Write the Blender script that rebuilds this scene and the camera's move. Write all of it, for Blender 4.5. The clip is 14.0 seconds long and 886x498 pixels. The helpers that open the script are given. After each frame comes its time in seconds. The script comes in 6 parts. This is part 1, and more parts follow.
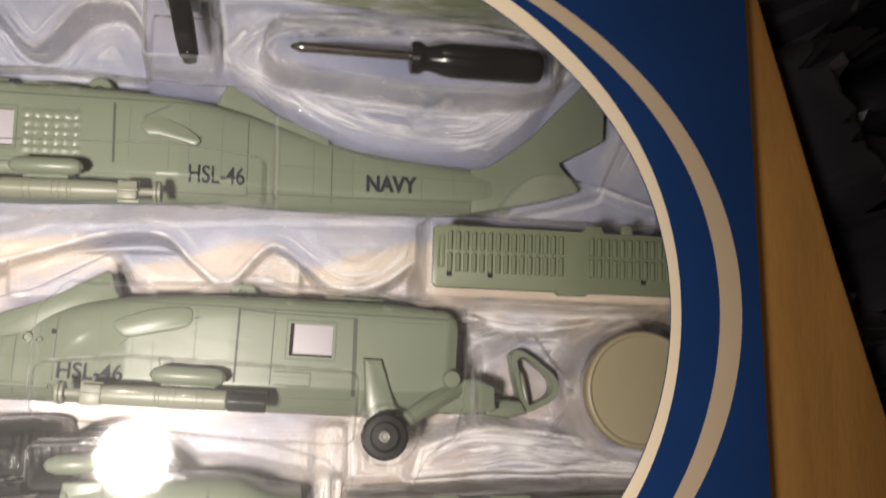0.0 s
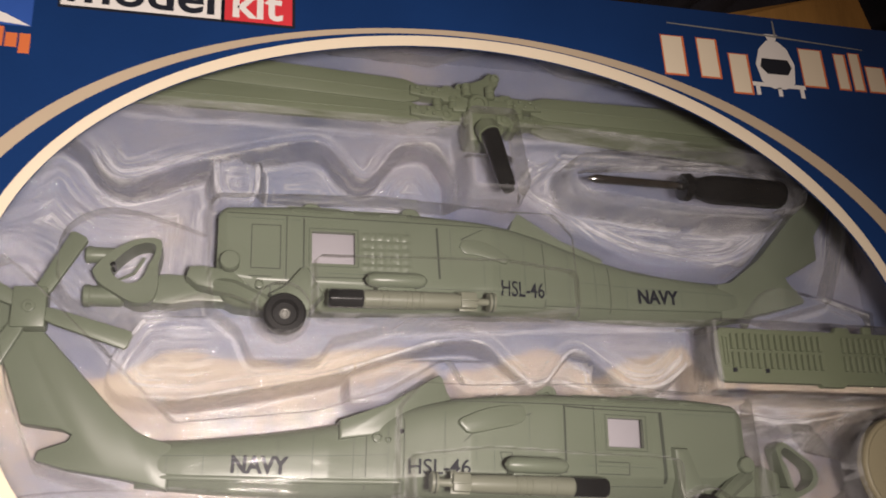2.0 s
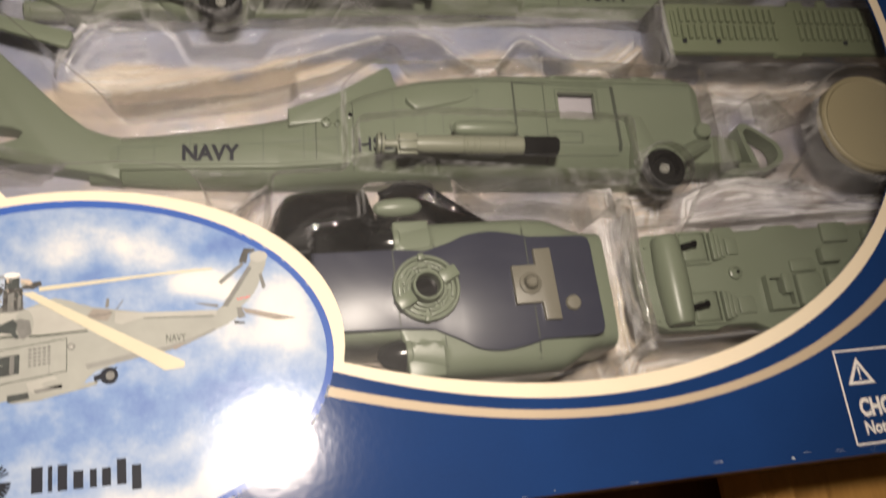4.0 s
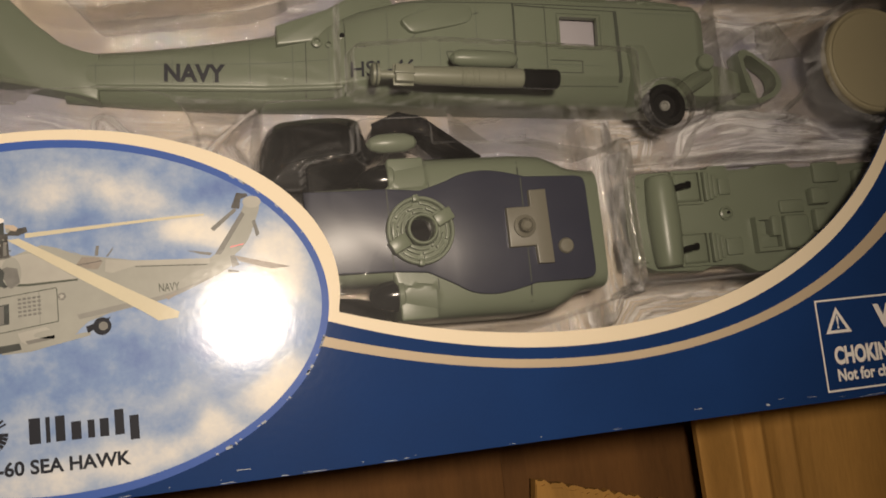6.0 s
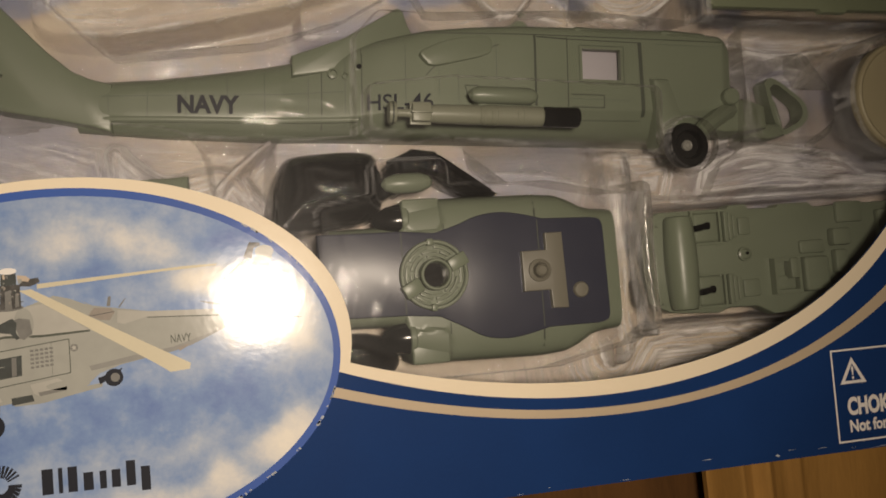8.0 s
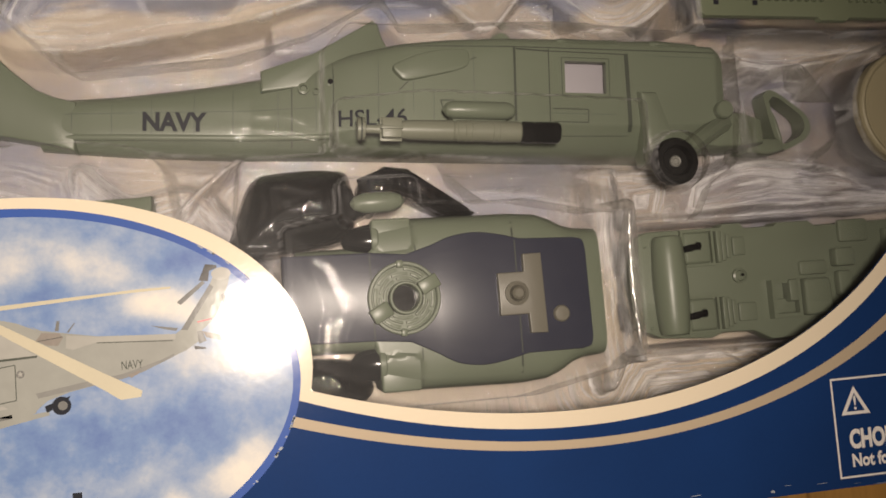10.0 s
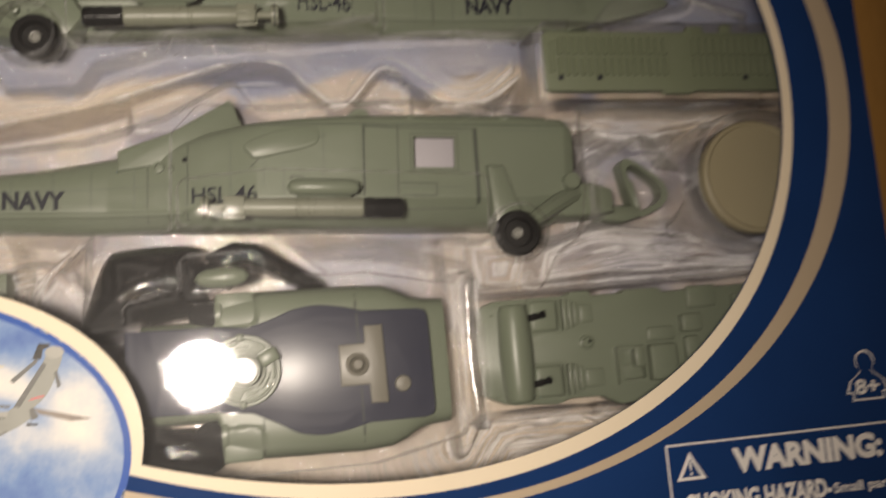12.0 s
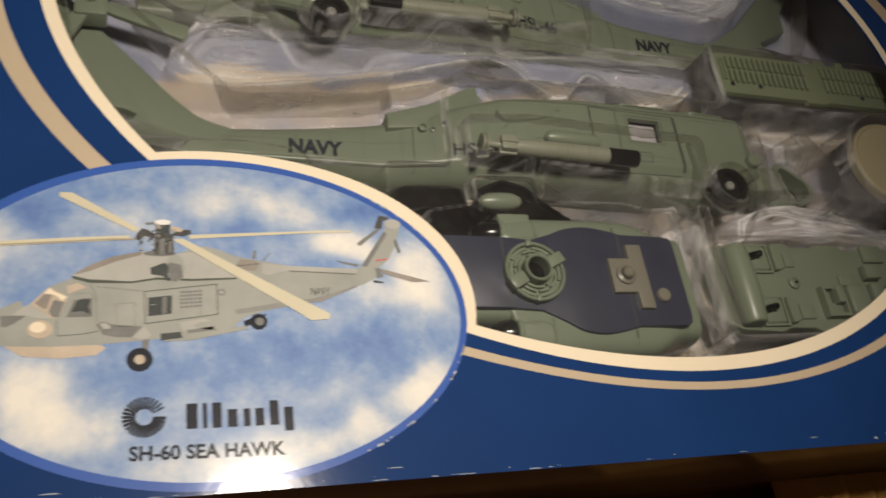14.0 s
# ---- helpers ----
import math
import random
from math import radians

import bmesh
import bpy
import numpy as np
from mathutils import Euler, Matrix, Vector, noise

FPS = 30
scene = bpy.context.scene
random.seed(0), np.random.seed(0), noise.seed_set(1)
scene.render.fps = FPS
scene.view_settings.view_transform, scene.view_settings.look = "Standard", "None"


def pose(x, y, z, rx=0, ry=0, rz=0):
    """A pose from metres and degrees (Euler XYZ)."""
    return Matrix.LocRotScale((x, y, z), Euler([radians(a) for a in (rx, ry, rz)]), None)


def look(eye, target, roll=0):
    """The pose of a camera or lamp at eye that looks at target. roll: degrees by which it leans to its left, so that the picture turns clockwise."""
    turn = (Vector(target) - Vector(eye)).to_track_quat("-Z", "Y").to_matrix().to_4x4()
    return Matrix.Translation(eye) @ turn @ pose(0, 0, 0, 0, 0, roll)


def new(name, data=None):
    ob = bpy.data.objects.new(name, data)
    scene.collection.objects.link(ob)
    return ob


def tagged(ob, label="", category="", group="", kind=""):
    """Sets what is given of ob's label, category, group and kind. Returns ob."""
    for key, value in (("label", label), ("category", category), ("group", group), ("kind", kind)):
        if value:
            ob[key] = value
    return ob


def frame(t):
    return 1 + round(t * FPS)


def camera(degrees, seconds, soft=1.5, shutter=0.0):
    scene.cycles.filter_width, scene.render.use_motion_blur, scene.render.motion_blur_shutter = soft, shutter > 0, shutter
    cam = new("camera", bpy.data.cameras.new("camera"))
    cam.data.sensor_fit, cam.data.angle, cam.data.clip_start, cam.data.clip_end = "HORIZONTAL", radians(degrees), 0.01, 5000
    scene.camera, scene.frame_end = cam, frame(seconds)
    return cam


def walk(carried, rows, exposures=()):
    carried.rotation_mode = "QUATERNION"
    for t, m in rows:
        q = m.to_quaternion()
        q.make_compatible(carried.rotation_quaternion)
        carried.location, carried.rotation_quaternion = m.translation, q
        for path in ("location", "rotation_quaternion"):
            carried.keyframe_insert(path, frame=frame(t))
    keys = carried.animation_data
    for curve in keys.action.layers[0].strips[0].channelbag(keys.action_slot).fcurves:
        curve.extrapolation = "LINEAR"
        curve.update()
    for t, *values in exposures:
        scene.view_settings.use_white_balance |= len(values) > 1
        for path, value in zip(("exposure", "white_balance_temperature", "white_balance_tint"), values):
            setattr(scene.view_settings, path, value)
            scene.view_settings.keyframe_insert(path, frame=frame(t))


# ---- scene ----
# A boxed model kit lies face up on a carton; x runs along the box, y towards its top, z up.
cam = camera(52.95, 14.0, soft=1.7, shutter=0.6)
FACE = 0.050  # height of the box's front over the carton
ROWS = [
    (0.0, 0.0837, 0.0756, 0.2558, 7.99, -9.50, -0.18),
    (0.5, 0.0481, 0.0728, 0.2588, 11.64, -12.59, -0.45),
    (1.0, -0.0324, 0.0679, 0.2458, 14.11, -14.18, -1.11),
    (1.5, -0.0478, 0.0606, 0.2519, 16.10, -15.41, -1.99),
    (2.0, -0.0477, 0.0486, 0.2612, 19.86, -14.06, -2.90),
    (2.5, -0.0379, 0.0131, 0.2512, 23.22, -11.67, -4.34),
    (3.0, -0.0266, -0.0072, 0.2450, 21.76, -10.38, -6.36),
    (3.5, -0.0222, -0.0232, 0.2432, 22.54, -9.94, -6.87),
    (4.0, -0.0225, -0.0460, 0.2358, 19.17, -10.45, -7.50),
    (6.5, -0.0306, 0.0036, 0.2379, 5.24, -13.83, -5.66),
    (7.0, -0.0270, 0.0191, 0.2378, 2.57, -13.04, -4.69),
    (7.5, -0.0255, 0.0223, 0.2381, 2.52, -12.72, -4.49),
    (8.0, -0.0272, 0.0169, 0.2383, 4.03, -12.79, -4.72),
    (10.5, -0.0019, 0.0173, 0.2294, 5.13, -9.34, -4.43),
    (11.0, 0.0051, 0.0249, 0.2356, 3.56, -8.53, -3.94),
    (11.5, 0.0269, 0.0240, 0.2380, 4.71, -8.44, -4.36),
    (12.0, 0.0401, 0.0236, 0.2484, 7.42, -9.72, -5.12),
    (12.5, -0.0350, -0.0137, 0.2597, 15.59, -18.08, -7.89),
    (13.0, -0.0760, -0.0529, 0.2294, 23.19, -18.93, -7.82),
    (13.5, -0.0747, -0.0821, 0.2135, 28.44, -16.91, -9.07),
    (14.0, -0.0901, -0.0855, 0.2140, 28.42, -17.40, -8.48),
]
EXPOSURES = [(0.0, 0.46, 6150, 13), (0.5, 0.12, 6150, 15), (1.0, -0.14, 6150, 15), (1.5, -0.05, 6150, 16), (2.2, 0.02, 6200, 18.5), (2.6, 0.14, 6420, 18.5), (3.5, 0.10, 6350, 16.5), (4.0, -0.1, 6450, 13), (6.3, -0.85, 7000, 13), (8.2, -1.02, 7000, 13), (10.3, -0.57, 6600, 15.5), (11.0, -0.57, 6650, 17.5), (11.5, -0.4, 6550, 14), (12.0, -0.42, 6500, 13), (12.6, -0.74, 6380, 12), (13.2, -0.58, 6250, 10), (14.0, -0.56, 6400, 10)]
walk(cam, [(t, pose(x, y, z + FACE, rx, ry, rz)) for t, x, y, z, rx, ry, rz in ROWS], EXPOSURES)

# ---- light: a phone torch held over the box, and the dim warm room ----
world = bpy.data.worlds.new("room")
scene.world = world
world.use_nodes = True
world.node_tree.nodes["Background"].inputs[0].default_value = (1.0, 0.70, 0.46, 1)
world.node_tree.nodes["Background"].inputs[1].default_value = 0.085
torch_data = bpy.data.lights.new("torch", "SPOT")
torch_data.energy, torch_data.color, torch_data.shadow_soft_size = 9.5, (1.0, 0.885, 0.745), 0.021
torch_data.spot_size, torch_data.spot_blend = radians(101), 1.0
torch = new("torch", torch_data)
torch.matrix_world = look((-0.016, 0.023, FACE + 0.35), (-0.050, 0.045, FACE))

# ---- materials ----
MM = 0.001


def nodes_of(name):
    m = bpy.data.materials.new(name)
    m.use_nodes = True
    n = m.node_tree.nodes
    return m, n, m.node_tree.links, n["Principled BSDF"]


def noise_node(n, l, scale, detail=4.0, rough=0.55, coord=None):
    t = n.new("ShaderNodeTexNoise")
    t.inputs["Scale"].default_value, t.inputs["Detail"].default_value, t.inputs["Roughness"].default_value = scale, detail, rough
    l.new(coord, t.inputs["Vector"])
    return t.outputs["Fac"]


def ramp(n, l, fac, *stops):
    r = n.new("ShaderNodeValToRGB")
    while len(r.color_ramp.elements) < len(stops):
        r.color_ramp.elements.new(0.5)
    for e, (p, c) in zip(r.color_ramp.elements, stops):
        e.position, e.color = p, (*c, 1)
    l.new(fac, r.inputs[0])
    return r.outputs[0]


def mixed(n, l, fac, a, b, mode="MIX"):
    m = n.new("ShaderNodeMix")
    m.data_type, m.blend_type = "RGBA", mode
    for key, v in (("Factor", fac), ("A", a), ("B", b)):
        s = [i for i in m.inputs if i.name == key and (key == "Factor") == (i.type == "VALUE") and i.enabled][0]
        if hasattr(v, "is_linked"):
            l.new(v, s)
        else:
            s.default_value = v if key == "Factor" else (*v, 1)
    return [o for o in m.outputs if o.enabled][0]


def varnish(n, l, b, coord):
    """The print's varnish: a slight orange peel with a soft edge to its highlight."""
    k = n.new("ShaderNodeBump")
    k.inputs["Strength"].default_value, k.inputs["Distance"].default_value = 0.03, 0.0006
    l.new(noise_node(n, l, 420, 2, 0.5, coord), k.inputs["Height"])
    l.new(k.outputs[0], b.inputs["Coat Normal"])


def plain(name, colour, rough=0.4, metal=0.0, vary=0.12, scale=90.0, bump=0.03, coat=0.0, spec=0.5, fine=900.0, streaks=None):
    """A surface of one colour with wear at two scales and a fine relief."""
    m, n, l, b = nodes_of(name)
    coord = n.new("ShaderNodeTexCoord").outputs["Object"]
    if streaks:
        mp = n.new("ShaderNodeMapping")
        mp.inputs["Scale"].default_value = streaks
        l.new(coord, mp.inputs[0])
        coord = mp.outputs[0]
    big, small = noise_node(n, l, scale, 3, 0.5, coord), noise_node(n, l, fine, 3, 0.6, coord)
    dark, light = [c * (1 - vary) for c in colour], [min(1, c * (1 + vary)) for c in colour]
    col = ramp(n, l, big, (0.3, dark), (0.7, light))
    col = mixed(n, l, 0.25, col, ramp(n, l, small, (0.3, dark), (0.7, light)))
    l.new(col, b.inputs["Base Color"])
    r = n.new("ShaderNodeMapRange")
    r.inputs["To Min"].default_value, r.inputs["To Max"].default_value = max(0.03, rough - 0.06), min(1, rough + 0.08)
    l.new(big, r.inputs["Value"])
    l.new(r.outputs[0], b.inputs["Roughness"])
    b.inputs["Metallic"].default_value, b.inputs["Coat Weight"].default_value, b.inputs["Coat Roughness"].default_value = metal, coat, 0.12
    b.inputs["Specular IOR Level"].default_value = spec
    if bump:
        k = n.new("ShaderNodeBump")
        k.inputs["Strength"].default_value, k.inputs["Distance"].default_value = bump, 0.0004
        l.new(small, k.inputs["Height"])
        l.new(k.outputs[0], b.inputs["Normal"])
    if coat:
        varnish(n, l, b, coord)
    return m


def clear(name, tint, gloss_rough, haze=0.0, bump=0.0, bump_scale=60.0, ior=1.45, haze_colour=(0.8, 0.8, 0.82), most=1.0, glint_haze=0.0, bend=0.0, sheen=0.0, edge_tint=None):
    """Thin clear plastic: what is behind shows through, bent where the sheet is drawn; the front reflects."""
    m, n, l, b = nodes_of(name)
    n.remove(b)
    out = n["Material Output"]
    coord = n.new("ShaderNodeTexCoord").outputs["Object"]
    see = n.new("ShaderNodeBsdfRefraction" if bend else "ShaderNodeBsdfTransparent")
    shine, milk, broad = n.new("ShaderNodeBsdfGlossy"), n.new("ShaderNodeBsdfDiffuse"), n.new("ShaderNodeBsdfGlossy")
    see.inputs[0].default_value = (*tint, 1)
    shine.inputs["Roughness"].default_value, broad.inputs["Roughness"].default_value = gloss_rough, 0.42
    milk.inputs[0].default_value = (*haze_colour, 1)
    normals = [shine.inputs["Normal"]]
    if bend:
        see.inputs["Roughness"].default_value, see.inputs["IOR"].default_value = 0.0, bend
        normals.append(see.inputs["Normal"])
    fr = n.new("ShaderNodeLayerWeight")  # a thin sheet mirrors alike from both sides
    normals.append(fr.inputs["Normal"])
    steepen = n.new("ShaderNodeMath")
    steepen.operation, steepen.inputs[1].default_value = "POWER", 5.0
    l.new(fr.outputs["Facing"], steepen.inputs[0])
    cap = n.new("ShaderNodeMapRange")
    cap.inputs["To Min"].default_value, cap.inputs["To Max"].default_value = ((ior - 1) / (ior + 1)) ** 2, most
    l.new(steepen.outputs[0], cap.inputs["Value"])
    h = n.new("ShaderNodeMapRange")
    h.inputs["From Min"].default_value, h.inputs["From Max"].default_value = 0.35, 0.75
    h.inputs["To Min"].default_value, h.inputs["To Max"].default_value = haze * 0.3, haze * 1.7
    l.new(noise_node(n, l, 60, 5, 0.65, coord), h.inputs["Value"])
    amount = h.outputs[0]
    streak = None
    if glint_haze:  # reflections painted as fine white haze lines that follow the drawn edges
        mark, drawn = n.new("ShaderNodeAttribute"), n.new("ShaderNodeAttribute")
        mark.attribute_name, drawn.attribute_name = "streaks", "drawn"
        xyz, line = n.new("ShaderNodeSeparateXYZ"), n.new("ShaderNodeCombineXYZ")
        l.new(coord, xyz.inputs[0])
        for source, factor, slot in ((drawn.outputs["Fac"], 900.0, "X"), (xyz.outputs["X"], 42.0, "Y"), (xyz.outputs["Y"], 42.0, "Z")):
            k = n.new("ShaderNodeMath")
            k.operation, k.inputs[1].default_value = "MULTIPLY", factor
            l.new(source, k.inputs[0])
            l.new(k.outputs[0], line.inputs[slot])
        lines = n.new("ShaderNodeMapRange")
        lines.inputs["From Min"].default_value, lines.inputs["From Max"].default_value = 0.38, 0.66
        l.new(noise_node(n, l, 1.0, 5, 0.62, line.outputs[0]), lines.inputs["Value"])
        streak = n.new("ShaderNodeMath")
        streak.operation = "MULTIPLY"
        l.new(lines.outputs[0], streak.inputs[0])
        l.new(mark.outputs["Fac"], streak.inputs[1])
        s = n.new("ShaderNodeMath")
        s.operation, s.inputs[1].default_value = "MULTIPLY", glint_haze
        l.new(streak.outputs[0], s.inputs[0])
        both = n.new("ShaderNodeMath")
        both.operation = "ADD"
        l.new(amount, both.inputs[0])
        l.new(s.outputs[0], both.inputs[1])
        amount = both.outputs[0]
    if edge_tint:  # steep walls tinted darker, painted for the dark lines that bent light leaves
        up = n.new("ShaderNodeSeparateXYZ")
        l.new(n.new("ShaderNodeNewGeometry").outputs["Normal"], up.inputs[0])
        l.new(ramp(n, l, up.outputs["Z"], (0.45, edge_tint), (0.95, tint)), see.inputs[0])
    a, c, g = n.new("ShaderNodeMixShader"), n.new("ShaderNodeMixShader"), n.new("ShaderNodeMixShader")
    l.new(amount, a.inputs[0])
    l.new(see.outputs[0], a.inputs[1])
    l.new(milk.outputs[0], a.inputs[2])
    g.inputs[0].default_value = sheen
    l.new(a.outputs[0], g.inputs[1])
    l.new(broad.outputs[0], g.inputs[2])
    l.new(cap.outputs[0], c.inputs[0])
    l.new(g.outputs[0], c.inputs[1])
    l.new(shine.outputs[0], c.inputs[2])
    l.new(c.outputs[0], out.inputs[0])
    if bump:
        k = n.new("ShaderNodeBump")
        k.inputs["Strength"].default_value, k.inputs["Distance"].default_value = bump, 0.002
        height = noise_node(n, l, bump_scale, 4, 0.6, coord)
        if streak:
            total = n.new("ShaderNodeMath")
            total.operation, total.inputs[1].default_value = "MULTIPLY_ADD", 1.3
            l.new(streak.outputs[0], total.inputs[0])
            l.new(height, total.inputs[2])
            height = total.outputs[0]
        l.new(height, k.inputs["Height"])
        for s in normals:
            l.new(k.outputs[0], s)
    return m


def sky_print(name, stops, grain, rough, coat=0.0):
    """A printed sky: the clouds' shapes lie on the sheet as an attribute, frayed by finer noise."""
    m, n, l, b = nodes_of(name)
    coord = n.new("ShaderNodeTexCoord").outputs["Object"]
    cloud = n.new("ShaderNodeAttribute")
    cloud.attribute_name = "cloud"
    total = cloud.outputs["Fac"]
    for scale, amount in grain:
        k = n.new("ShaderNodeMath")
        k.operation, k.inputs[1].default_value = "MULTIPLY_ADD", amount
        shift = n.new("ShaderNodeMath")
        shift.operation, shift.inputs[1].default_value = "SUBTRACT", 0.5
        l.new(noise_node(n, l, scale, 5, 0.6, coord), shift.inputs[0])
        l.new(shift.outputs[0], k.inputs[0])
        l.new(total, k.inputs[2])
        total = k.outputs[0]
    l.new(ramp(n, l, total, *stops), b.inputs["Base Color"])
    b.inputs["Roughness"].default_value, b.inputs["Coat Weight"].default_value = rough, coat
    b.inputs["Coat Roughness"].default_value, b.inputs["Specular IOR Level"].default_value = 0.12, 0.35
    varnish(n, l, b, coord)
    return m


def clouded(ob, value):
    """Writes the cloud attribute of a sheet: value(x, y) in mm, 0 deep blue to 1 white."""
    ob.data.attributes.new("cloud", "FLOAT", "POINT").data.foreach_set("value", [value(v.co.x / MM, v.co.y / MM) for v in ob.data.vertices])
    return ob


M_BLUE = plain("blue_print", (0.006, 0.032, 0.126), 0.6, vary=0.12, scale=25, bump=0.02, coat=0.4, spec=0.08)
M_CREAM = plain("cream_print", (0.755, 0.655, 0.49), 0.55, vary=0.03, scale=30, bump=0.02, coat=0.4, spec=0.3)
M_TAN = plain("tan_print", (0.46, 0.37, 0.26), 0.55, vary=0.04, scale=30, bump=0.02, coat=0.4, spec=0.3)
M_RING = plain("ring_blue_print", (0.025, 0.085, 0.35), 0.55, vary=0.1, scale=30, bump=0.02, coat=0.4, spec=0.3)
M_WHITE = plain("white_print", (0.75, 0.72, 0.68), 0.35, vary=0.03, scale=30, bump=0.02)
M_RED = plain("red_print", (0.62, 0.04, 0.05), 0.35, vary=0.05, scale=30, bump=0.02)
M_ORANGE = plain("orange_print", (0.62, 0.16, 0.05), 0.35, vary=0.05, scale=30, bump=0.02)
M_INK = plain("dark_ink", (0.014, 0.016, 0.024), 0.55, vary=0.08, scale=60, bump=0.0, coat=0.25, spec=0.15)
M_BOARD = plain("raw_board", (0.40, 0.33, 0.25), 0.8, vary=0.1, scale=60, bump=0.15)
M_GREEN = plain("grey_green_plastic", (0.149, 0.175, 0.126), 0.34, vary=0.07, scale=25, bump=0.06, spec=0.4)
M_TORPEDO = plain("torpedo_plastic", (0.185, 0.195, 0.146), 0.36, vary=0.06, scale=25, bump=0.05, spec=0.4)
M_SENSOR = plain("sensor_plastic", (0.150, 0.142, 0.112), 0.38, vary=0.06, scale=25, bump=0.05, spec=0.4)
M_SEAM = plain("panel_seam", (0.045, 0.055, 0.040), 0.6, vary=0.1, scale=60, bump=0.0)
M_SEAMSOFT = plain("shallow_seam", (0.085, 0.105, 0.082), 0.55, vary=0.1, scale=60, bump=0.0)
M_OLIVE = plain("olive_plastic", (0.144, 0.170, 0.106), 0.4, vary=0.05, scale=25, bump=0.05)
M_PANEL = plain("slate_paint", (0.028, 0.031, 0.052), 0.34, vary=0.06, scale=30, bump=0.04)
M_BLACK = plain("black_plastic", (0.004, 0.0042, 0.0045), 0.17, vary=0.2, scale=60, bump=0.03, spec=0.4)
M_RUBBER = plain("black_tyre", (0.006, 0.006, 0.006), 0.45, vary=0.2, scale=60, bump=0.05, spec=0.2)
M_STEEL = plain("steel", (0.34, 0.33, 0.32), 0.16, metal=1.0, vary=0.08, scale=90, bump=0.03)
M_LITCARD = plain("lit_card", (0.37, 0.35, 0.38), 0.5, vary=0.06, scale=60, bump=0.03)
M_STAND = plain("stand_plastic", (0.285, 0.25, 0.155), 0.5, vary=0.04, scale=25, bump=0.06)
M_GREYHUB = plain("grey_hub", (0.22, 0.22, 0.2), 0.4, vary=0.1, scale=60)
M_AIRFRAME = plain("printed_airframe", (0.30, 0.305, 0.275), 0.55, vary=0.14, scale=70, bump=0.0, fine=300, coat=0.5, spec=0.35)
M_AIRLIGHT = plain("printed_airframe_light", (0.37, 0.365, 0.33), 0.55, vary=0.12, scale=70, bump=0.0, fine=300, coat=0.5, spec=0.35)
M_AIRSHADE = plain("printed_airframe_shade", (0.16, 0.16, 0.15), 0.55, vary=0.25, scale=120, bump=0.0, coat=0.5, spec=0.35)
M_AIRSHADE2 = plain("printed_belly_shade", (0.23, 0.23, 0.215), 0.55, vary=0.15, scale=120, bump=0.0, coat=0.5, spec=0.35)
M_WARMSHADE = plain("printed_warm_shade", (0.25, 0.22, 0.19), 0.55, vary=0.2, scale=120, bump=0.0, coat=0.5, spec=0.35)
M_BLADE = plain("printed_blade", (0.56, 0.51, 0.37), 0.55, vary=0.06, scale=60, bump=0.0, coat=0.5, spec=0.35)
M_BLADESHADE = plain("printed_blade_shade", (0.33, 0.29, 0.21), 0.55, vary=0.06, scale=60, bump=0.0, coat=0.5, spec=0.35)
M_GLASSP = plain("printed_glass", (0.035, 0.042, 0.04), 0.55, vary=0.4, scale=200, bump=0.0, coat=0.5, spec=0.35)
M_INKY = plain("printed_metal", (0.05, 0.048, 0.045), 0.55, vary=0.7, scale=420, bump=0.0, coat=0.5, spec=0.35)
M_WARMP = plain("printed_warm", (0.48, 0.39, 0.30), 0.55, vary=0.15, scale=90, bump=0.0, coat=0.5, spec=0.35)
M_WORN = plain("worn_print", (0.33, 0.36, 0.40), 0.6, vary=0.3, scale=300, bump=0.0)
M_MAROON = plain("maroon_side", (0.040, 0.017, 0.011), 0.5, vary=0.25, scale=40, bump=0.03, coat=0.3, spec=0.2)
M_CARTON = plain("kraft_board", (0.36, 0.19, 0.05), 0.8, vary=0.24, scale=26, bump=0.5, fine=330, spec=0.2, streaks=(2.2, 0.35, 1))
# the kraft board again, its colour darkened for the shade below the box
M_SHADEBOARD = plain("shaded_board", (0.115, 0.052, 0.016), 0.8, vary=0.3, scale=26, bump=0.4, fine=330, spec=0.2, streaks=(2.2, 0.35, 1))
M_BAG = plain("black_bag", (0.055, 0.054, 0.066), 0.32, vary=0.35, scale=25, bump=0.12, streaks=(1.0, 0.4, 1))
M_FLOOR = plain("dark_floor", (0.035, 0.02, 0.012), 0.55, vary=0.3, scale=10, bump=0.1)
M_FILM = clear("window_film", (0.97, 0.97, 0.965), 0.04, haze=0.006, bump=0.04, bump_scale=25, sheen=0.006, ior=1.5)
M_BLISTER = clear("blister_plastic", (0.97, 0.965, 0.96), 0.035, haze=0.045, bump=0.42, bump_scale=230, ior=2.0, most=0.7, glint_haze=0.8, bend=1.13, sheen=0.012, edge_tint=(0.74, 0.73, 0.75))
M_COVER = clear("blister_cover_plastic", (0.98, 0.98, 0.975), 0.04, haze=0.006, bump=0.07, bump_scale=70, ior=1.10, most=0.7, glint_haze=0.30, sheen=0.006, edge_tint=(0.74, 0.73, 0.70))
M_GLINT = clear("glint_plastic", (0.92, 0.92, 0.90), 0.17, haze=0.02, bump=0.2, bump_scale=300, ior=2.2, most=0.7)
M_SMOKE = clear("smoked_plastic", (0.11, 0.09, 0.065), 0.05, haze=0.004, bump=0.55, bump_scale=150, ior=1.6)
M_CARD = sky_print("card_sky", ((0.0, (0.12, 0.15, 0.25)), (0.25, (0.205, 0.222, 0.305)), (0.45, (0.285, 0.278, 0.325)), (0.60, (0.38, 0.33, 0.295)), (0.75, (0.47, 0.40, 0.315)), (0.95, (0.58, 0.50, 0.38))), ((30, 0.48), (110, 0.26), (420, 0.16)), 0.5)
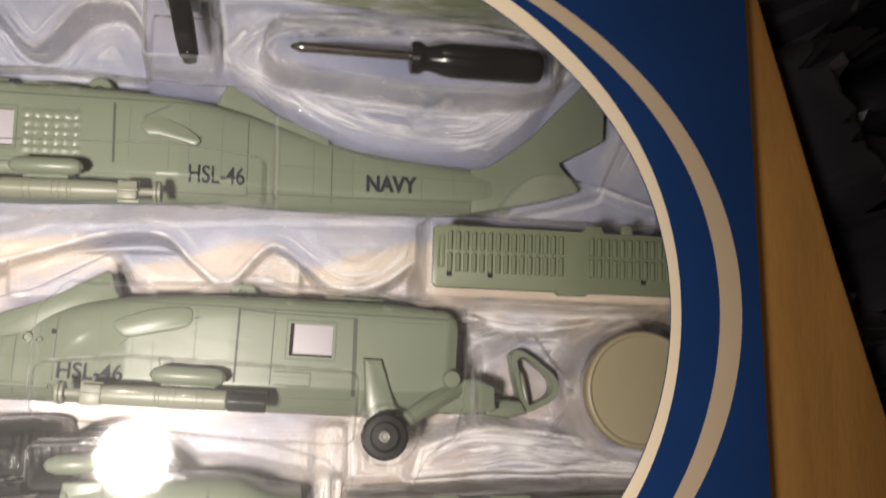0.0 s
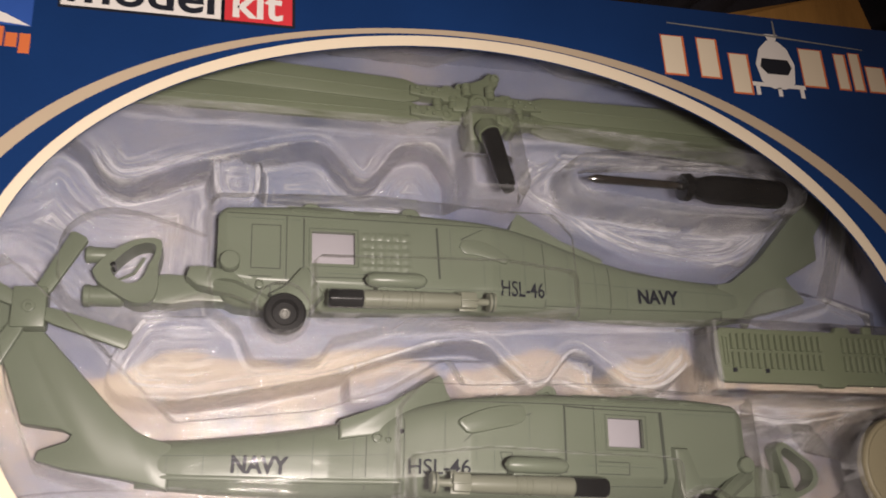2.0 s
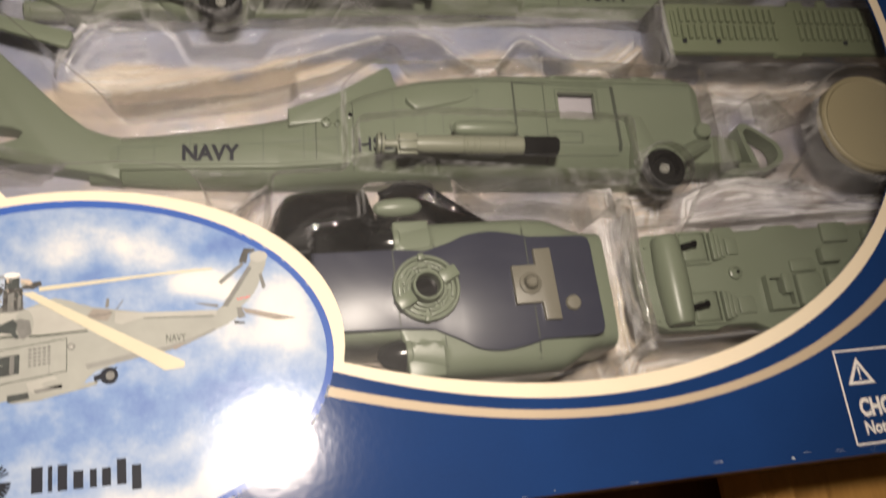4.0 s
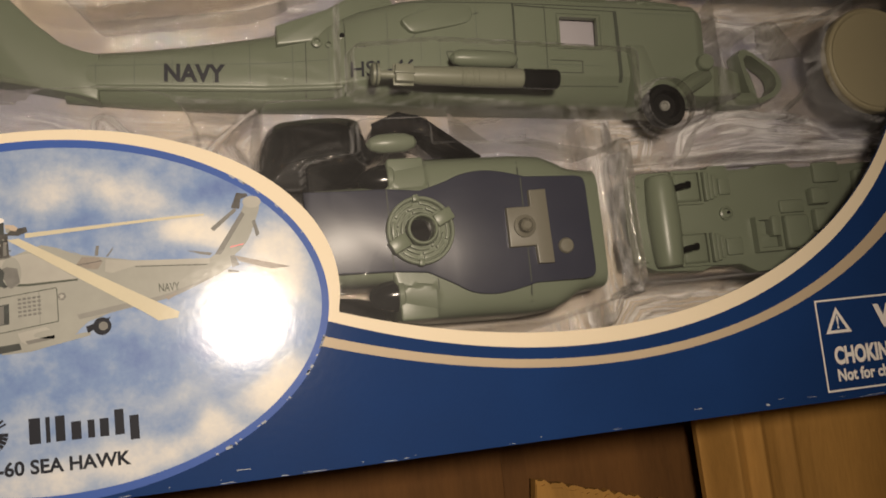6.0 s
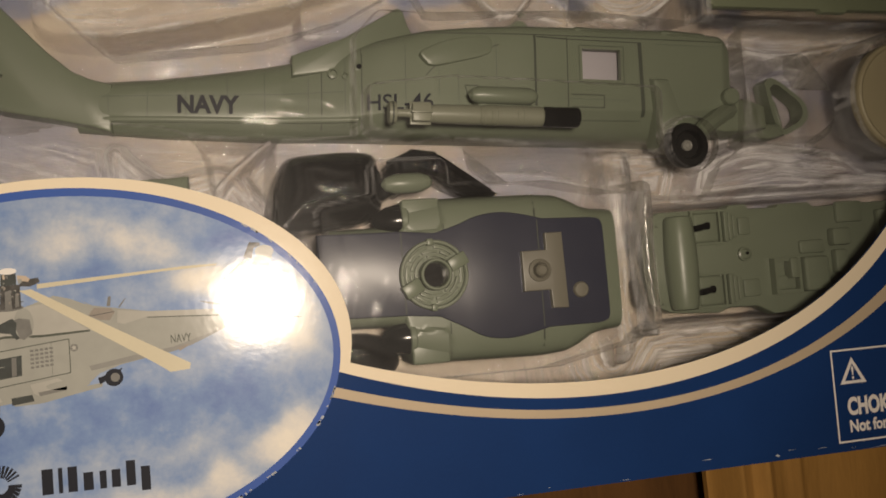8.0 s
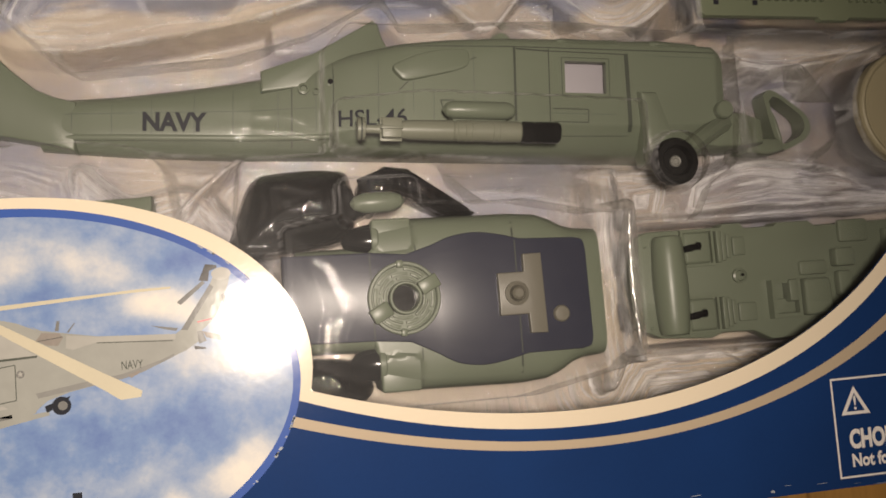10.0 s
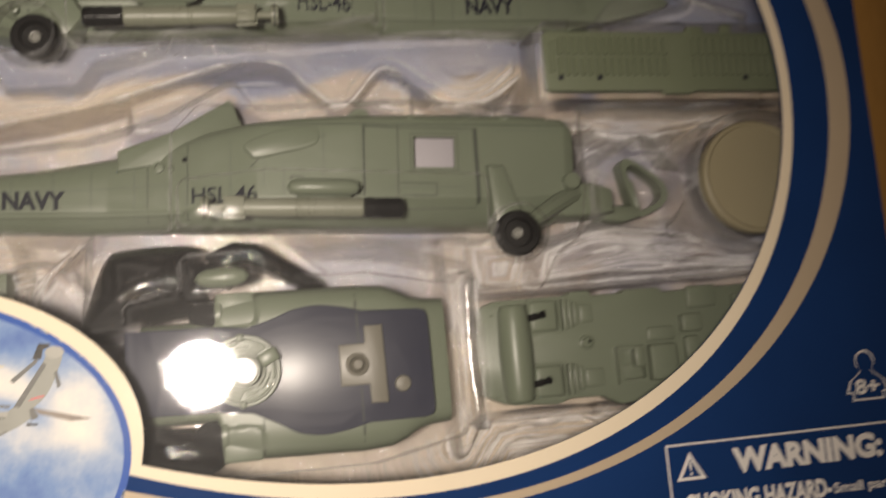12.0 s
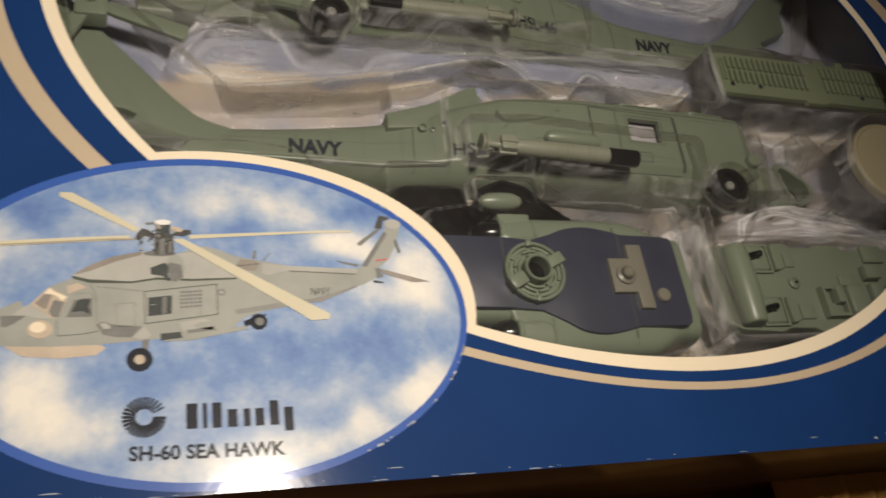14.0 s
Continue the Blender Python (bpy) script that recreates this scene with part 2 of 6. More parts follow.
M_PHOTO = sky_print("photo_sky", ((0.0, (0.075, 0.14, 0.37)), (0.25, (0.155, 0.25, 0.46)), (0.5, (0.34, 0.41, 0.53)), (0.72, (0.58, 0.585, 0.59)), (0.95, (0.75, 0.71, 0.63))), ((60, 0.68), (150, 0.44), (420, 0.20)), 0.55, coat=0.5)


# ---- builders (numbers in millimetres, depths from the box's front) ----
def part(name, bm, material, parent=None, label="", smooth=True):
    me = bpy.data.meshes.new(name)
    bm.to_mesh(me)
    bm.free()
    me.materials.append(material)
    for f in me.polygons:
        f.use_smooth = smooth
    if smooth:
        me.set_sharp_from_angle(angle=radians(26))
    ob = new(name, me)
    if parent is not None:
        ob.parent = parent
    return tagged(ob, label)


def thing(name, label, category, x=0, y=0, d=0, turn=0, group="", kind=""):
    """An empty at (x, y) mm, d mm from the box's front, turned about z."""
    ob = new(name)
    ob.empty_display_size = 0.01
    ob.matrix_world = pose(x * MM, y * MM, FACE + d * MM, 0, 0, turn)
    return tagged(ob, label, category, group, kind)


def mm(bm):
    bmesh.ops.scale(bm, vec=(MM, MM, MM), verts=bm.verts)
    return bm


def block(x0, x1, y0, y1, z0, z1, r=0.6, seg=2):
    bm = bmesh.new()
    bmesh.ops.create_cube(bm, size=1)
    bmesh.ops.scale(bm, vec=(x1 - x0, y1 - y0, z1 - z0), verts=bm.verts)
    bmesh.ops.translate(bm, vec=((x0 + x1) / 2, (y0 + y1) / 2, (z0 + z1) / 2), verts=bm.verts)
    if r:
        bmesh.ops.bevel(bm, geom=list(bm.edges), offset=r, segments=seg, affect="EDGES", profile=0.5)
    return mm(bm)


def prism(points, z0, z1, r=0.5):
    """An outline raised from z0 to z1, its edges rounded."""
    bm = bmesh.new()
    f = bm.faces.new([bm.verts.new((x, y, z0)) for x, y in points])
    f.normal_update()
    if f.normal.z > 0:
        f.normal_flip()
    up = bmesh.ops.extrude_face_region(bm, geom=[f])["geom"]
    top = [v for v in up if isinstance(v, bmesh.types.BMVert)]
    bmesh.ops.translate(bm, vec=(0, 0, z1 - z0), verts=top)
    if r:
        edges = [e for e in bm.edges if all(v.co.z > z1 - 1e-6 for v in e.verts)]
        bmesh.ops.bevel(bm, geom=edges, offset=r, segments=2, affect="EDGES", profile=0.5)
    bmesh.ops.recalc_face_normals(bm, faces=bm.faces)
    return mm(bm)


def lathe(profile, steps=40, axis="z", at=(0, 0, 0), turn=0.0, flat=1.0):
    """A profile of (radius, height) turned about an axis through a place; turn: degrees about z."""
    bm = bmesh.new()
    rings = []
    for r, h in profile:
        ring = []
        for i in range(steps):
            a = 2 * math.pi * i / steps
            ring.append(bm.verts.new((r * math.cos(a), r * math.sin(a) * flat, h)))
        rings.append(ring)
    for a, b in zip(rings, rings[1:]):
        for i in range(steps):
            j = (i + 1) % steps
            bm.faces.new((a[i], a[j], b[j], b[i]))
    for ring, flip in ((rings[0], True), (rings[-1], False)):
        bm.faces.new(ring[::-1] if flip else ring)
    m = {"z": Matrix(), "x": Matrix.Rotation(math.pi / 2, 4, "Y"), "y": Matrix.Rotation(-math.pi / 2, 4, "X")}[axis]
    bmesh.ops.transform(bm, matrix=Matrix.Translation(at) @ Matrix.Rotation(radians(turn), 4, "Z") @ m, verts=bm.verts)
    bmesh.ops.remove_doubles(bm, verts=bm.verts, dist=1e-4)
    bmesh.ops.recalc_face_normals(bm, faces=bm.faces)
    return mm(bm)


def tube(points, radius, steps=10, flat=1.0, closed=False):
    """A bar along a line of points; radius may be one number or one for each point; flat squeezes it in z."""
    bm = bmesh.new()
    pts = [Vector(p) for p in points]
    rad = radius if hasattr(radius, "__len__") else [radius] * len(pts)
    rings = []
    for i, p in enumerate(pts):
        if closed:
            d = pts[(i + 1) % len(pts)] - pts[i - 1]
        else:
            d = pts[min(i + 1, len(pts) - 1)] - pts[max(i - 1, 0)]
        d.normalize()
        side = Vector((-d.y, d.x, 0)).normalized() if abs(d.z) < 0.95 else Vector((1, 0, 0))
        up = d.cross(side)
        rings.append([bm.verts.new(p + rad[i] * (math.cos(a) * side + flat * math.sin(a) * up)) for a in (2 * math.pi * k / steps for k in range(steps))])
    pairs = list(zip(rings, rings[1:])) + ([(rings[-1], rings[0])] if closed else [])
    for a, b in pairs:
        for k in range(steps):
            bm.faces.new((a[k], a[(k + 1) % steps], b[(k + 1) % steps], b[k]))
    if not closed:
        bm.faces.new(rings[0][::-1])
        bm.faces.new(rings[-1])
    bmesh.ops.recalc_face_normals(bm, faces=bm.faces)
    return mm(bm)


def flat(points, z):
    bm = bmesh.new()
    f = bm.faces.new([bm.verts.new((x, y, z)) for x, y in points])
    f.normal_update()
    if f.normal.z < 0:
        f.normal_flip()
    bmesh.ops.triangulate(bm, faces=bm.faces)
    return mm(bm)


def band(inner, outer, z, closed=True):
    """The strip between two lines of as many points."""
    bm = bmesh.new()
    a, b = [[bm.verts.new((x, y, z)) for x, y in loop] for loop in (inner, outer)]
    for i in range(len(a) - (0 if closed else 1)):
        j = (i + 1) % len(a)
        bm.faces.new((a[i], b[i], b[j], a[j]))
    for f in bm.faces:
        f.normal_update()
        if f.normal.z < 0:
            f.normal_flip()
    return mm(bm)


def swell(e, a):
    """How far the window's egg-shaped outline e lies from its middle at the angle a."""
    return 1 + e[0] + sum(e[2 * m - 1] * math.cos(m * a) + e[2 * m] * math.sin(m * a) for m in range(1, 6))


def oval(e, a):
    """The point at the angle a of an ellipse (x, y, half width, half height, tilt) or of an egg-shaped outline."""
    if len(e) == 11:
        r = swell(e, a)
        return 45 + 160 * r * math.cos(a), 105.5 + 118 * r * math.sin(a)
    x, y, p, q, tilt = e
    u, v = p * math.cos(a), q * math.sin(a)
    return x + u * math.cos(tilt) - v * math.sin(tilt), y + u * math.sin(tilt) + v * math.cos(tilt)


def within(e, p):
    if len(e) == 11:
        u, v = (p[0] - 45) / 160, (p[1] - 105.5) / 118
        return math.hypot(u, v) < swell(e, math.atan2(v, u))
    x, y, a, b, tilt = e
    u, v = (p[0] - x) * math.cos(tilt) + (p[1] - y) * math.sin(tilt), -(p[0] - x) * math.sin(tilt) + (p[1] - y) * math.cos(tilt)
    return (u / a) ** 2 + (v / b) ** 2 < 1


def free_arc(e, cut, count):
    """count points along e, anticlockwise, over the run that lies outside the ellipse cut."""
    steps = 7200
    out = [not within(cut, oval(e, 2 * math.pi * i / steps)) for i in range(steps)]
    first = next(i for i in range(steps) if out[i] and not out[i - 1])
    n = next(j for j in range(steps) if not out[(first + j) % steps])
    return [oval(e, 2 * math.pi * (first + n * j / (count - 1)) / steps) for j in range(count)]


def inside_arc(e, box, count):
    steps = 7200
    inn = [within(box, oval(e, 2 * math.pi * i / steps)) for i in range(steps)]
    first = next(i for i in range(steps) if inn[i] and not inn[i - 1])
    n = next(j for j in range(steps) if not inn[(first + j) % steps])
    return [oval(e, 2 * math.pi * (first + n * j / (count - 1)) / steps) for j in range(count)]


def lettering(name, words, x, y, width, height, z, material, parent, thick=0.0, slant=0.0, lean=0.0):
    """Words set flat so that they fill width x height from (x, y), in mm."""
    cu = bpy.data.curves.new(name, "FONT")
    cu.body, cu.size, cu.offset, cu.shear, cu.resolution_u = words, 1.0, thick, slant, 4
    tmp = new("lettering_draft", cu)
    me = bpy.data.meshes.new_from_object(tmp.evaluated_get(bpy.context.evaluated_depsgraph_get()))
    bpy.data.objects.remove(tmp)
    bm = bmesh.new()
    bm.from_mesh(me)
    xs, ys = [v.co.x for v in bm.verts], [v.co.y for v in bm.verts]
    for v in bm.verts:
        v.co = ((x + (v.co.x - min(xs)) / (max(xs) - min(xs)) * width) * MM, (y + (v.co.y - min(ys)) / (max(ys) - min(ys)) * height + lean * (v.co.x - min(xs)) / (max(xs) - min(xs))) * MM, z * MM)
    return part(name, bm, material, parent, smooth=False)


# ---- the carton, the floor and the bag round it ----
def ground_sheet(name, x0, x1, y0, y1, z, material, label, category, rough=0.0):
    bm = bmesh.new()
    n = 60
    grid = [[bm.verts.new((x0 + (x1 - x0) * i / n, y0 + (y1 - y0) * j / n, z + rough * noise.noise((i * 0.35, j * 0.35, 3)))) for j in range(n + 1)] for i in range(n + 1)]
    for i in range(n):
        for j in range(n):
            bm.faces.new((grid[i][j], grid[i + 1][j], grid[i + 1][j + 1], grid[i][j + 1]))
    return tagged(part(name, mm(bm), material), label, category, kind="structure")


ground_sheet("floor", -1500, 1500, -1500, 1500, -180, M_FLOOR, "dark brown floor in the shade below the carton", "floor")

carton = new("cardboard_carton")
tagged(carton, "brown kraft cardboard carton that carries the kit box", "carton")
part("carton_top", prism([(-260, -36), (240, -36), (240, 300), (-260, 160)], -4, 0, 0.8), M_CARTON, carton)
part("carton_body", prism([(-256, -326), (416, -326), (236, 294), (-256, 156)], -179.5, -32.2, 1.5), M_SHADEBOARD, carton)
part("carton_fold", prism([(-260, -330), (58, -330), (62, -36.4), (-260, -36.4)], -32.1, -20, 1.2), M_SHADEBOARD, carton)
part("inner_wall", prism([(-256, -36.2), (236, -36.2), (236, -30), (-256, -30)], -32, -4.2, 0.5), M_SHADEBOARD, carton)


def creased_strip(x0, x1, y0, y1, ridges):
    """A strip of board whose creases run down from the box; ridges: (x, height, half width)."""
    bm = bmesh.new()
    rows = []
    for k in range(81):
        x = x0 + (x1 - x0) * k / 80
        rise = sum(h * math.exp(-((x - a) / w) ** 2) for a, h, w in ridges)
        rows.append([bm.verts.new((x + lean, y, z)) for lean, y, z in ((0, y1, rise), (7 * (1 - k / 80), y0, rise), (7 * (1 - k / 80), y0, -14), (0, y1, -14))])
    for a, c in zip(rows, rows[1:]):
        for j in range(4):
            bm.faces.new((a[j], a[(j + 1) % 4], c[(j + 1) % 4], c[j]))
    bm.faces.new(rows[0][::-1])
    bm.faces.new(rows[-1])
    bmesh.ops.recalc_face_normals(bm, faces=bm.faces)
    return mm(bm)


part("creased_strip", creased_strip(133, 172, -330, -36.4, ((133, -11, 5), (141, 1.6, 1.6), (146, -1.2, 1.8), (151, 2.0, 2.2), (159, -1.0, 3), (164, 1.0, 1.6))), M_CARTON, carton)
part("carton_flap", prism([(172, -330), (420, -330), (420, -200), (240, -36.4), (172, -36.4)], -14, 0, 0.4), M_CARTON, carton)
flat_box = new("cardboard_box")
tagged(flat_box, "flat brown cardboard box with creases beside the kit box", "cardboard box")
part("box_lid", prism([(227.4, -200), (350, -200), (290, 30), (267, 112), (243, 206), (226, 277), (197, 271), (164, 260), (120, 246), (227.4, 246)], 26.5, 30, 1.0), M_CARTON, flat_box)
part("box_body", prism([(228, -198), (347, -198), (287, 30), (264, 112), (240, 206), (224, 274), (197, 268), (166, 258), (128, 246), (228, 246)], 0.2, 26.4, 1.0), M_CARTON, flat_box)


def crumpled(name, x0, x1, y0, y1, base, height, freq, material, parent=None, label=""):
    bm = bmesh.new()
    n = 110
    grid = []
    for i in range(n + 1):
        row = []
        for j in range(n + 1):
            x, y = x0 + (x1 - x0) * i / n, y0 + (y1 - y0) * j / n
            p = Vector((x * freq, y * freq, 1.7))
            fold = 1 - abs(noise.noise(p + 2.0 * Vector((noise.noise(p * 0.6), noise.noise(p * 0.6 + Vector((9, 4, 2))), 0))))
            edge = min(1, min(i, n - i, j, n - j) / 10)
            row.append(bm.verts.new((x, y, base + edge * height * (0.35 + 0.65 * fold ** 3) + 3 * noise.noise(p * 3))))
        grid.append(row)
    for i in range(n):
        for j in range(n):
            bm.faces.new((grid[i][j], grid[i + 1][j], grid[i + 1][j + 1], grid[i][j + 1]))
    return part(name, mm(bm), material, parent, label)


bag = crumpled("plastic_bag", 238, 560, 20, 420, -178, 196, 0.03, M_BAG)
tagged(bag, "crumpled shiny black plastic bag beside the carton", "bag")

# ---- the kit box ----
LEFT, RIGHT, BOTTOM, TOP, DEEP = -150, 226.6, -39.8, 245.0, 50
WIN = (-0.0334, -0.0031, -0.0048, 0.0026, -0.0528, -0.0152, 0.0094, -0.0045, 0.0013, 0.0019, 0.0042)
WIN_RIM = (-0.0047, 0.0003, -0.0012, -0.0035, -0.0531, -0.0202, 0.0108, -0.0043, 0.0030, 0.0015, 0.0026)
STRIPE_IN = (0.0380, 0.0051, -0.0157, 0.0239, -0.0546, -0.0167, 0.0100, -0.0037, 0.0036, 0.0017, 0.0046)
STRIPE_OUT = (0.0685, 0.0089, -0.0151, 0.0343, -0.0520, -0.0168, 0.0098, -0.0040, 0.0024, 0.0026, 0.0030)
OVAL = (-70.5, 6.2, 68.5, 45.3, -0.009)
PHOTO = (-70.1, 6.2, 66.2, 43.2, -0.007)
OVAL_EDGE = (-74.0, 5.75, 75.3, 48.2, 0.069)

kit_box = new("kit_box")
tagged(kit_box, "glossy dark blue kit box with oval window, lying face up", "box")
kit_box.matrix_world = pose(0, 0, FACE)

hole = free_arc(WIN, OVAL_EDGE, 181) + inside_arc(OVAL_EDGE, WIN, 61)[::-1][1:-1]
rim = free_arc(WIN_RIM, OVAL, 181) + inside_arc(OVAL, WIN_RIM, 61)[::-1][1:-1]


def front_panel():
    bm = bmesh.new()
    loops = []
    for z in (0.0, -0.7):
        inner = [bm.verts.new((x, y, z)) for x, y in hole]
        outer = [bm.verts.new((x, y, z)) for x, y in ((LEFT, BOTTOM), (RIGHT, BOTTOM), (RIGHT, TOP), (LEFT, TOP))]
        edges = [bm.edges.new((loop[i], loop[(i + 1) % len(loop)])) for loop in (inner, outer) for i in range(len(loop))]
        bmesh.ops.triangle_fill(bm, use_beauty=True, edges=edges)
        loops.append(inner)
    for i in range(len(hole)):
        j = (i + 1) % len(hole)
        bm.faces.new((loops[0][i], loops[0][j], loops[1][j], loops[1][i]))
    bmesh.ops.recalc_face_normals(bm, faces=bm.faces)
    return mm(bm)


part("front_panel", front_panel(), M_BLUE, kit_box, smooth=False)
part("side_panel", block(LEFT, RIGHT, BOTTOM, BOTTOM + 0.7, -DEEP + 0.3, -0.02, 0.25), M_MAROON, kit_box, "dark maroon side")
part("side_panel", block(LEFT, RIGHT, TOP - 0.7, TOP, -DEEP + 0.3, -0.02, 0.25), M_BLUE, kit_box)
part("side_panel", block(LEFT, LEFT + 0.7, BOTTOM + 0.75, TOP - 0.75, -DEEP + 0.3, -0.75, 0.2), M_BLUE, kit_box)
part("side_panel", block(RIGHT - 0.7, RIGHT, BOTTOM + 0.75, TOP - 0.75, -DEEP + 0.3, -0.75, 0.2), M_BLUE, kit_box)
part("back_panel", block(LEFT + 0.75, RIGHT - 0.75, BOTTOM + 0.75, TOP - 0.75, -DEEP + 0.1, -DEEP + 0.9, 0.2), M_BOARD, kit_box)
M_LINER = plain("pale_board", (0.50, 0.48, 0.44), 0.8, vary=0.06, scale=60, bump=0.1)
part("board_liner", block(LEFT + 0.75, RIGHT - 0.75, BOTTOM + 0.75, BOTTOM + 1.1, -DEEP + 1, -1.3, 0.1), M_LINER, kit_box, "pale inner face of the board")
part("board_liner", block(LEFT + 0.75, RIGHT - 0.75, TOP - 1.1, TOP - 0.75, -DEEP + 1, -1.3, 0.1), M_LINER, kit_box, "pale inner face of the board")
part("board_liner", block(LEFT + 0.75, LEFT + 1.1, BOTTOM + 1.2, TOP - 1.2, -DEEP + 1, -1.3, 0.1), M_LINER, kit_box, "pale inner face of the board")
part("board_liner", block(RIGHT - 1.1, RIGHT - 0.75, BOTTOM + 1.2, TOP - 1.2, -DEEP + 1, -1.3, 0.1), M_LINER, kit_box, "pale inner face of the board")
part("window_border", band(hole, rim, 0.10), M_CREAM, kit_box, "cream printed border round the window", smooth=False)
part("printed_stripe", band(free_arc(STRIPE_IN, OVAL, 200), free_arc(STRIPE_OUT, OVAL, 200), 0.08, closed=False), M_TAN, kit_box, "tan printed stripe", smooth=False)
film = part("window_film", flat([(LEFT + 4, BOTTOM + 4), (RIGHT - 4, BOTTOM + 4), (RIGHT - 4, TOP - 4), (LEFT + 4, TOP - 4)], -1.0), M_FILM, kit_box, "clear plastic window film", smooth=False)
film.visible_shadow = False

# the oval photograph
ring_in = [oval(PHOTO, 2 * math.pi * i / 160) for i in range(160)]
ring_out = [oval(OVAL, 2 * math.pi * i / 160) for i in range(160)]


def within_panel(pts):
    return [(max(x, LEFT + 0.2), min(max(y, BOTTOM + 0.2), TOP - 0.2)) for x, y in pts]


part("photo_rim", band(within_panel(ring_in), within_panel(ring_out), 0.12), M_RING, kit_box, "bright blue rim of the photograph", smooth=False)


def photo_sheet():
    """The oval sheet as rings of quads, fine enough to carry the clouds."""
    bm = bmesh.new()
    loops = [[bm.verts.new((PHOTO[0] + (x - PHOTO[0]) * k / 56, PHOTO[1] + (y - PHOTO[1]) * k / 56, 0.10)) for x, y in within_panel(ring_in)] for k in range(1, 57)]
    for a, b in zip(loops, loops[1:]):
        for i in range(len(a)):
            j = (i + 1) % len(a)
            bm.faces.new((a[i], b[i], b[j], a[j]))
    bm.faces.new(loops[0])
    bmesh.ops.recalc_face_normals(bm, faces=bm.faces)
    return mm(bm)


# clouds (x, y, half width, half height, strength) and, below nought, gaps of deeper blue
PHOTO_CLOUDS = ((-68, 39, 14, 6, 0.35), (-50, 36, 10, 5, 0.4), (-35, 25.7, 9, 4, 0.7), (-20, 24, 8, 6, 0.4), (-13.5, 15.6, 8, 9, 0.7), (-28, 12, 9, 4, 0.4), (-16, -17, 9, 7, 0.8), (-111, -16, 9, 11, 0.8), (-100, -24, 9, 6, 0.5), (-52, -30, 12, 5, 0.6), (-32, -25, 8, 5, 0.6), (-75, -33, 14, 5, 0.45), (-126, 28, 9, 8, 0.7), (-92, 32, 10, 5, 0.3), (-128, 8, 8, 12, 0.4), (-42, -17, 8, 3, 0.25), (-115, 33, 10, 5, -0.25), (-103, 41, 8, 4, -0.15), (-27, 36.5, 11, 4, -0.25), (-56, -6, 20, 7, -0.2), (-31, -4, 11, 8, -0.2), (-84, -12, 14, 5, -0.15), (-58, 29, 8, 3, -0.15))


def photo_cloud(x, y):
    wx, wy = x + 4 * noise.noise((x * 0.07, y * 0.07, 2)), y + 4 * noise.noise((x * 0.07, y * 0.07, 7))
    return 0.34 + sum(0.72 * k * math.exp(-(((wx - a) / p) ** 2 + ((wy - b) / q) ** 2) ** 1.6) for a, b, p, q, k in PHOTO_CLOUDS)


photo = clouded(part("photograph", photo_sheet(), M_PHOTO, kit_box, "printed photograph of a grey helicopter in a cloudy sky", smooth=False), photo_cloud)


def printed(name, points, level, material, label=""):
    """A printed patch of the photograph; level sets which patch lies over which."""
    return part(name, flat(points, 0.10 + 0.05 * level), material, kit_box, label, smooth=False)


def spot(x, y, r, n=28, squeeze=1.0):
    return [(x + r * math.cos(2 * math.pi * i / n), y + r * squeeze * math.sin(2 * math.pi * i / n)) for i in range(n)]


def printed_line(name, x0, y0, x1, y1, w, level, material):
    k = w / 2 / max(math.hypot(x1 - x0, y1 - y0), 0.01)
    u, v = -(y1 - y0) * k, (x1 - x0) * k
    return printed(name, [(x0 + u, y0 + v), (x0 - u, y0 - v), (x1 - u, y1 - v), (x1 + u, y1 + v)], level, material)


# the printed helicopter, part by part
printed("printed_fuselage", [(-125, 2.5), (-121, 6.5), (-115, 9.5), (-114.4, 7.7), (-112.8, 8.5), (-109.0, 12.9), (-103.8, 15.3), (-103.6, 16.4), (-99.7, 19.0), (-95.0, 21.2), (-87.6, 22.9), (-84.1, 22.6), (-79.1, 22.3), (-72.3, 24.6), (-68.7, 23.6), (-64.0, 21.5), (-66.3, 23.0), (-63.2, 21.4), (-57.4, 20.3), (-50.4, 19.0), (-31.9, 18.1), (-30.5, 19.0), (-23.0, 29.9), (-22.1, 31.9), (-20.0, 33.6), (-17.8, 32.7), (-18.5, 29.7), (-20.8, 24.1), (-22.1, 21.8), (-23.5, 20.2), (-25.4, 18.6), (-26.4, 15.8), (-29.5, 13.9), (-32.4, 12.7), (-40.0, 9.7), (-44.6, 8.2), (-52.8, 6.9), (-57.1, 6.1), (-62.4, 4.4), (-66, 1.4), (-78, -0.6), (-86, -1.4), (-98, -2.3), (-108, -2.6), (-118, -2.2), (-124, 0)], 1, M_AIRFRAME)
printed("printed_belly", [(-118, -2.2), (-108, -2.6), (-97, -2.3), (-95.5, -3.2), (-98, -5), (-106, -5.6), (-114, -4.8)], 1.5, M_WARMP)
printed("printed_cowling", [(-103.6, 16.4), (-99.7, 19.0), (-95.0, 21.2), (-87.6, 22.9), (-84.1, 22.6), (-79.1, 22.3), (-75.0, 22.7), (-69.3, 19.1), (-64.4, 15.3), (-77.1, 14.8), (-84.1, 15.2), (-90.0, 14.2), (-99.9, 14.1), (-103.5, 15.2)], 1.4, M_AIRLIGHT)
printed("printed_cowling_top", [(-99.7, 19.0), (-95.0, 21.2), (-87.6, 22.9), (-87.6, 21.9), (-94.0, 19.9), (-99.2, 17.5), (-102.5, 16.4), (-103.6, 16.4)], 1.8, M_WARMSHADE)
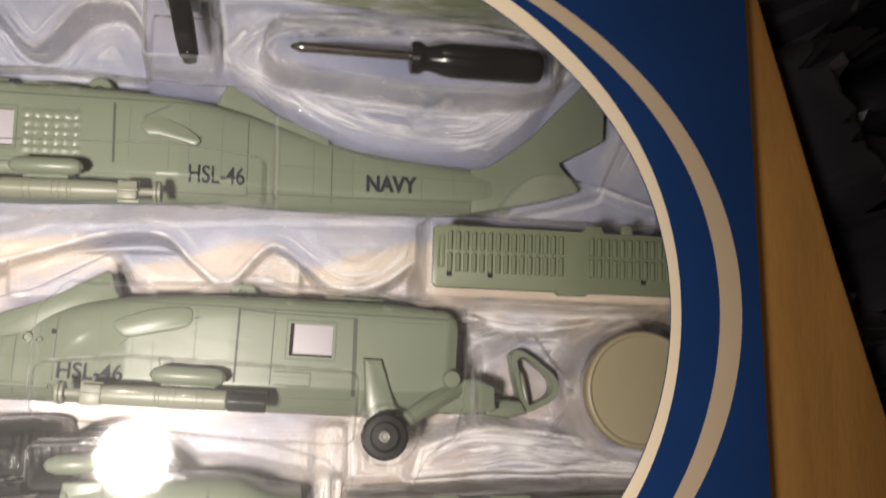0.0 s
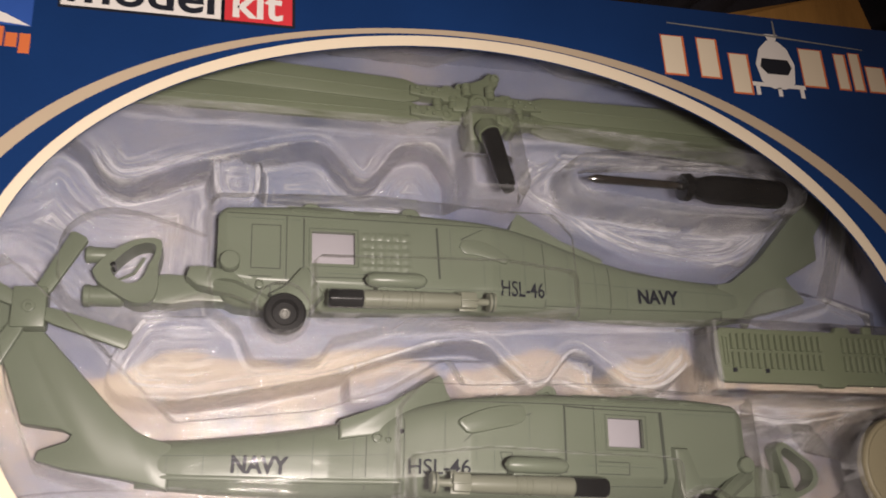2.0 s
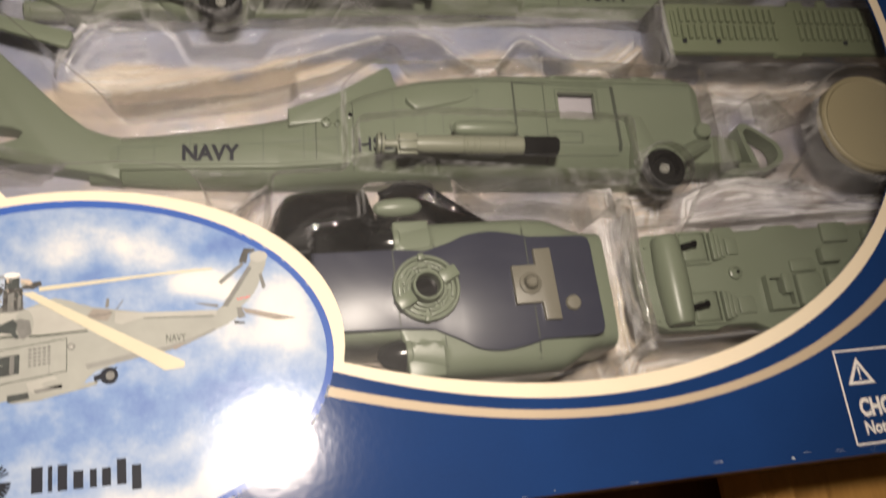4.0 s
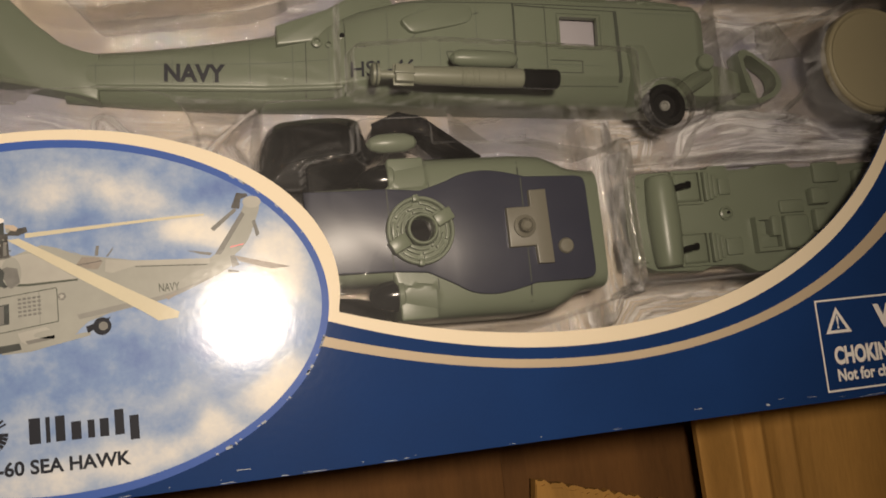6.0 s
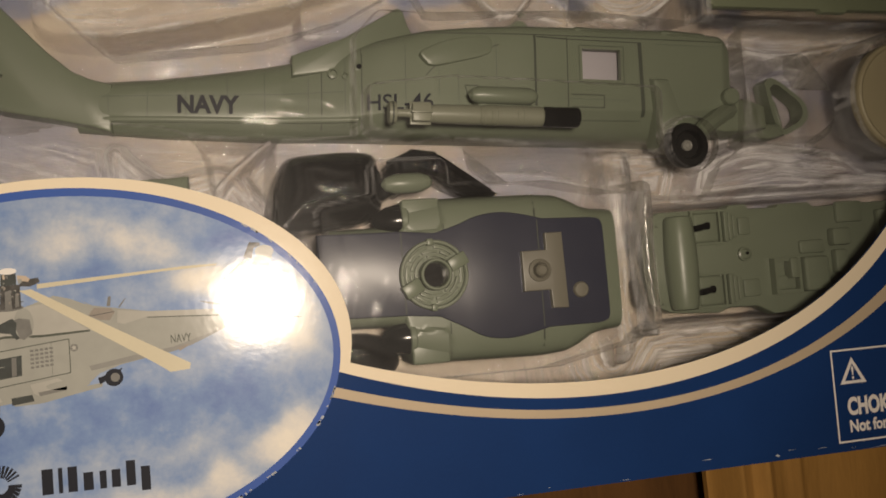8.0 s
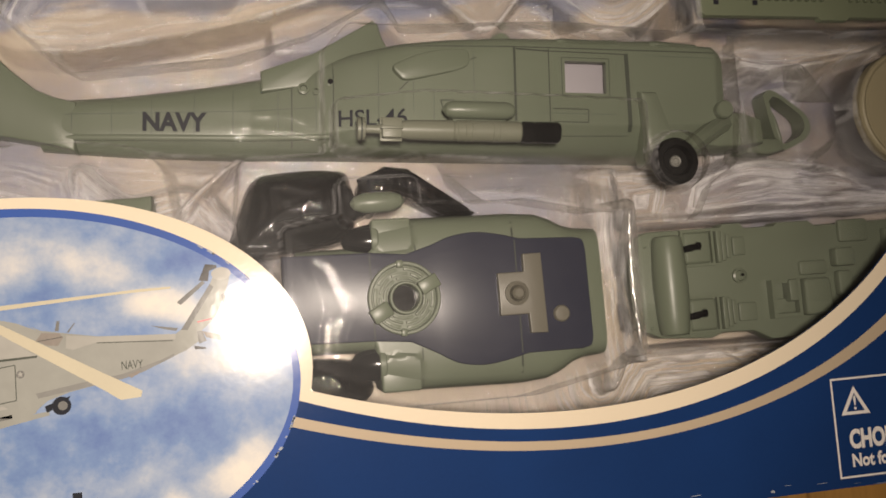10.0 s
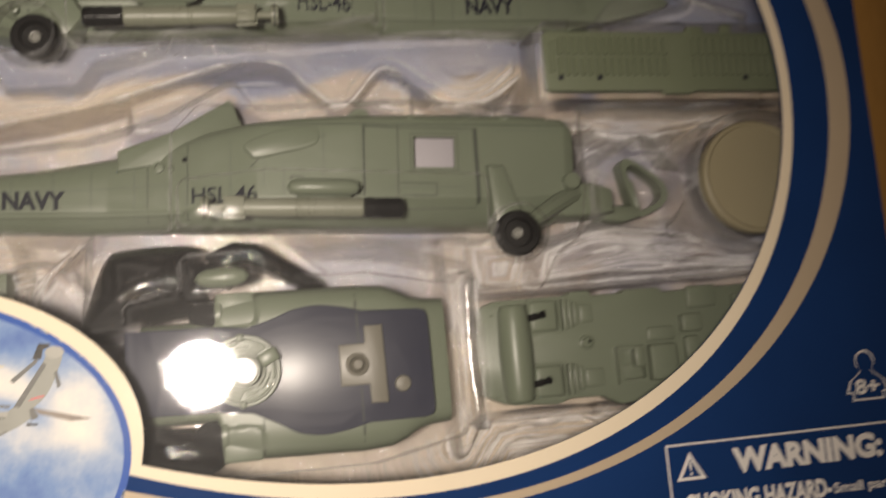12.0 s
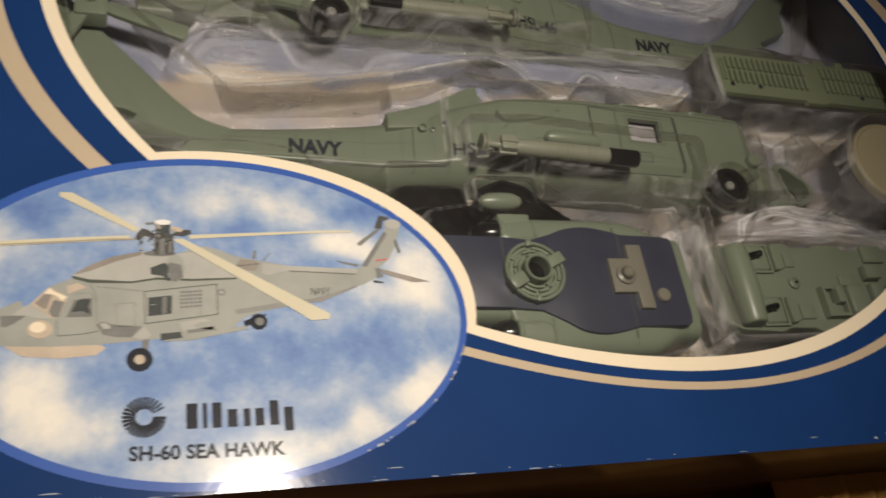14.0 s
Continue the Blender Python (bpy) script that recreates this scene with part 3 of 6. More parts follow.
printed("printed_cowling_edge", [(-103.8, 16.0), (-100.1, 15.0), (-90.0, 14.4), (-84.1, 15.5), (-75.6, 15.1), (-64.2, 15.5), (-64.3, 15.0), (-75.6, 14.5), (-84.1, 14.9), (-90.0, 13.9), (-99.9, 14.0), (-103.7, 15.2)], 2, M_SEAM)
printed("printed_nose_shade", [(-119.1, 5.5), (-113.6, 5.4), (-116.3, 3.3), (-118.0, 2.5), (-118.9, 2.8)], 2, M_AIRSHADE)
printed("printed_nose_top", [(-116.5, 5.6), (-114.4, 7.7), (-112.8, 8.5), (-109.9, 6.3), (-107.8, 4.7), (-110.7, 4.7), (-113.6, 5.4)], 1.6, M_AIRLIGHT)
printed("printed_windscreen", [(-112.8, 8.5), (-109.0, 12.9), (-104.6, 10.3), (-106.4, 4.9), (-108.0, 4.7), (-109.9, 6.4)], 2, M_WARMP)
printed("printed_windscreen_pane", [(-111.8, 8.7), (-109.1, 12.0), (-108.0, 11.4), (-109.2, 7.0), (-110.1, 7.3)], 2.2, M_WARMSHADE)
printed("printed_windscreen_pane", [(-108.7, 6.4), (-107.7, 9.5), (-105.3, 8.9), (-106.4, 5.1), (-107.6, 4.8)], 2.2, M_AIRSHADE)
printed("printed_windscreen_glint", [(-108.8, 12.7), (-107.5, 11.6), (-104.8, 10.3), (-105.8, 9.2), (-107.5, 10.8), (-109.9, 11.2)], 2.4, M_CREAM)
printed("printed_roof_light", [(-105.1, 13.2), (-102.4, 14.0), (-100.5, 12.8), (-104.5, 11.1)], 2, M_WARMP)
printed("printed_cockpit_glass", [(-104.8, 4.9), (-103.2, 9.5), (-99.2, 10.0), (-99.0, 5.0)], 2, M_AIRSHADE)
printed("printed_cockpit_glass", [(-103.7, 6.2), (-102.7, 8.9), (-101.3, 9.8), (-99.2, 9.5), (-99.9, 7.8), (-99.3, 5.4), (-101.2, 6.5)], 2.4, M_GLASSP)
printed_line("printed_door_line", -106.8, 3.9, -106.6, 0.1, 0.16, 2.2, M_SEAM)
printed_line("printed_door_line", -106.6, 0.1, -101.0, 0.5, 0.16, 2.2, M_SEAM)
printed_line("printed_door_line", -101.0, 0.5, -97.4, 1.2, 0.16, 2.2, M_SEAM)
printed_line("printed_door_line", -106.8, 3.9, -104.2, 9.4, 0.1, 2.2, M_AIRSHADE)
printed_line("printed_door_line", -104.2, 9.4, -102.7, 11.1, 0.1, 2.2, M_AIRSHADE)
printed_line("printed_door_line", -102.7, 11.1, -99.5, 11.3, 0.1, 2.2, M_AIRSHADE)
printed_line("printed_door_line", -99.5, 11.3, -98.3, 9.5, 0.1, 2.2, M_AIRSHADE)
printed_line("printed_door_line", -98.3, 9.5, -97.8, 1.3, 0.1, 2.2, M_AIRSHADE)
printed_line("printed_door_line", -99.6, 13.6, -98.4, 11.1, 0.16, 2.2, M_AIRSHADE)
printed_line("printed_door_line", -98.4, 11.1, -98.1, 8.9, 0.16, 2.2, M_AIRSHADE)
printed_line("printed_panel_line", -93.7, 8.3, -89.2, 8.6, 0.1, 2.2, M_AIRSHADE)
printed_line("printed_panel_line", -89.2, 8.6, -89.2, 2.4, 0.1, 2.2, M_AIRSHADE)
printed_line("printed_panel_line", -89.2, 2.4, -93.4, 2.3, 0.1, 2.2, M_AIRSHADE)
printed_line("printed_panel_line", -93.4, 2.3, -93.7, 8.3, 0.1, 2.2, M_AIRSHADE)
printed_line("printed_panel_line", -98.1, 13.0, -87.1, 11.7, 0.1, 2.2, M_AIRSHADE)
printed_line("printed_sliding_door", -87.0, 11.6, -69.3, 13.6, 0.22, 2.4, M_SEAM)
printed_line("printed_sliding_door", -69.3, 13.6, -69.3, 5.2, 0.22, 2.4, M_SEAM)
printed_line("printed_sliding_door", -69.3, 5.2, -86.8, 2.9, 0.22, 2.4, M_SEAM)
printed_line("printed_sliding_door", -86.8, 2.9, -87.0, 11.6, 0.22, 2.4, M_SEAM)
printed_line("printed_panel_line", -73.5, 13.0, -73.5, 4.6, 0.1, 2.2, M_AIRSHADE)
printed("printed_door_glass", [(-86.1, 9.9), (-80.4, 10.5), (-80.5, 5.5), (-86.1, 4.9)], 2.6, M_GLASSP)
printed("printed_door_glint", [(-82.7, 10.0), (-81.6, 10.1), (-81.7, 5.6), (-82.8, 5.4)], 2.8, M_AIRSHADE)
printed_line("printed_glass_bar", -85.9, 7.9, -84.3, 8.0, 0.14, 2.9, M_AIRFRAME)
printed("printed_roundel", spot(-68.2, 11.3, 0.95), 3, M_AIRSHADE)
printed("printed_star", [(-68.2 + (0.8 if k % 2 == 0 else 0.34) * math.sin(k * math.pi / 5), 11.3 + (0.8 if k % 2 == 0 else 0.34) * math.cos(k * math.pi / 5)) for k in range(10)], 3.5, M_AIRLIGHT)
printed("printed_engine_face", spot(-79.5, 18.2, 2.3, squeeze=1.7), 2.2, M_AIRFRAME)
printed("printed_intake", [(-85.6, 18.2), (-82.1, 19.7), (-81.1, 18.5), (-81.4, 16.2), (-80.5, 14.7), (-81.4, 14.4), (-82.6, 15.9), (-85.4, 16.4)], 2.6, M_GLASSP)
printed("printed_intake_shade", [(-84.1, 18.0), (-80.6, 19.7), (-78.1, 19.1), (-77.6, 15.6), (-79.6, 14.2), (-80.5, 14.7), (-81.2, 16.7)], 2.4, M_AIRSHADE)
printed("printed_stub_wing", [(-78.8, 3.1), (-72.3, 4.1), (-70.1, 2.4), (-70.4, 1.2), (-76.9, 0.2), (-78.1, 0.9)], 2.6, M_AIRLIGHT)
printed("printed_stub_shade", [(-77.1, 1.0), (-70.4, 1.9), (-70.4, 1.0), (-76.6, 0.1)], 2.8, M_AIRSHADE)
printed("printed_torpedo_nose", [(-83.2, 0.2), (-78.4, 0.6), (-78.0, -1.0), (-83.1, -1.6)], 2.9, M_GLASSP)
printed("printed_sponson", [(-97.9, 2.9), (-96.5, 3.7), (-94.6, 2.9), (-89.9, 2.4), (-87.5, 2.2), (-89.9, -0.6), (-93.6, -0.4), (-96.4, 0.2)], 2.2, M_AIRSHADE)
printed("printed_sponson_light", [(-97.3, 3.0), (-96.2, 3.4), (-95.1, 2.8), (-94.6, 1.8), (-96.4, 1.7)], 2.4, M_AIRLIGHT)
printed("printed_strut", [(-89.8, -0.7), (-86.8, 2.2), (-85.3, -0.3), (-87.0, -1.2)], 2.6, M_AIRLIGHT)
printed("printed_nose_pod", spot(-110.4, 1.9, 2.7, squeeze=0.86), 2.4, M_WARMP)
printed("printed_nose_pod_glint", spot(-110.9, 2.4, 1.8, squeeze=0.78), 2.6, M_CREAM)
printed("printed_mast_ring", spot(-83.3, 22.3, 4.0, squeeze=0.2), 2.6, M_AIRSHADE)
printed("printed_mast", [(-84.7, 21.9), (-84.5, 27.9), (-79.9, 28.0), (-79.8, 22.1)], 3, M_INKY)
printed("printed_mast_face", [(-83.5, 22.0), (-83.4, 26.4), (-82.1, 26.7), (-81.9, 22.0)], 3.3, M_AIRSHADE)
printed("printed_mast_face", [(-81.2, 22.3), (-81.0, 25.9), (-80.3, 25.9), (-80.3, 22.6)], 3.3, M_AIRSHADE)
printed("printed_hub_arm", [(-89.4, 26.3), (-88.9, 27.9), (-87.6, 29.6), (-86.1, 29.1), (-84.5, 27.9), (-84.7, 26.6), (-87.1, 27.3), (-87.9, 26.0)], 3.1, M_INKY)
printed("printed_hub_arm", [(-79.9, 28.9), (-75.6, 29.4), (-75.3, 28.2), (-77.5, 27.3), (-79.9, 27.5)], 3.1, M_INKY)
printed("printed_hub_barrel", [(-80.5, 30.3), (-78.4, 30.0), (-77.5, 29.2), (-78.0, 28.5), (-80.4, 29.0)], 3.5, M_WARMP)
printed("printed_hub_barrel", [(-86.8, 31.2), (-84.3, 31.5), (-84.3, 30.8), (-86.7, 30.5)], 3.5, M_AIRSHADE)
printed("printed_hub_body", [(-84.3, 27.9), (-84.2, 30.7), (-80.7, 30.8), (-80.7, 28.0)], 3.4, M_GLASSP)
random.seed(12)
for i in range(34):
    x, y, w = random.uniform(-88.4, -79.4), random.uniform(22.8, 29.6), random.uniform(0.25, 0.9)
    h = w * random.uniform(0.4, 1.4)
    printed("printed_hub_piece", [(x, y), (x + w, y + random.uniform(-0.1, 0.2)), (x + w, y + h), (x, y + h)], 3.45 + 0.01 * i, random.choice((M_AIRSHADE, M_INKY, M_WARMSHADE, M_AIRFRAME, M_GLASSP)))
printed("printed_hub_cap", spot(-82.5, 31.4, 2.0, squeeze=0.4), 3.8, M_WHITE)
printed("printed_hub_glint", [(-83.9, 30.6), (-83.3, 30.7), (-83.2, 29.5), (-83.7, 29.4)], 3.9, M_WARMP)
printed("printed_blade_shade", [(-120.4, 24.5), (-111.3, 25.2), (-94.1, 26.5), (-89.1, 26.5), (-89.1, 26.1), (-98.0, 25.8), (-111.2, 24.7), (-120.4, 24.1)], 3.6, M_BLADESHADE)
printed("printed_exhaust", [(-64.4, 19.0), (-63.0, 20.8), (-59.0, 20.4), (-58.1, 19.4), (-59.4, 17.4), (-61.8, 17.7)], 2.6, M_WARMSHADE)
printed_line("printed_exhaust_line", -64.2, 18.8, -58.3, 19.5, 0.16, 2.8, M_GLASSP)
printed("printed_antenna", [(-60.0, 21.0), (-59.5, 23.4), (-58.8, 23.4), (-59.1, 20.9)], 2.6, M_AIRSHADE)
printed("printed_antenna", [(-57.3, 20.5), (-55.5, 22.7), (-55.3, 22.6), (-56.8, 20.5)], 2.6, M_AIRSHADE)
printed("printed_boom_top", [(-57.4, 19.8), (-50.4, 18.9), (-31.9, 18.1), (-32.0, 16.8), (-50.4, 17.6), (-56.0, 16.2), (-57.7, 16.7)], 1.8, M_AIRLIGHT)
printed_line("printed_boom_line", -50.4, 17.4, -32.6, 16.5, 0.2, 2.2, M_SEAM)
printed("printed_fin_edge", [(-30.5, 19.0), (-23.0, 29.9), (-22.1, 29.1), (-29.0, 18.8)], 2.4, M_AIRSHADE)
printed_line("printed_fin_stripe", -26.5, 20.6, -23.0, 21.2, 0.3, 2.6, M_RED)
printed("printed_stabiliser", [(-37.7, 20.6), (-31.2, 19.5), (-31.7, 18.8), (-34.6, 19.5)], 2.6, M_AIRSHADE)
printed("printed_stabiliser", [(-25.5, 18.3), (-16.3, 15.7), (-11.4, 14.3), (-16.5, 14.1), (-24.5, 16.7)], 2.6, M_WARMSHADE)
printed("printed_tail_hub", [(-25.6, 30.9), (-23.9, 34.9), (-21.2, 34.6), (-21.0, 33.9), (-22.9, 33.2), (-23.4, 30.6)], 2.6, M_INKY)
printed("printed_tail_blade", [(-31.2, 25.9), (-24.7, 30.9), (-24.1, 30.2), (-30.3, 25.1)], 2.8, M_AIRSHADE)
printed("printed_tail_blade", [(-20.4, 27.0), (-19.6, 27.5), (-18.7, 23.6), (-19.6, 22.9)], 2.8, M_AIRSHADE)
printed("printed_fin_tip", spot(-20.1, 32.3, 2.4, squeeze=0.67), 2.5, M_AIRLIGHT)
printed("printed_tail_skid", [(-27.6, 14.8), (-24.8, 14.2), (-24.7, 13.8), (-27.4, 13.9)], 2.6, M_INKY)
printed("printed_tail_skid", [(-26.7, 18.3), (-25.5, 18.4), (-24.5, 15.8), (-26.4, 15.2)], 2.6, M_AIRSHADE)
printed("printed_boom_skid", [(-43.7, 9.0), (-40.6, 10.0), (-40.9, 9.2), (-42.9, 8.2)], 2.6, M_WARMSHADE)
printed("printed_boom_shade", [(-64.9, 6.4), (-54.3, 8.1), (-44.5, 9.4), (-35.3, 12.1), (-32.4, 13.3), (-32.5, 12.6), (-40.1, 9.4), (-44.6, 8.2), (-57.1, 6.3), (-64.4, 5.2)], 1.9, M_AIRSHADE2)
for i in range(5):
    for j in range(5):
        x, y = -78.4 + 1.12 * i, 7.0 + 1.02 * j + 0.08 * i
        printed("printed_louvre", [(x, y), (x + 0.8, y), (x + 0.8, y + 0.55), (x, y + 0.55)], 3, M_AIRSHADE)
printed("printed_torpedo", [(-82.5, -1.9), (-82.5, -0.1), (-76, 0.2), (-62, 2.0), (-62, 1.0), (-72, -0.9), (-76, -1.7)], 2.6, M_AIRFRAME)
printed("printed_tank", spot(-70, 2.2, 5.2, squeeze=0.22), 2.8, M_AIRFRAME)
printed("printed_leg", [(-87.4, -1.4), (-87.6, -5), (-86.2, -5), (-85.8, -1.2)], 2.5, M_AIRSHADE)
printed("printed_tyre", spot(-88.0, -6.4, 3.0), 3, M_INK)
printed("printed_wheel", spot(-88.0, -6.4, 1.25), 3.5, M_WARMP)
printed("printed_tail_tyre", spot(-59.2, 3.0, 2.2), 3, M_INK)
printed("printed_tail_wheel", spot(-58.9, 3.0, 1.1), 3.5, M_AIRSHADE)
printed("printed_tail_gear", [(-63, 3.2), (-62.6, 1.6), (-58, 3.8), (-57, 5.2)], 2.8, M_INK)
printed("printed_rotor_blade", [(-107.6, 38.4), (-107.6, 39.6), (-104.6, 39.6), (-88.2, 29.4), (-89.4, 28.4)], 3.2, M_BLADE)
printed("printed_rotor_blade", [(-137, 22.6), (-137, 24), (-104, 26.6), (-90.6, 27.4), (-90.6, 26.2), (-104, 25.2)], 3.2, M_BLADE)
printed("printed_rotor_blade", [(-76, 26.6), (-76, 27.8), (-40, 29.8), (-32.4, 29.9), (-32.6, 29.4), (-46, 28.8)], 3.2, M_BLADE)
printed("printed_rotor_blade", [(-80.2, 26.4), (-77.4, 26.6), (-50, 10.4), (-40.4, 4.9), (-40.8, 3.4), (-45.6, 3.1), (-49, 5.6), (-62, 14.2)], 4, M_BLADE)
lettering("printed_word", "NAVY", -45.0, 10.4, 5.0, 2.1, 0.26, M_SEAM, kit_box)

# lower writing of the photograph
for i in range(27):
    a, k = radians(-6 - i * 12.6), 1 - i / 26
    inner, mid, outer = radians(4.4 + 2.2 * k ** 0.3), radians(3.5 + 2.9 * k ** 0.4), radians(2.9 + 2.2 * k ** 0.5)
    printed("emblem_ray", [(-86.9 + r * math.cos(a + s * w), -20.7 + r * math.sin(a + s * w)) for r, s, w in ((1.95, -1, inner), (3.4, -1, mid), (4.95, -1, outer), (4.95, 1, outer), (3.4, 1, mid), (1.95, 1, inner))], 1, M_INK)
# a name drawn as plain bars
for x, w, h, drop in ((-77.4, 2.6, 6.2, 0), (-73.6, 1.0, 6.2, 0), (-71.4, 2.2, 6.2, 0), (-67.8, 2.3, 4.4, 0), (-64.0, 1.6, 4.4, 0), (-61.2, 2.1, 4.4, 0), (-57.7, 2.2, 6.2, 0), (-54.2, 2.2, 4.4, 1.6)):
    y = -24.1 - (x + 77.8) * 0.004
    printed("name_bar", [(x, y - drop), (x + w, y - drop), (x + w, y + h), (x, y + h)], 1, M_INK)
lettering("printed_title", "SH-60 SEA HAWK", -90.2, -31.0, 35.8, 3.6, 0.16, M_INK, kit_box, thick=0.03, lean=-0.8)

# the warning panel
def outline_box(name, x0, x1, y0, y1, w, material):
    return part(name, band([(x0 + w, y0 + w), (x1 - w, y0 + w), (x1 - w, y1 - w), (x0 + w, y1 - w)], [(x0, y0), (x1, y0), (x1, y1), (x0, y1)], 0.10), material, kit_box, smooth=False)


outline_box("warning_frame", 145.4, 222.5, -37.2, -9.2, 0.55, M_WHITE)
part("warning_triangle", band([(149.6, -18.8), (155.4, -18.8), (152.5, -13.7)], [(147.9, -19.7), (157.1, -19.7), (152.5, -11.7)], 0.10), M_WHITE, kit_box, smooth=False)
lettering("warning_sign", "!", 152.1, -18.4, 0.8, 4.0, 0.10, M_WHITE, kit_box, thick=0.02)
lettering("warning_word", "WARNING:", 165.8, -19.4, 48.8, 7.4, 0.10, M_WHITE, kit_box, thick=0.05)
lettering("warning_line", "CHOKING HAZARD-", 149.6, -29.3, 46.6, 5.6, 0.10, M_WHITE, kit_box, thick=0.045)
lettering("warning_line", "Small parts.", 196.8, -29.4, 22, 3.9, 0.10, M_WHITE, kit_box, thick=0.02)
lettering("warning_line", "Not for children under 3 years", 149.8, -35.4, 52.5, 4.9, 0.10, M_WHITE, kit_box, thick=0.035)
head = [(212.6 + 3.2 * math.cos(a), 9.4 + 3.3 * math.sin(a)) for a in (radians(-55 + 290 * i / 24) for i in range(25))]
shape = head + [(209.6, 5.4), (206.8, 3.6), (205.4, 0), (207.4, -0.2), (207.2, -2.4), (218, -2.4), (217.8, -0.2), (219.8, 0), (218.4, 3.6), (215.6, 5.4)]
cx, cy = 212.6, 4.6
part("age_sign", band([(cx + (x - cx) * 0.89, cy + (y - cy) * 0.92) for x, y in shape], shape, 0.10), M_WHITE, kit_box, smooth=False)
lettering("age_number", "8+", 208.4, -0.6, 8.2, 4.6, 0.10, M_WHITE, kit_box, thick=0.03)

# titles along the top edge
part("title_plate", flat([(-99.5, 219.2), (-48.6, 219.2), (-48.6, 235.4), (-99.5, 235.4)], 0.06), M_INK, kit_box, smooth=False)
part("title_plate", flat([(-98.7, 220.2), (-49.4, 220.2), (-49.4, 234.6), (-98.7, 234.6)], 0.10), M_WHITE, kit_box, smooth=False)
part("title_plate", flat([(-49, 219.2), (-25, 219.2), (-25, 235.4), (-49, 235.4)], 0.06), M_INK, kit_box, smooth=False)
part("title_plate", flat([(-48.2, 220.2), (-26, 220.2), (-26, 234.6), (-48.2, 234.6)], 0.10), M_RED, kit_box, smooth=False)
lettering("title_word", "model", -97, 221.4, 45.5, 12.2, 0.16, M_INK, kit_box, thick=0.02)
lettering("title_word", "kit", -45.6, 221.4, 16.5, 12.2, 0.16, M_WHITE, kit_box, thick=0.02)
part("maker_plate", flat([(-136, 211), (-106.4, 211), (-106.4, 236), (-136, 236)], 0.08), M_RING, kit_box, smooth=False)
part("maker_swoosh", flat([(-136, 220), (-124, 218.4), (-114, 215), (-106.6, 211.2), (-116, 212), (-136, 213)], 0.12), M_WHITE, kit_box, smooth=False)
for x, w, h, drop in ((-134, 4, 7, 0), (-129, 3.4, 5, 0), (-124.6, 5, 5, 0), (-117.6, 3.6, 7, 0), (-113.4, 3.4, 5, 0), (-109.4, 3.2, 5, 2)):
    part("maker_bar", flat([(x, 203.4 - drop), (x + w, 203.4 - drop), (x + w, 203.4 + h), (x, 203.4 + h)], 0.08), M_ORANGE, kit_box, smooth=False)


def title_bar(x, w, h, drop=0.0):
    y = 215.6
    part("series_bar_edge", flat([(x - 0.5, y - 0.7 - drop), (x + w + 0.9, y - 0.7 - drop), (x + w + 0.9, y + h + 0.4), (x - 0.5, y + h + 0.4)], 0.06), M_ORANGE, kit_box, smooth=False)
    part("series_bar", flat([(x, y - drop), (x + w, y - drop), (x + w, y + h), (x, y + h)], 0.10), M_CREAM, kit_box, smooth=False)


for bar in ((112.4, 8.4, 16.2), (127.4, 7.6, 16.4), (140.4, 7.4, 11, 5.6), (172.2, 9.6, 16.2), (188.2, 4.4, 15.4), (195.2, 4.2, 16.4), (202.2, 7.6, 11), (213.6, 5.2, 14)):
    title_bar(*bar)
# the small white aircraft between the two words
part("emblem_body", flat([(151.6, 223.2), (153.1, 215.7), (157.6, 212.8), (163.1, 212.8), (167.6, 215.7), (169, 224.2), (166.6, 231.2), (163.1, 234.2), (158.1, 234.2), (154.1, 230.2)], 0.12), M_WHITE, kit_box, smooth=False)
part("emblem_glass", flat([(153.4, 222.2), (154.6, 226), (166.1, 226), (167.4, 222.6), (165.1, 219.2), (156.1, 219.2)], 0.16), M_INK, kit_box, smooth=False)
part("emblem_foot", flat([(148.6, 213.4), (148.6, 215.2), (172, 215.2), (172, 213.4)], 0.14), M_WHITE, kit_box, smooth=False)
for x in (149.8, 159.4, 169.2):
    part("emblem_wheel", flat([(x, 209.6), (x + 1.8, 209.6), (x + 1.8, 213.4), (x, 213.4)], 0.12), M_WHITE, kit_box, smooth=False)
part("emblem_mast", flat([(159, 234.2), (157.6, 237.2), (163.6, 237.2), (162.2, 234.2)], 0.12), M_WHITE, kit_box, smooth=False)
part("emblem_blade", flat([(115.6, 237.4), (115.6, 237.9), (160.6, 236.8), (202.6, 234.5), (202.6, 234.1), (160.6, 236)], 0.14), M_GREYHUB, kit_box, smooth=False)
part("emblem_blade", flat([(162, 236.6), (163, 236.6), (162.8, 243.6), (162.3, 243.6)], 0.14), M_GREYHUB, kit_box, smooth=False)

# ---- inside the box: the printed card ----
CARD = -43.0


def card_sheet():
    bm = block(LEFT + 1.6, RIGHT - 1.6, BOTTOM + 1.6, TOP - 1.6, CARD - 0.6, CARD, 0)
    bmesh.ops.subdivide_edges(bm, edges=[e for e in bm.edges if abs(e.verts[0].co.z - e.verts[1].co.z) < 1e-6], cuts=130, use_grid_fill=True)
    return bm


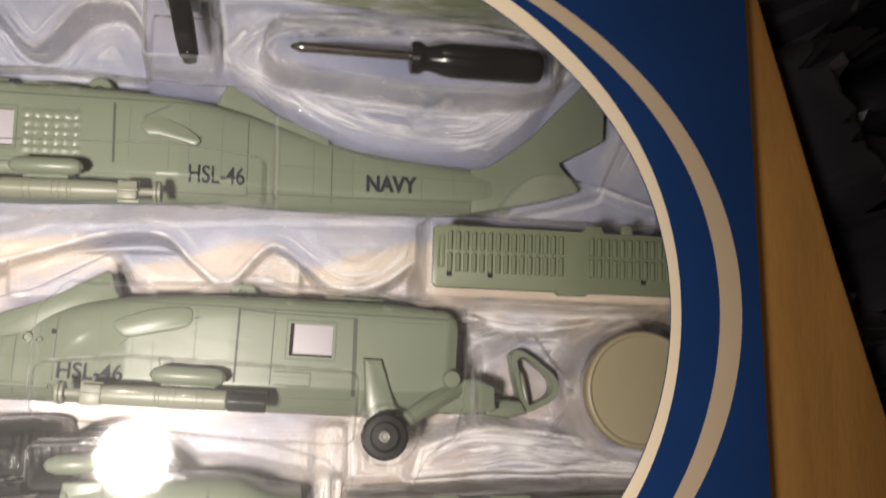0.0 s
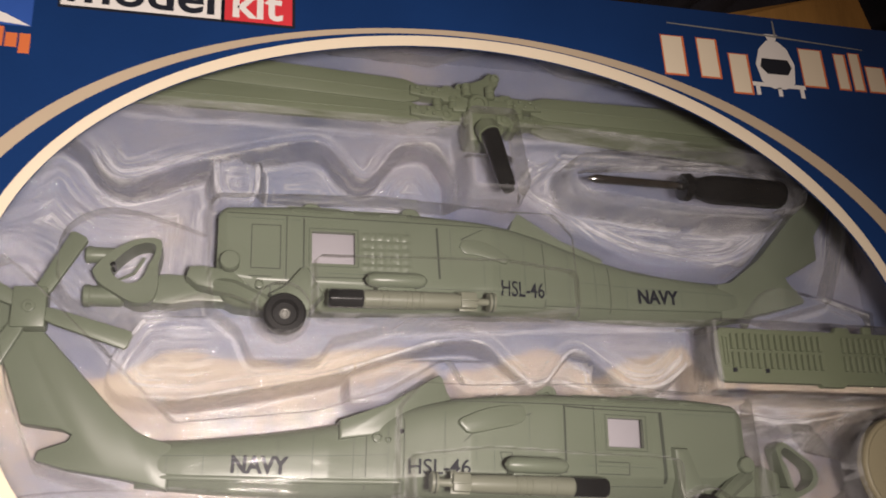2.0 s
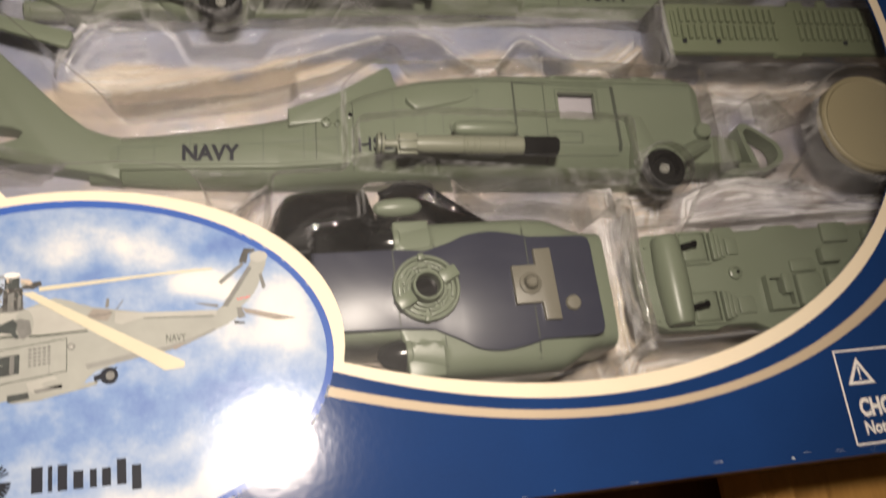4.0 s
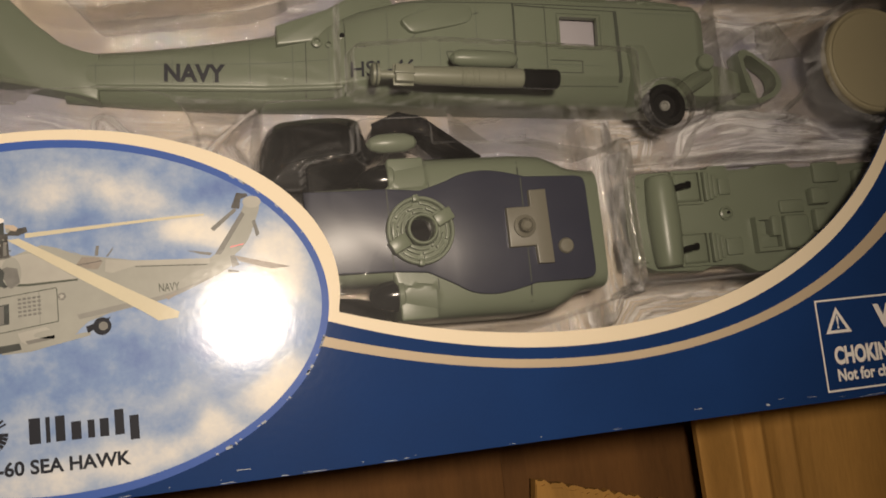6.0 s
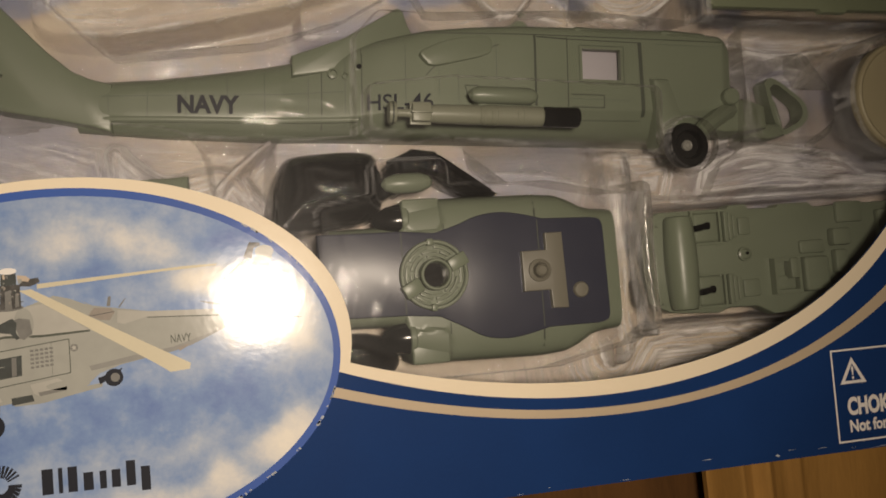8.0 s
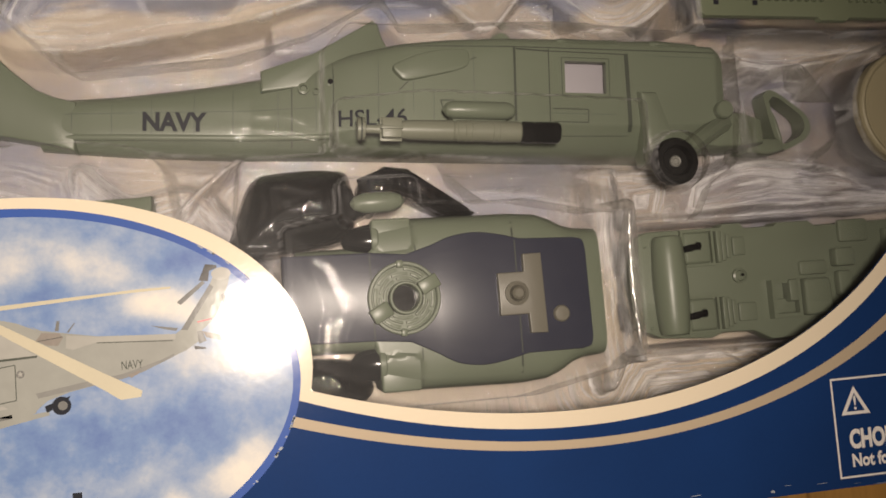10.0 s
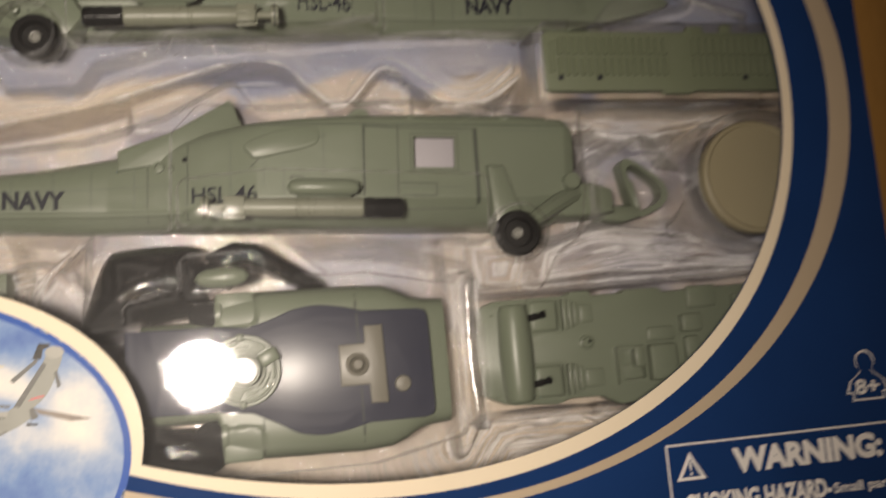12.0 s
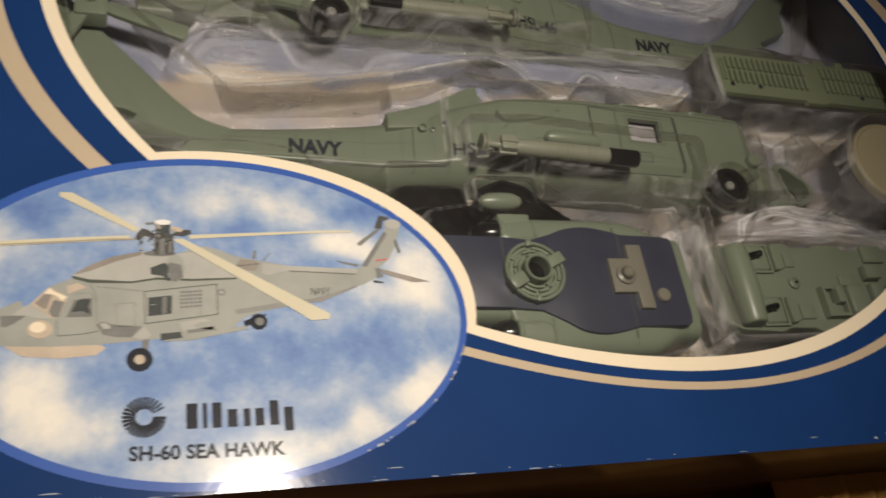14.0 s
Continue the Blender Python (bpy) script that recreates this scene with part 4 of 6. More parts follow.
def card_cloud(x, y):
    """Blue-grey above, billowing cream cloud tops across the middle, pale haze below."""
    wx, wy = x + 5 * noise.noise((x * 0.05, y * 0.05, 4)), y + 5 * noise.noise((x * 0.05, y * 0.05, 9))
    top = 112 + 9 * abs(math.cos((wx + 55) * math.pi / 58)) + 6 * noise.noise((wx * 0.03, 1, 0))
    k = min(1, max(0, (top - wy) / 5))
    lit = math.exp(-((top - wy - 7) / 14) ** 2)
    return 0.25 + 0.20 * min(1, max(0, (70 - y) / 70)) + 0.34 * noise.noise((x * 0.022, y * 0.034, 3)) - 0.0006 * (y - 150) + k * k * (3 - 2 * k) * (0.22 + 0.30 * lit)


card = clouded(part("backing_card", card_sheet(), M_CARD, None), card_cloud)
card.matrix_world = pose(0, 0, FACE)
tagged(card, "printed sky backing card with cream clouds behind the kit parts", "backing card")


def edge_filler(a, b, across):
    """A flap of card print added up the inner wall to lighten its dark edge, from foot a to lip b."""
    bm = bmesh.new()
    for lift in (0.0, -0.5):
        grid = [[bm.verts.new((x0 + (x1 - x0) * k / 12, y0 + (y1 - y0) * k / 12, CARD + 0.4 + (-9 - CARD) * k / 12 + lift)) for k in range(13)] for (x0, y0), (x1, y1) in (((a[0] + across[0] * i, a[1] + across[1] * i), (b[0] + across[0] * i, b[1] + across[1] * i)) for i in range(101))]
        for p, q in zip(grid, grid[1:]):
            for k in range(12):
                bm.faces.new((p[k], q[k], q[k + 1], p[k + 1]))
    return mm(bm)


clouded(part("edge_filler", edge_filler((213.6, BOTTOM + 4), (222.6, BOTTOM + 4), (0, (TOP - BOTTOM - 16) / 100)), M_CARD, card), card_cloud)
clouded(part("edge_filler", edge_filler((LEFT + 60, 236), (LEFT + 60, 242.4), ((RIGHT - LEFT - 64) / 100, 0)), M_CARD, card), card_cloud)
support = part("card_tray", block(LEFT + 1.3, RIGHT - 1.3, BOTTOM + 1.3, TOP - 1.3, -DEEP + 1, CARD - 0.7, 0.3), M_BOARD, kit_box, "raw board tray")

BASE = CARD + 1.0  # depth on which the kit parts lie


def lerp_table(rows, u):
    """Smooth interpolation in a table of (u, value)."""
    if u <= rows[0][0]:
        return rows[0][1]
    for (a, p), (b, q) in zip(rows, rows[1:]):
        if u <= b:
            return p + (q - p) * (u - a) / (b - a)
    return rows[-1][1]


def bumps(u, v, items):
    """Raised round-cornered pads (u, v, half width, half height, rise)."""
    h = 0.0
    for a, b, p, q, rise in items:
        k = abs((u - a) / p) ** 4 + abs((v - b) / q) ** 4
        if k < 1:
            h += rise * min(1, (1 - k) * 2.5)
    return h


def shell_height(tops, bottoms, depths, power, u, v, chamfer=None):
    """How far the half shell stands off its base at (u, v); power: how boxy its section is, one number or a table along u."""
    power = lerp_table(power, u) if hasattr(power, "__len__") else power
    lo, hi = lerp_table(bottoms, u), lerp_table(tops, u)
    s = min(1.0, abs((v - (lo + hi) / 2) / ((hi - lo) / 2)))
    cut = lerp_table(chamfer, u) if chamfer else 0
    lean = 0.70 + 0.30 * (v - lo) / cut if cut and v - lo < cut else 1.0
    return lerp_table(depths, u) * (1 - s ** power) ** (1 / power) * lean


def relief(side, tops, bottoms, depths, u0, u1, pads, hole_box=None, step=0.8, rows=72, power=9.0, chamfer=None):
    """A half shell: for each station u the outline runs from bottoms to tops, and swells by depths; side mirrors it."""
    bm = bmesh.new()
    n = int((u1 - u0) / step)
    grid = []
    for i in range(n + 1):
        u = u0 + (u1 - u0) * i / n
        lo, hi = lerp_table(bottoms, u), lerp_table(tops, u)
        row = []
        for j in range(rows + 1):
            s = -math.cos(math.pi * j / rows)
            v = (lo + hi) / 2 + (hi - lo) / 2 * s
            z = shell_height(tops, bottoms, depths, power, u, v, chamfer) + (bumps(u, v, pads) if 0 < j < rows else 0)
            row.append(bm.verts.new((side * u, v, max(z, 0))))
        grid.append(row)
    for a, b in zip(grid, grid[1:]):
        for j in range(rows):
            bm.faces.new((a[j], b[j], b[j + 1], a[j + 1]))
    for row in (grid[0], grid[-1]):
        foot = [bm.verts.new((v.co.x, v.co.y, 0)) for v in row]
        for j in range(rows):
            if row[j].co.z + row[j + 1].co.z > 1e-6:
                bm.faces.new((row[j], row[j + 1], foot[j + 1], foot[j]))
    if hole_box:
        a, b, c, d = hole_box
        for co, no in (((side * a, 0, 0), (1, 0, 0)), ((side * b, 0, 0), (1, 0, 0)), ((0, c, 0), (0, 1, 0)), ((0, d, 0), (0, 1, 0))):
            bmesh.ops.bisect_plane(bm, geom=list(bm.verts) + list(bm.edges) + list(bm.faces), plane_co=co, plane_no=no, dist=1e-5)
        gone = [f for f in bm.faces if a < side * f.calc_center_median().x < b and c < f.calc_center_median().y < d]
        bmesh.ops.delete(bm, geom=gone, context="FACES")
        edges = [e for e in bm.edges if e.is_boundary and a - 0.01 < side * e.verts[0].co.x < b + 0.01 and c - 0.01 < e.verts[0].co.y < d + 0.01 and e.verts[0].co.z > 2 and e.verts[1].co.z > 2]
        out = bmesh.ops.extrude_edge_only(bm, edges=edges)["geom"]
        for v in out:
            if isinstance(v, bmesh.types.BMVert):
                v.co.z -= 2.2
    bmesh.ops.remove_doubles(bm, verts=bm.verts, dist=1e-4)
    bmesh.ops.recalc_face_normals(bm, faces=bm.faces)
    return mm(bm)


def seam(parent, side, height, line, width=0.34, material=M_SEAM):
    """A moulded joint: its groove's shade painted as a narrow dark strip that follows the surface from (u0, v0) to (u1,
    v1).
    """
    a, b, c, d = line[:4]
    width = line[4] if len(line) > 4 else width
    n = max(2, int(math.hypot(c - a, d - b) / 2))
    nu, nv = -(d - b) / math.hypot(c - a, d - b), (c - a) / math.hypot(c - a, d - b)
    bm = bmesh.new()
    rows = []
    for i in range(n + 1):
        u, v = a + (c - a) * i / n, b + (d - b) * i / n
        rows.append([bm.verts.new((side * (u + k * width / 2 * nu), v + k * width / 2 * nv, height(u, v) + 0.07)) for k in (-1, 1)])
    for p, q in zip(rows, rows[1:]):
        bm.faces.new((p[0], q[0], q[1], p[1]))
    for f in bm.faces:
        f.normal_update()
        if f.normal.z < 0:
            f.normal_flip()
    return part("seam", mm(bm), material, parent)


def draped(ob, side, height):
    """Lays lettering on the curved shell."""
    for v in ob.data.vertices:
        v.co.z = (height(side * v.co.x / MM, v.co.y / MM) + 0.55) * MM
    return ob


def smooth_wave(points, n=10):
    """A round line through the points."""
    p = [Vector((*q, 0)) for q in points]
    out = []
    for i in range(len(p) - 1):
        a, b, c, d = p[max(i - 1, 0)], p[i], p[i + 1], p[min(i + 2, len(p) - 1)]
        for k in range(n):
            t = k / n
            q = 0.5 * (2 * b + (c - a) * t + (2 * a - 5 * b + 4 * c - d) * t * t + (3 * b - a - 3 * c + d) * t ** 3)
            out.append((q.x, q.y))
    return out + [tuple(points[-1])]


def frame_ring(outer, inner, z0, z1, tilt=0.0):
    """A flat frame between two outlines of as many points."""
    bm = bmesh.new()
    loops = []
    for loop, z in ((outer, z0), (outer, z1 - 0.5), ([(x * 0.96 + i * 0.04, y * 0.96 + j * 0.04) for (x, y), (i, j) in zip(outer, inner)], z1), (inner, z1), (inner, z0)):
        loops.append([bm.verts.new((x, y, z + tilt * x)) for x, y in loop])
    n = len(outer)
    for a, b in zip(loops, loops[1:] + loops[:1]):
        for i in range(n):
            bm.faces.new((a[i], a[(i + 1) % n], b[(i + 1) % n], b[i]))
    bmesh.ops.recalc_face_normals(bm, faces=bm.faces)
    return mm(bm)


SECTION = [(0, 9.0), (95, 7.5), (118, 5.0), (140, 3.4), (204, 2.9)]
CHAMFER = [(0, 9.0), (100, 8.0), (125, 5.6), (204, 4.6)]
NOSE_LOOP = [(20.8, 22.6), (22.6, 24.5), (25.6, 23.9), (31, 20.4), (36.2, 16.4), (37.6, 11.8), (35.6, 8.5), (32.6, 6.6), (27.4, 4.4), (25.2, 6.5), (22.8, 13.8)]
TOPS = [(0, 32.4), (1, 34), (3, 35.2), (24, 36.4), (43, 35.8), (54, 36), (74, 35.6), (87, 34.8), (103, 33.2), (116, 30.8), (126, 28), (136, 25.2), (150, 22.6), (166, 20), (182, 17.8), (204, 16)]
BOTTOMS = [(0, 7), (2, 3), (6, 1), (14, 0), (125, 0), (150, -0.4), (180, 0.2), (204, 1.6)]


def wheel(parent, x, y, z, r=7.0):
    w = new("wheel")
    w.parent = parent
    w.location = (x * MM, y * MM, z * MM)
    part("tyre", lathe([(r - 2.6, -2.2), (r - 0.8, -2.2), (r, -1.0), (r, 1.0), (r - 0.8, 2.2), (r - 2.4, 2.3), (r - 3.0, 1.2), (r - 3.1, 0.2), (0.3, 0.1)], 48), M_RUBBER, w)
    part("hub", lathe([(1.7, 0.1), (1.7, 0.9), (1.3, 1.4), (1.0, 1.3), (0.7, 0.6), (0.2, 0.6)], 24), M_GREYHUB, w, "grey hub")
    return w


def torpedo(parent, side, u0, u1, v, z, band_len=11.5):
    """A torpedo along u from u0 (nose, black) to u1 (tail fins)."""
    t = new("torpedo")
    t.parent = parent
    part("torpedo_body", lathe([(2.7, u0 + band_len), (3.0, u0 + band_len + 0.5), (3.0, u0 + 30), (2.8, u0 + 30.3), (2.8, u0 + 31), (3.0, u0 + 31.4), (2.8, u1 - 15), (2.3, u1 - 11), (1.4, u1 - 6.6), (1.2, u1 - 5.6), (1.2, u1 - 0.6)], 28, "x", (0, v, z)) if side > 0 else lathe([(1.2, -u1 + 0.6), (1.2, -u1 + 5.6), (1.4, -u1 + 6.6), (2.3, -u1 + 11), (2.8, -u1 + 15), (3.0, -u0 - 31.4), (2.8, -u0 - 31), (2.8, -u0 - 30.3), (3.0, -u0 - 30), (3.0, -u0 - band_len - 0.5), (2.7, -u0 - band_len)], 28, "x", (0, v, z)), M_TORPEDO, t)
    a, b = sorted((side * u0, side * (u0 + band_len)))
    part("torpedo_nose", lathe([(2.4, a), (3.1, a + 0.7), (3.1, a + 3.6), (2.9, a + 3.9), (2.9, a + 4.3), (3.1, a + 4.6), (3.1, b - 0.6), (2.8, b)], 28, "x", (0, v, z)), M_BLACK, t, "black nose section")
    for k in range(4):
        dy, dz = ((0, 1), (0, -1), (1, 0), (-1, 0))[k]
        a, b = sorted((side * (u1 - 12.6), side * (u1 - 6.4)))
        part("fin", block(a, b, v + dy * 2.2 - (0.4 if dz else 1.2), v + dy * 2.2 + (0.4 if dz else 1.2), z + dz * 2.2 - (0.4 if dy else 1.2), z + dz * 2.2 + (0.4 if dy else 1.2), 0.2), M_TORPEDO, t)
    for u in (u0 + 17.5, u0 + 19.4, u0 + 25.6, u0 + 27.4):
        a, b = sorted((side * u, side * (u + 0.6)))
        part("torpedo_band", lathe([(2.9, a), (3.16, a + 0.15), (3.16, b - 0.15), (2.9, b)], 28, "x", (0, v, z)), M_TORPEDO, t)
    a, b = sorted((side * (u1 - 12.4), side * (u1 - 6.8)))
    part("fin_shroud", block(a, b, v - 2.7, v + 2.7, z - 2.0, z + 2.7, 0.4), M_TORPEDO, t)
    a, b = sorted((side * (u1 - 2.4), side * u1))
    part("propeller_ring", lathe([(2.4, a), (3.2, a + 0.2), (3.3, (a + b) / 2), (3.2, b - 0.2), (2.4, b), (1.0, b - 0.5)], 28, "x", (0, v, z)), M_TORPEDO, t)
    part("ring_groove", lathe([(3.22, (a + b) / 2 - 0.3), (3.36, (a + b) / 2 - 0.2), (3.36, (a + b) / 2 + 0.2), (3.22, (a + b) / 2 + 0.3)], 28, "x", (0, v, z)), M_SEAM, t)
    return t


def pod(parent, side, u0, u1, v, z, r=2.6):
    a, b = sorted((side * u0, side * u1))
    return part("fuel_tank", lathe([(0.4, a), (r * 0.7, a + 1), (r, a + 3), (r, b - 3), (r * 0.7, b - 1), (0.4, b)], 24, "x", (0, v, z)), M_GREEN, parent)


def fuselage(name, side, x, y, turn, depths, lines, pads, hole_box, label, fin):
    f = thing(name, label, "helicopter half", x, y, BASE, turn, "halves of the model helicopter")
    part("shell", relief(side, TOPS, BOTTOMS, depths, 0, 204, pads, hole_box, power=SECTION, chamfer=CHAMFER), M_GREEN, f)
    height = lambda u, v: shell_height(TOPS, BOTTOMS, depths, SECTION, u, v, CHAMFER)
    for line in lines:
        seam(f, side, height, line)
    for u in (126, 137, 150, 161, 173, 184, 195):
        lo, hi = lerp_table(BOTTOMS, u), lerp_table(TOPS, u)
        seam(f, side, height, (u, lo + 1.2, u, hi - 1.2), 0.22, M_SEAMSOFT)
    for u0, v0, u1, v1 in ((126, 13.5, 200, 11.2), (4, 30.2, 27, 30.2), (70, 7.4, 114, 7.4), (80, 14, 80, 30), (92, 9, 92, 20), (98, 12, 98, 29), (108, 8, 108, 28), (36, 11.6, 60, 11.6)):
        seam(f, side, height, (u0, v0, u1, v1), 0.2, M_SEAMSOFT)
    a, b, c, d = hole_box
    for line in ((a - 1, c - 1, b + 1, c - 1), (a - 1, d + 1, b + 1, d + 1), (a - 1, c - 1, a - 1, d + 1), (b + 1, c - 1, b + 1, d + 1)):
        seam(f, side, height, line, 0.22)
    # added panel, painted pale as the lit card would show through the window
    part("card_stand_in", prism([(side * (a - 2.5), c - 2.5), (side * (b + 2.5), c - 2.5), (side * (b + 2.5), d + 2.5), (side * (a - 2.5), d + 2.5)], 1.0, depths[1][1] - 4.5, 0.3), M_LITCARD, f, "pale panel added behind the window opening in place of the lit card")
    part("tail_fin", prism([(side * u, v) for u, v in fin], 0, 7.4, 0.8), M_GREEN, f)
    deep = depths[0][1]
    dorsal = [(103.5, 24), (104, 32), (106, 35.4), (107.4, 40), (109, 41), (110.6, 40), (126, 30.6), (142, 24.4), (142, 18)]
    part("dorsal_fin", prism([(side * u, v) for u, v in dorsal], 1, deep - 7.5, 0.9), M_GREEN, f)
    for u0, u1, top in ((23, 42, 38.0), (46, 60, 37.4)):
        a, b = sorted((side * u0, side * u1))
        part("roof_rail", block(a, b, 33.5, top, 1.5, 10.5, 0.6), M_GREEN, f)
    for u in (32, 68):
        part("roof_lug", lathe([(4.4, 0.6), (4.4, 5.4), (3.8, 6.2), (1.6, 6.3), (1.4, 5.2), (0.3, 5.2)], 28, at=(side * u, 37.0, 0)), M_GREEN, f)
    return f


# starboard half: nose to the left
LINES_A = [(28.4, 10, 28.4, 31, 0.5), (28.4, 10, 52, 10.2), (75.6, 11, 75.2, 30, 0.8), (11, 12.6, 11, 28), (11, 12.6, 20.6, 12.6), (22.6, 5, 22.6, 32), (20.6, 12.6, 20.6, 28), (11, 28, 20.6, 28), (3, 32, 102, 31.2), (64.5, 12.6, 64.5, 28), (116, 1.6, 116, 29), (88, 3, 116, 3.2), (143, 1, 143, 22), (116, 4, 200, 4.6), (10.4, 4, 17.6, 4), (10.4, 9.8, 17.6, 9.8), (10.4, 4, 10.4, 9.8), (17.6, 4, 17.6, 9.8), (84, 26, 90, 22), (90, 22, 102, 20.6), (84, 26, 92, 30.2)]
PADS_A = [(35, 34.6, 11, 1.2, 1.2), (60, 34.4, 5, 1.1, 1.2)]
PADS_A += [(49.4 + 2.9 * i, 14.4 + 2.8 * j, 1.15, 1.05, 0.35) for i in range(6) for j in range(5)]
DEPTHS_A = [(0, 15.6), (3, 16.6), (95, 16.4), (125, 11.6), (150, 8.8), (190, 8.0), (204, 6.9)]
FIN_A = [(190, 16), (196, 17), (210, 27), (239, 57), (250, 68), (258, 68), (244, 46), (238, 38), (237.4, 28), (221.4, 19.6), (222, 18), (228, 10.6), (227.4, 9.2), (216, 6), (202, 3), (190, 0.6)]
half_a = fuselage("fuselage_half", 1, -48, 130.1, -0.5, DEPTHS_A, LINES_A, PADS_A, (31.2, 46, 15, 26.6), "grey-green plastic helicopter half with nose frame, in the blister", FIN_A)
wheel(half_a, 21.8, -5.2, 24.4, 6.8)
part("wheel_fairing", prism([(17, 3), (22, 6), (27.2, 12.4), (29.8, 12.4), (35, 3), (30, -3), (20, -4)], 8, 21, 2.0), M_GREEN, half_a)
part("gear_strut", tube([(-4, 8, 12), (6, 5, 17), (15, 0, 20.5), (21, -5, 22)], [3.0, 3.0, 2.4, 1.8]), M_GREEN, half_a)
part("exhaust_fairing", prism(smooth_wave([(83, 23.2), (84.5, 25.6), (88, 26.2), (93, 25.2), (98, 22.6), (101.5, 19.4), (100, 17.6), (95, 18.8), (89, 20.2), (85, 20.6), (83, 23.2)], 4)[:-1], 12, 17.1, 0.8), M_GREEN, half_a)
torpedo(half_a, 1, 35.4, 92, 0.2, 26)
pod(half_a, 1, 48, 69, 7.2, 25)
part("pylon", block(52, 65, 1, 7, 14, 25, 0.8), M_GREEN, half_a)
part("knob", lathe([(3.3, 10), (3.3, 20.4), (2.9, 21), (0.3, 21.1)], 32, at=(4.2, 13.8, 0)), M_GREEN, half_a)
part("stud", lathe([(1.5, 15), (1.5, 17.4), (1.0, 17.6), (0.8, 17), (0.2, 17)], 20, at=(14, 6.9, 0)), M_GREEN, half_a)
draped(lettering("marking", "HSL-46", 98.2, 6.0, 17, 5.6, 17.2, M_INK, half_a, thick=0.01), 1, lambda u, v: shell_height(TOPS, BOTTOMS, DEPTHS_A, SECTION, u, v, CHAMFER))
draped(lettering("marking", "NAVY", 154.4, 6.4, 17, 5.6, 9.4, M_INK, half_a, thick=0.04), 1, lambda u, v: shell_height(TOPS, BOTTOMS, DEPTHS_A, SECTION, u, v, CHAMFER))
# nose frame: arm, sponson and the frame of the chin sensor
part("nose_arm", prism([(-24, 2), (-22, 10.6), (-16, 11.8), (-8, 11.6), (6, 12), (6, 2.4), (-6, 2.6), (-14, 1.2)], 1, 9.4, 0.9), M_GREEN, half_a)
part("nose_sponson", prism([(-9.6, 9), (-8.6, 12.6), (-4, 13), (6, 11.4), (9, 8), (8, 4.6), (0, 4.6), (-6, 6)], 5, 16.8, 1.2), M_GREEN, half_a)
hood_out = smooth_wave([(-39.0, 11.3), (-36.9, 14.8), (-32.8, 18.8), (-27.0, 22.3), (-21.2, 23.4), (-18.0, 22.3), (-17.8, 17.9), (-18.5, 13.5), (-18.3, 6.4), (-20.3, 1.5), (-26, 1.0), (-32.3, 4.4), (-36.9, 7.6), (-39.0, 11.3)], 4)[:-1]
hood_in = smooth_wave([(-33.4, 12.2), (-32.4, 14.4), (-30.3, 17.0), (-26.6, 20.2), (-22.6, 21.6), (-19.9, 20.8), (-20.0, 17.4), (-21.6, 14.0), (-22.8, 10.4), (-25.0, 8.0), (-28.0, 7.4), (-30.6, 8.6), (-32.6, 10.4), (-33.4, 12.2)], 4)[:-1]
part("nose_ring", frame_ring(hood_out, hood_in, 0.5, 11.5), M_GREEN, half_a)
part("nose_rib", tube([(-30.6, 9.2, 9), (-26.4, 12.4, 6), (-23.4, 18, 6)], 0.5, 8), M_GREEN, half_a)
part("chin_pin", lathe([(0.9, 6), (0.9, 12.0), (0.3, 12.2)], 12, at=(-32.6, 13.6, 0)), M_BLACK, half_a)
part("chin_tube", lathe([(2.9, -41.8), (3.7, -41.2), (3.7, -39.6), (3.4, -39.2), (3.5, -30), (2.6, -29)], 28, "x", (0, 4.6, 5)), M_GREEN, half_a)
part("sensor_tube", lathe([(2.2, -42.0), (2.9, -41.4), (2.9, -40.2), (2.7, -39.8), (2.6, -33), (2.2, -31.4)], 24, "x", (0, 18.4, 6)), M_GREEN, half_a)

# port half: nose to the right
LINES_B = [(67.6, 9, 67.6, 31.6, 0.75), (57, 3, 57, 31.4), (31.6, 6.6, 32.4, 30.6, 1.3), (32, 5.6, 67, 5), (67, 31, 57, 30.6, 0.5), (57, 30.6, 32, 30.4), (121, 0.8, 121, 29), (133, 0.6, 133, 25.4), (121, 5.4, 204, 5, 0.5), (98, 22, 79, 28), (98, 22, 102, 18), (89, 11, 86, 11), (86, 11, 86, 15), (86, 15, 90, 15), (90, 15, 89, 11), (3, 32, 102, 31.4), (56, 9, 45, 9), (45, 9, 45, 13), (45, 13, 56, 13)]
PADS_B = [(16, 34.8, 8, 1.2, 1.2), (44, 34.8, 10, 1.2, 1.2)]
DEPTHS_B = [(0, 20), (3, 21.4), (70, 21.4), (100, 19.6), (125, 13.6), (145, 9.6), (190, 8.0), (204, 6.9)]
FIN_B = [(194, 15), (200, 16.4), (205, 18.4), (212, 24), (224, 36), (236, 48), (247, 60), (252, 63), (258, 61), (256, 54), (246, 36), (240, 22), (239, 19.4), (227, 18), (224, 16.6), (225, 14.6), (233, 11.4), (233.4, 8.4), (224, 6), (212, 4.4), (200, 2.4), (194, 0.6)]
half_b = fuselage("fuselage_half", -1, 133.2, 60.1, -3.4, DEPTHS_B, LINES_B, PADS_B, (39, 52, 18, 27.8), "grey-green plastic helicopter half with tail rotor, in the blister", FIN_B)
wheel(half_b, -22.1, -4.3, 30.2, 7.0)
part("wheel_fairing", prism([(-29.4, 18.6), (-23.6, 18.6), (-17.6, 2), (-19, -4), (-26, -3), (-28, 4)], 12, 24.4, 2.0), M_GREEN, half_b)
part("gear_strut", tube([(4, 11, 15), (-2, 9.4, 19), (-12, 3, 24), (-21, -3, 27)], [3.0, 3.2, 2.6, 1.8]), M_GREEN, half_b)
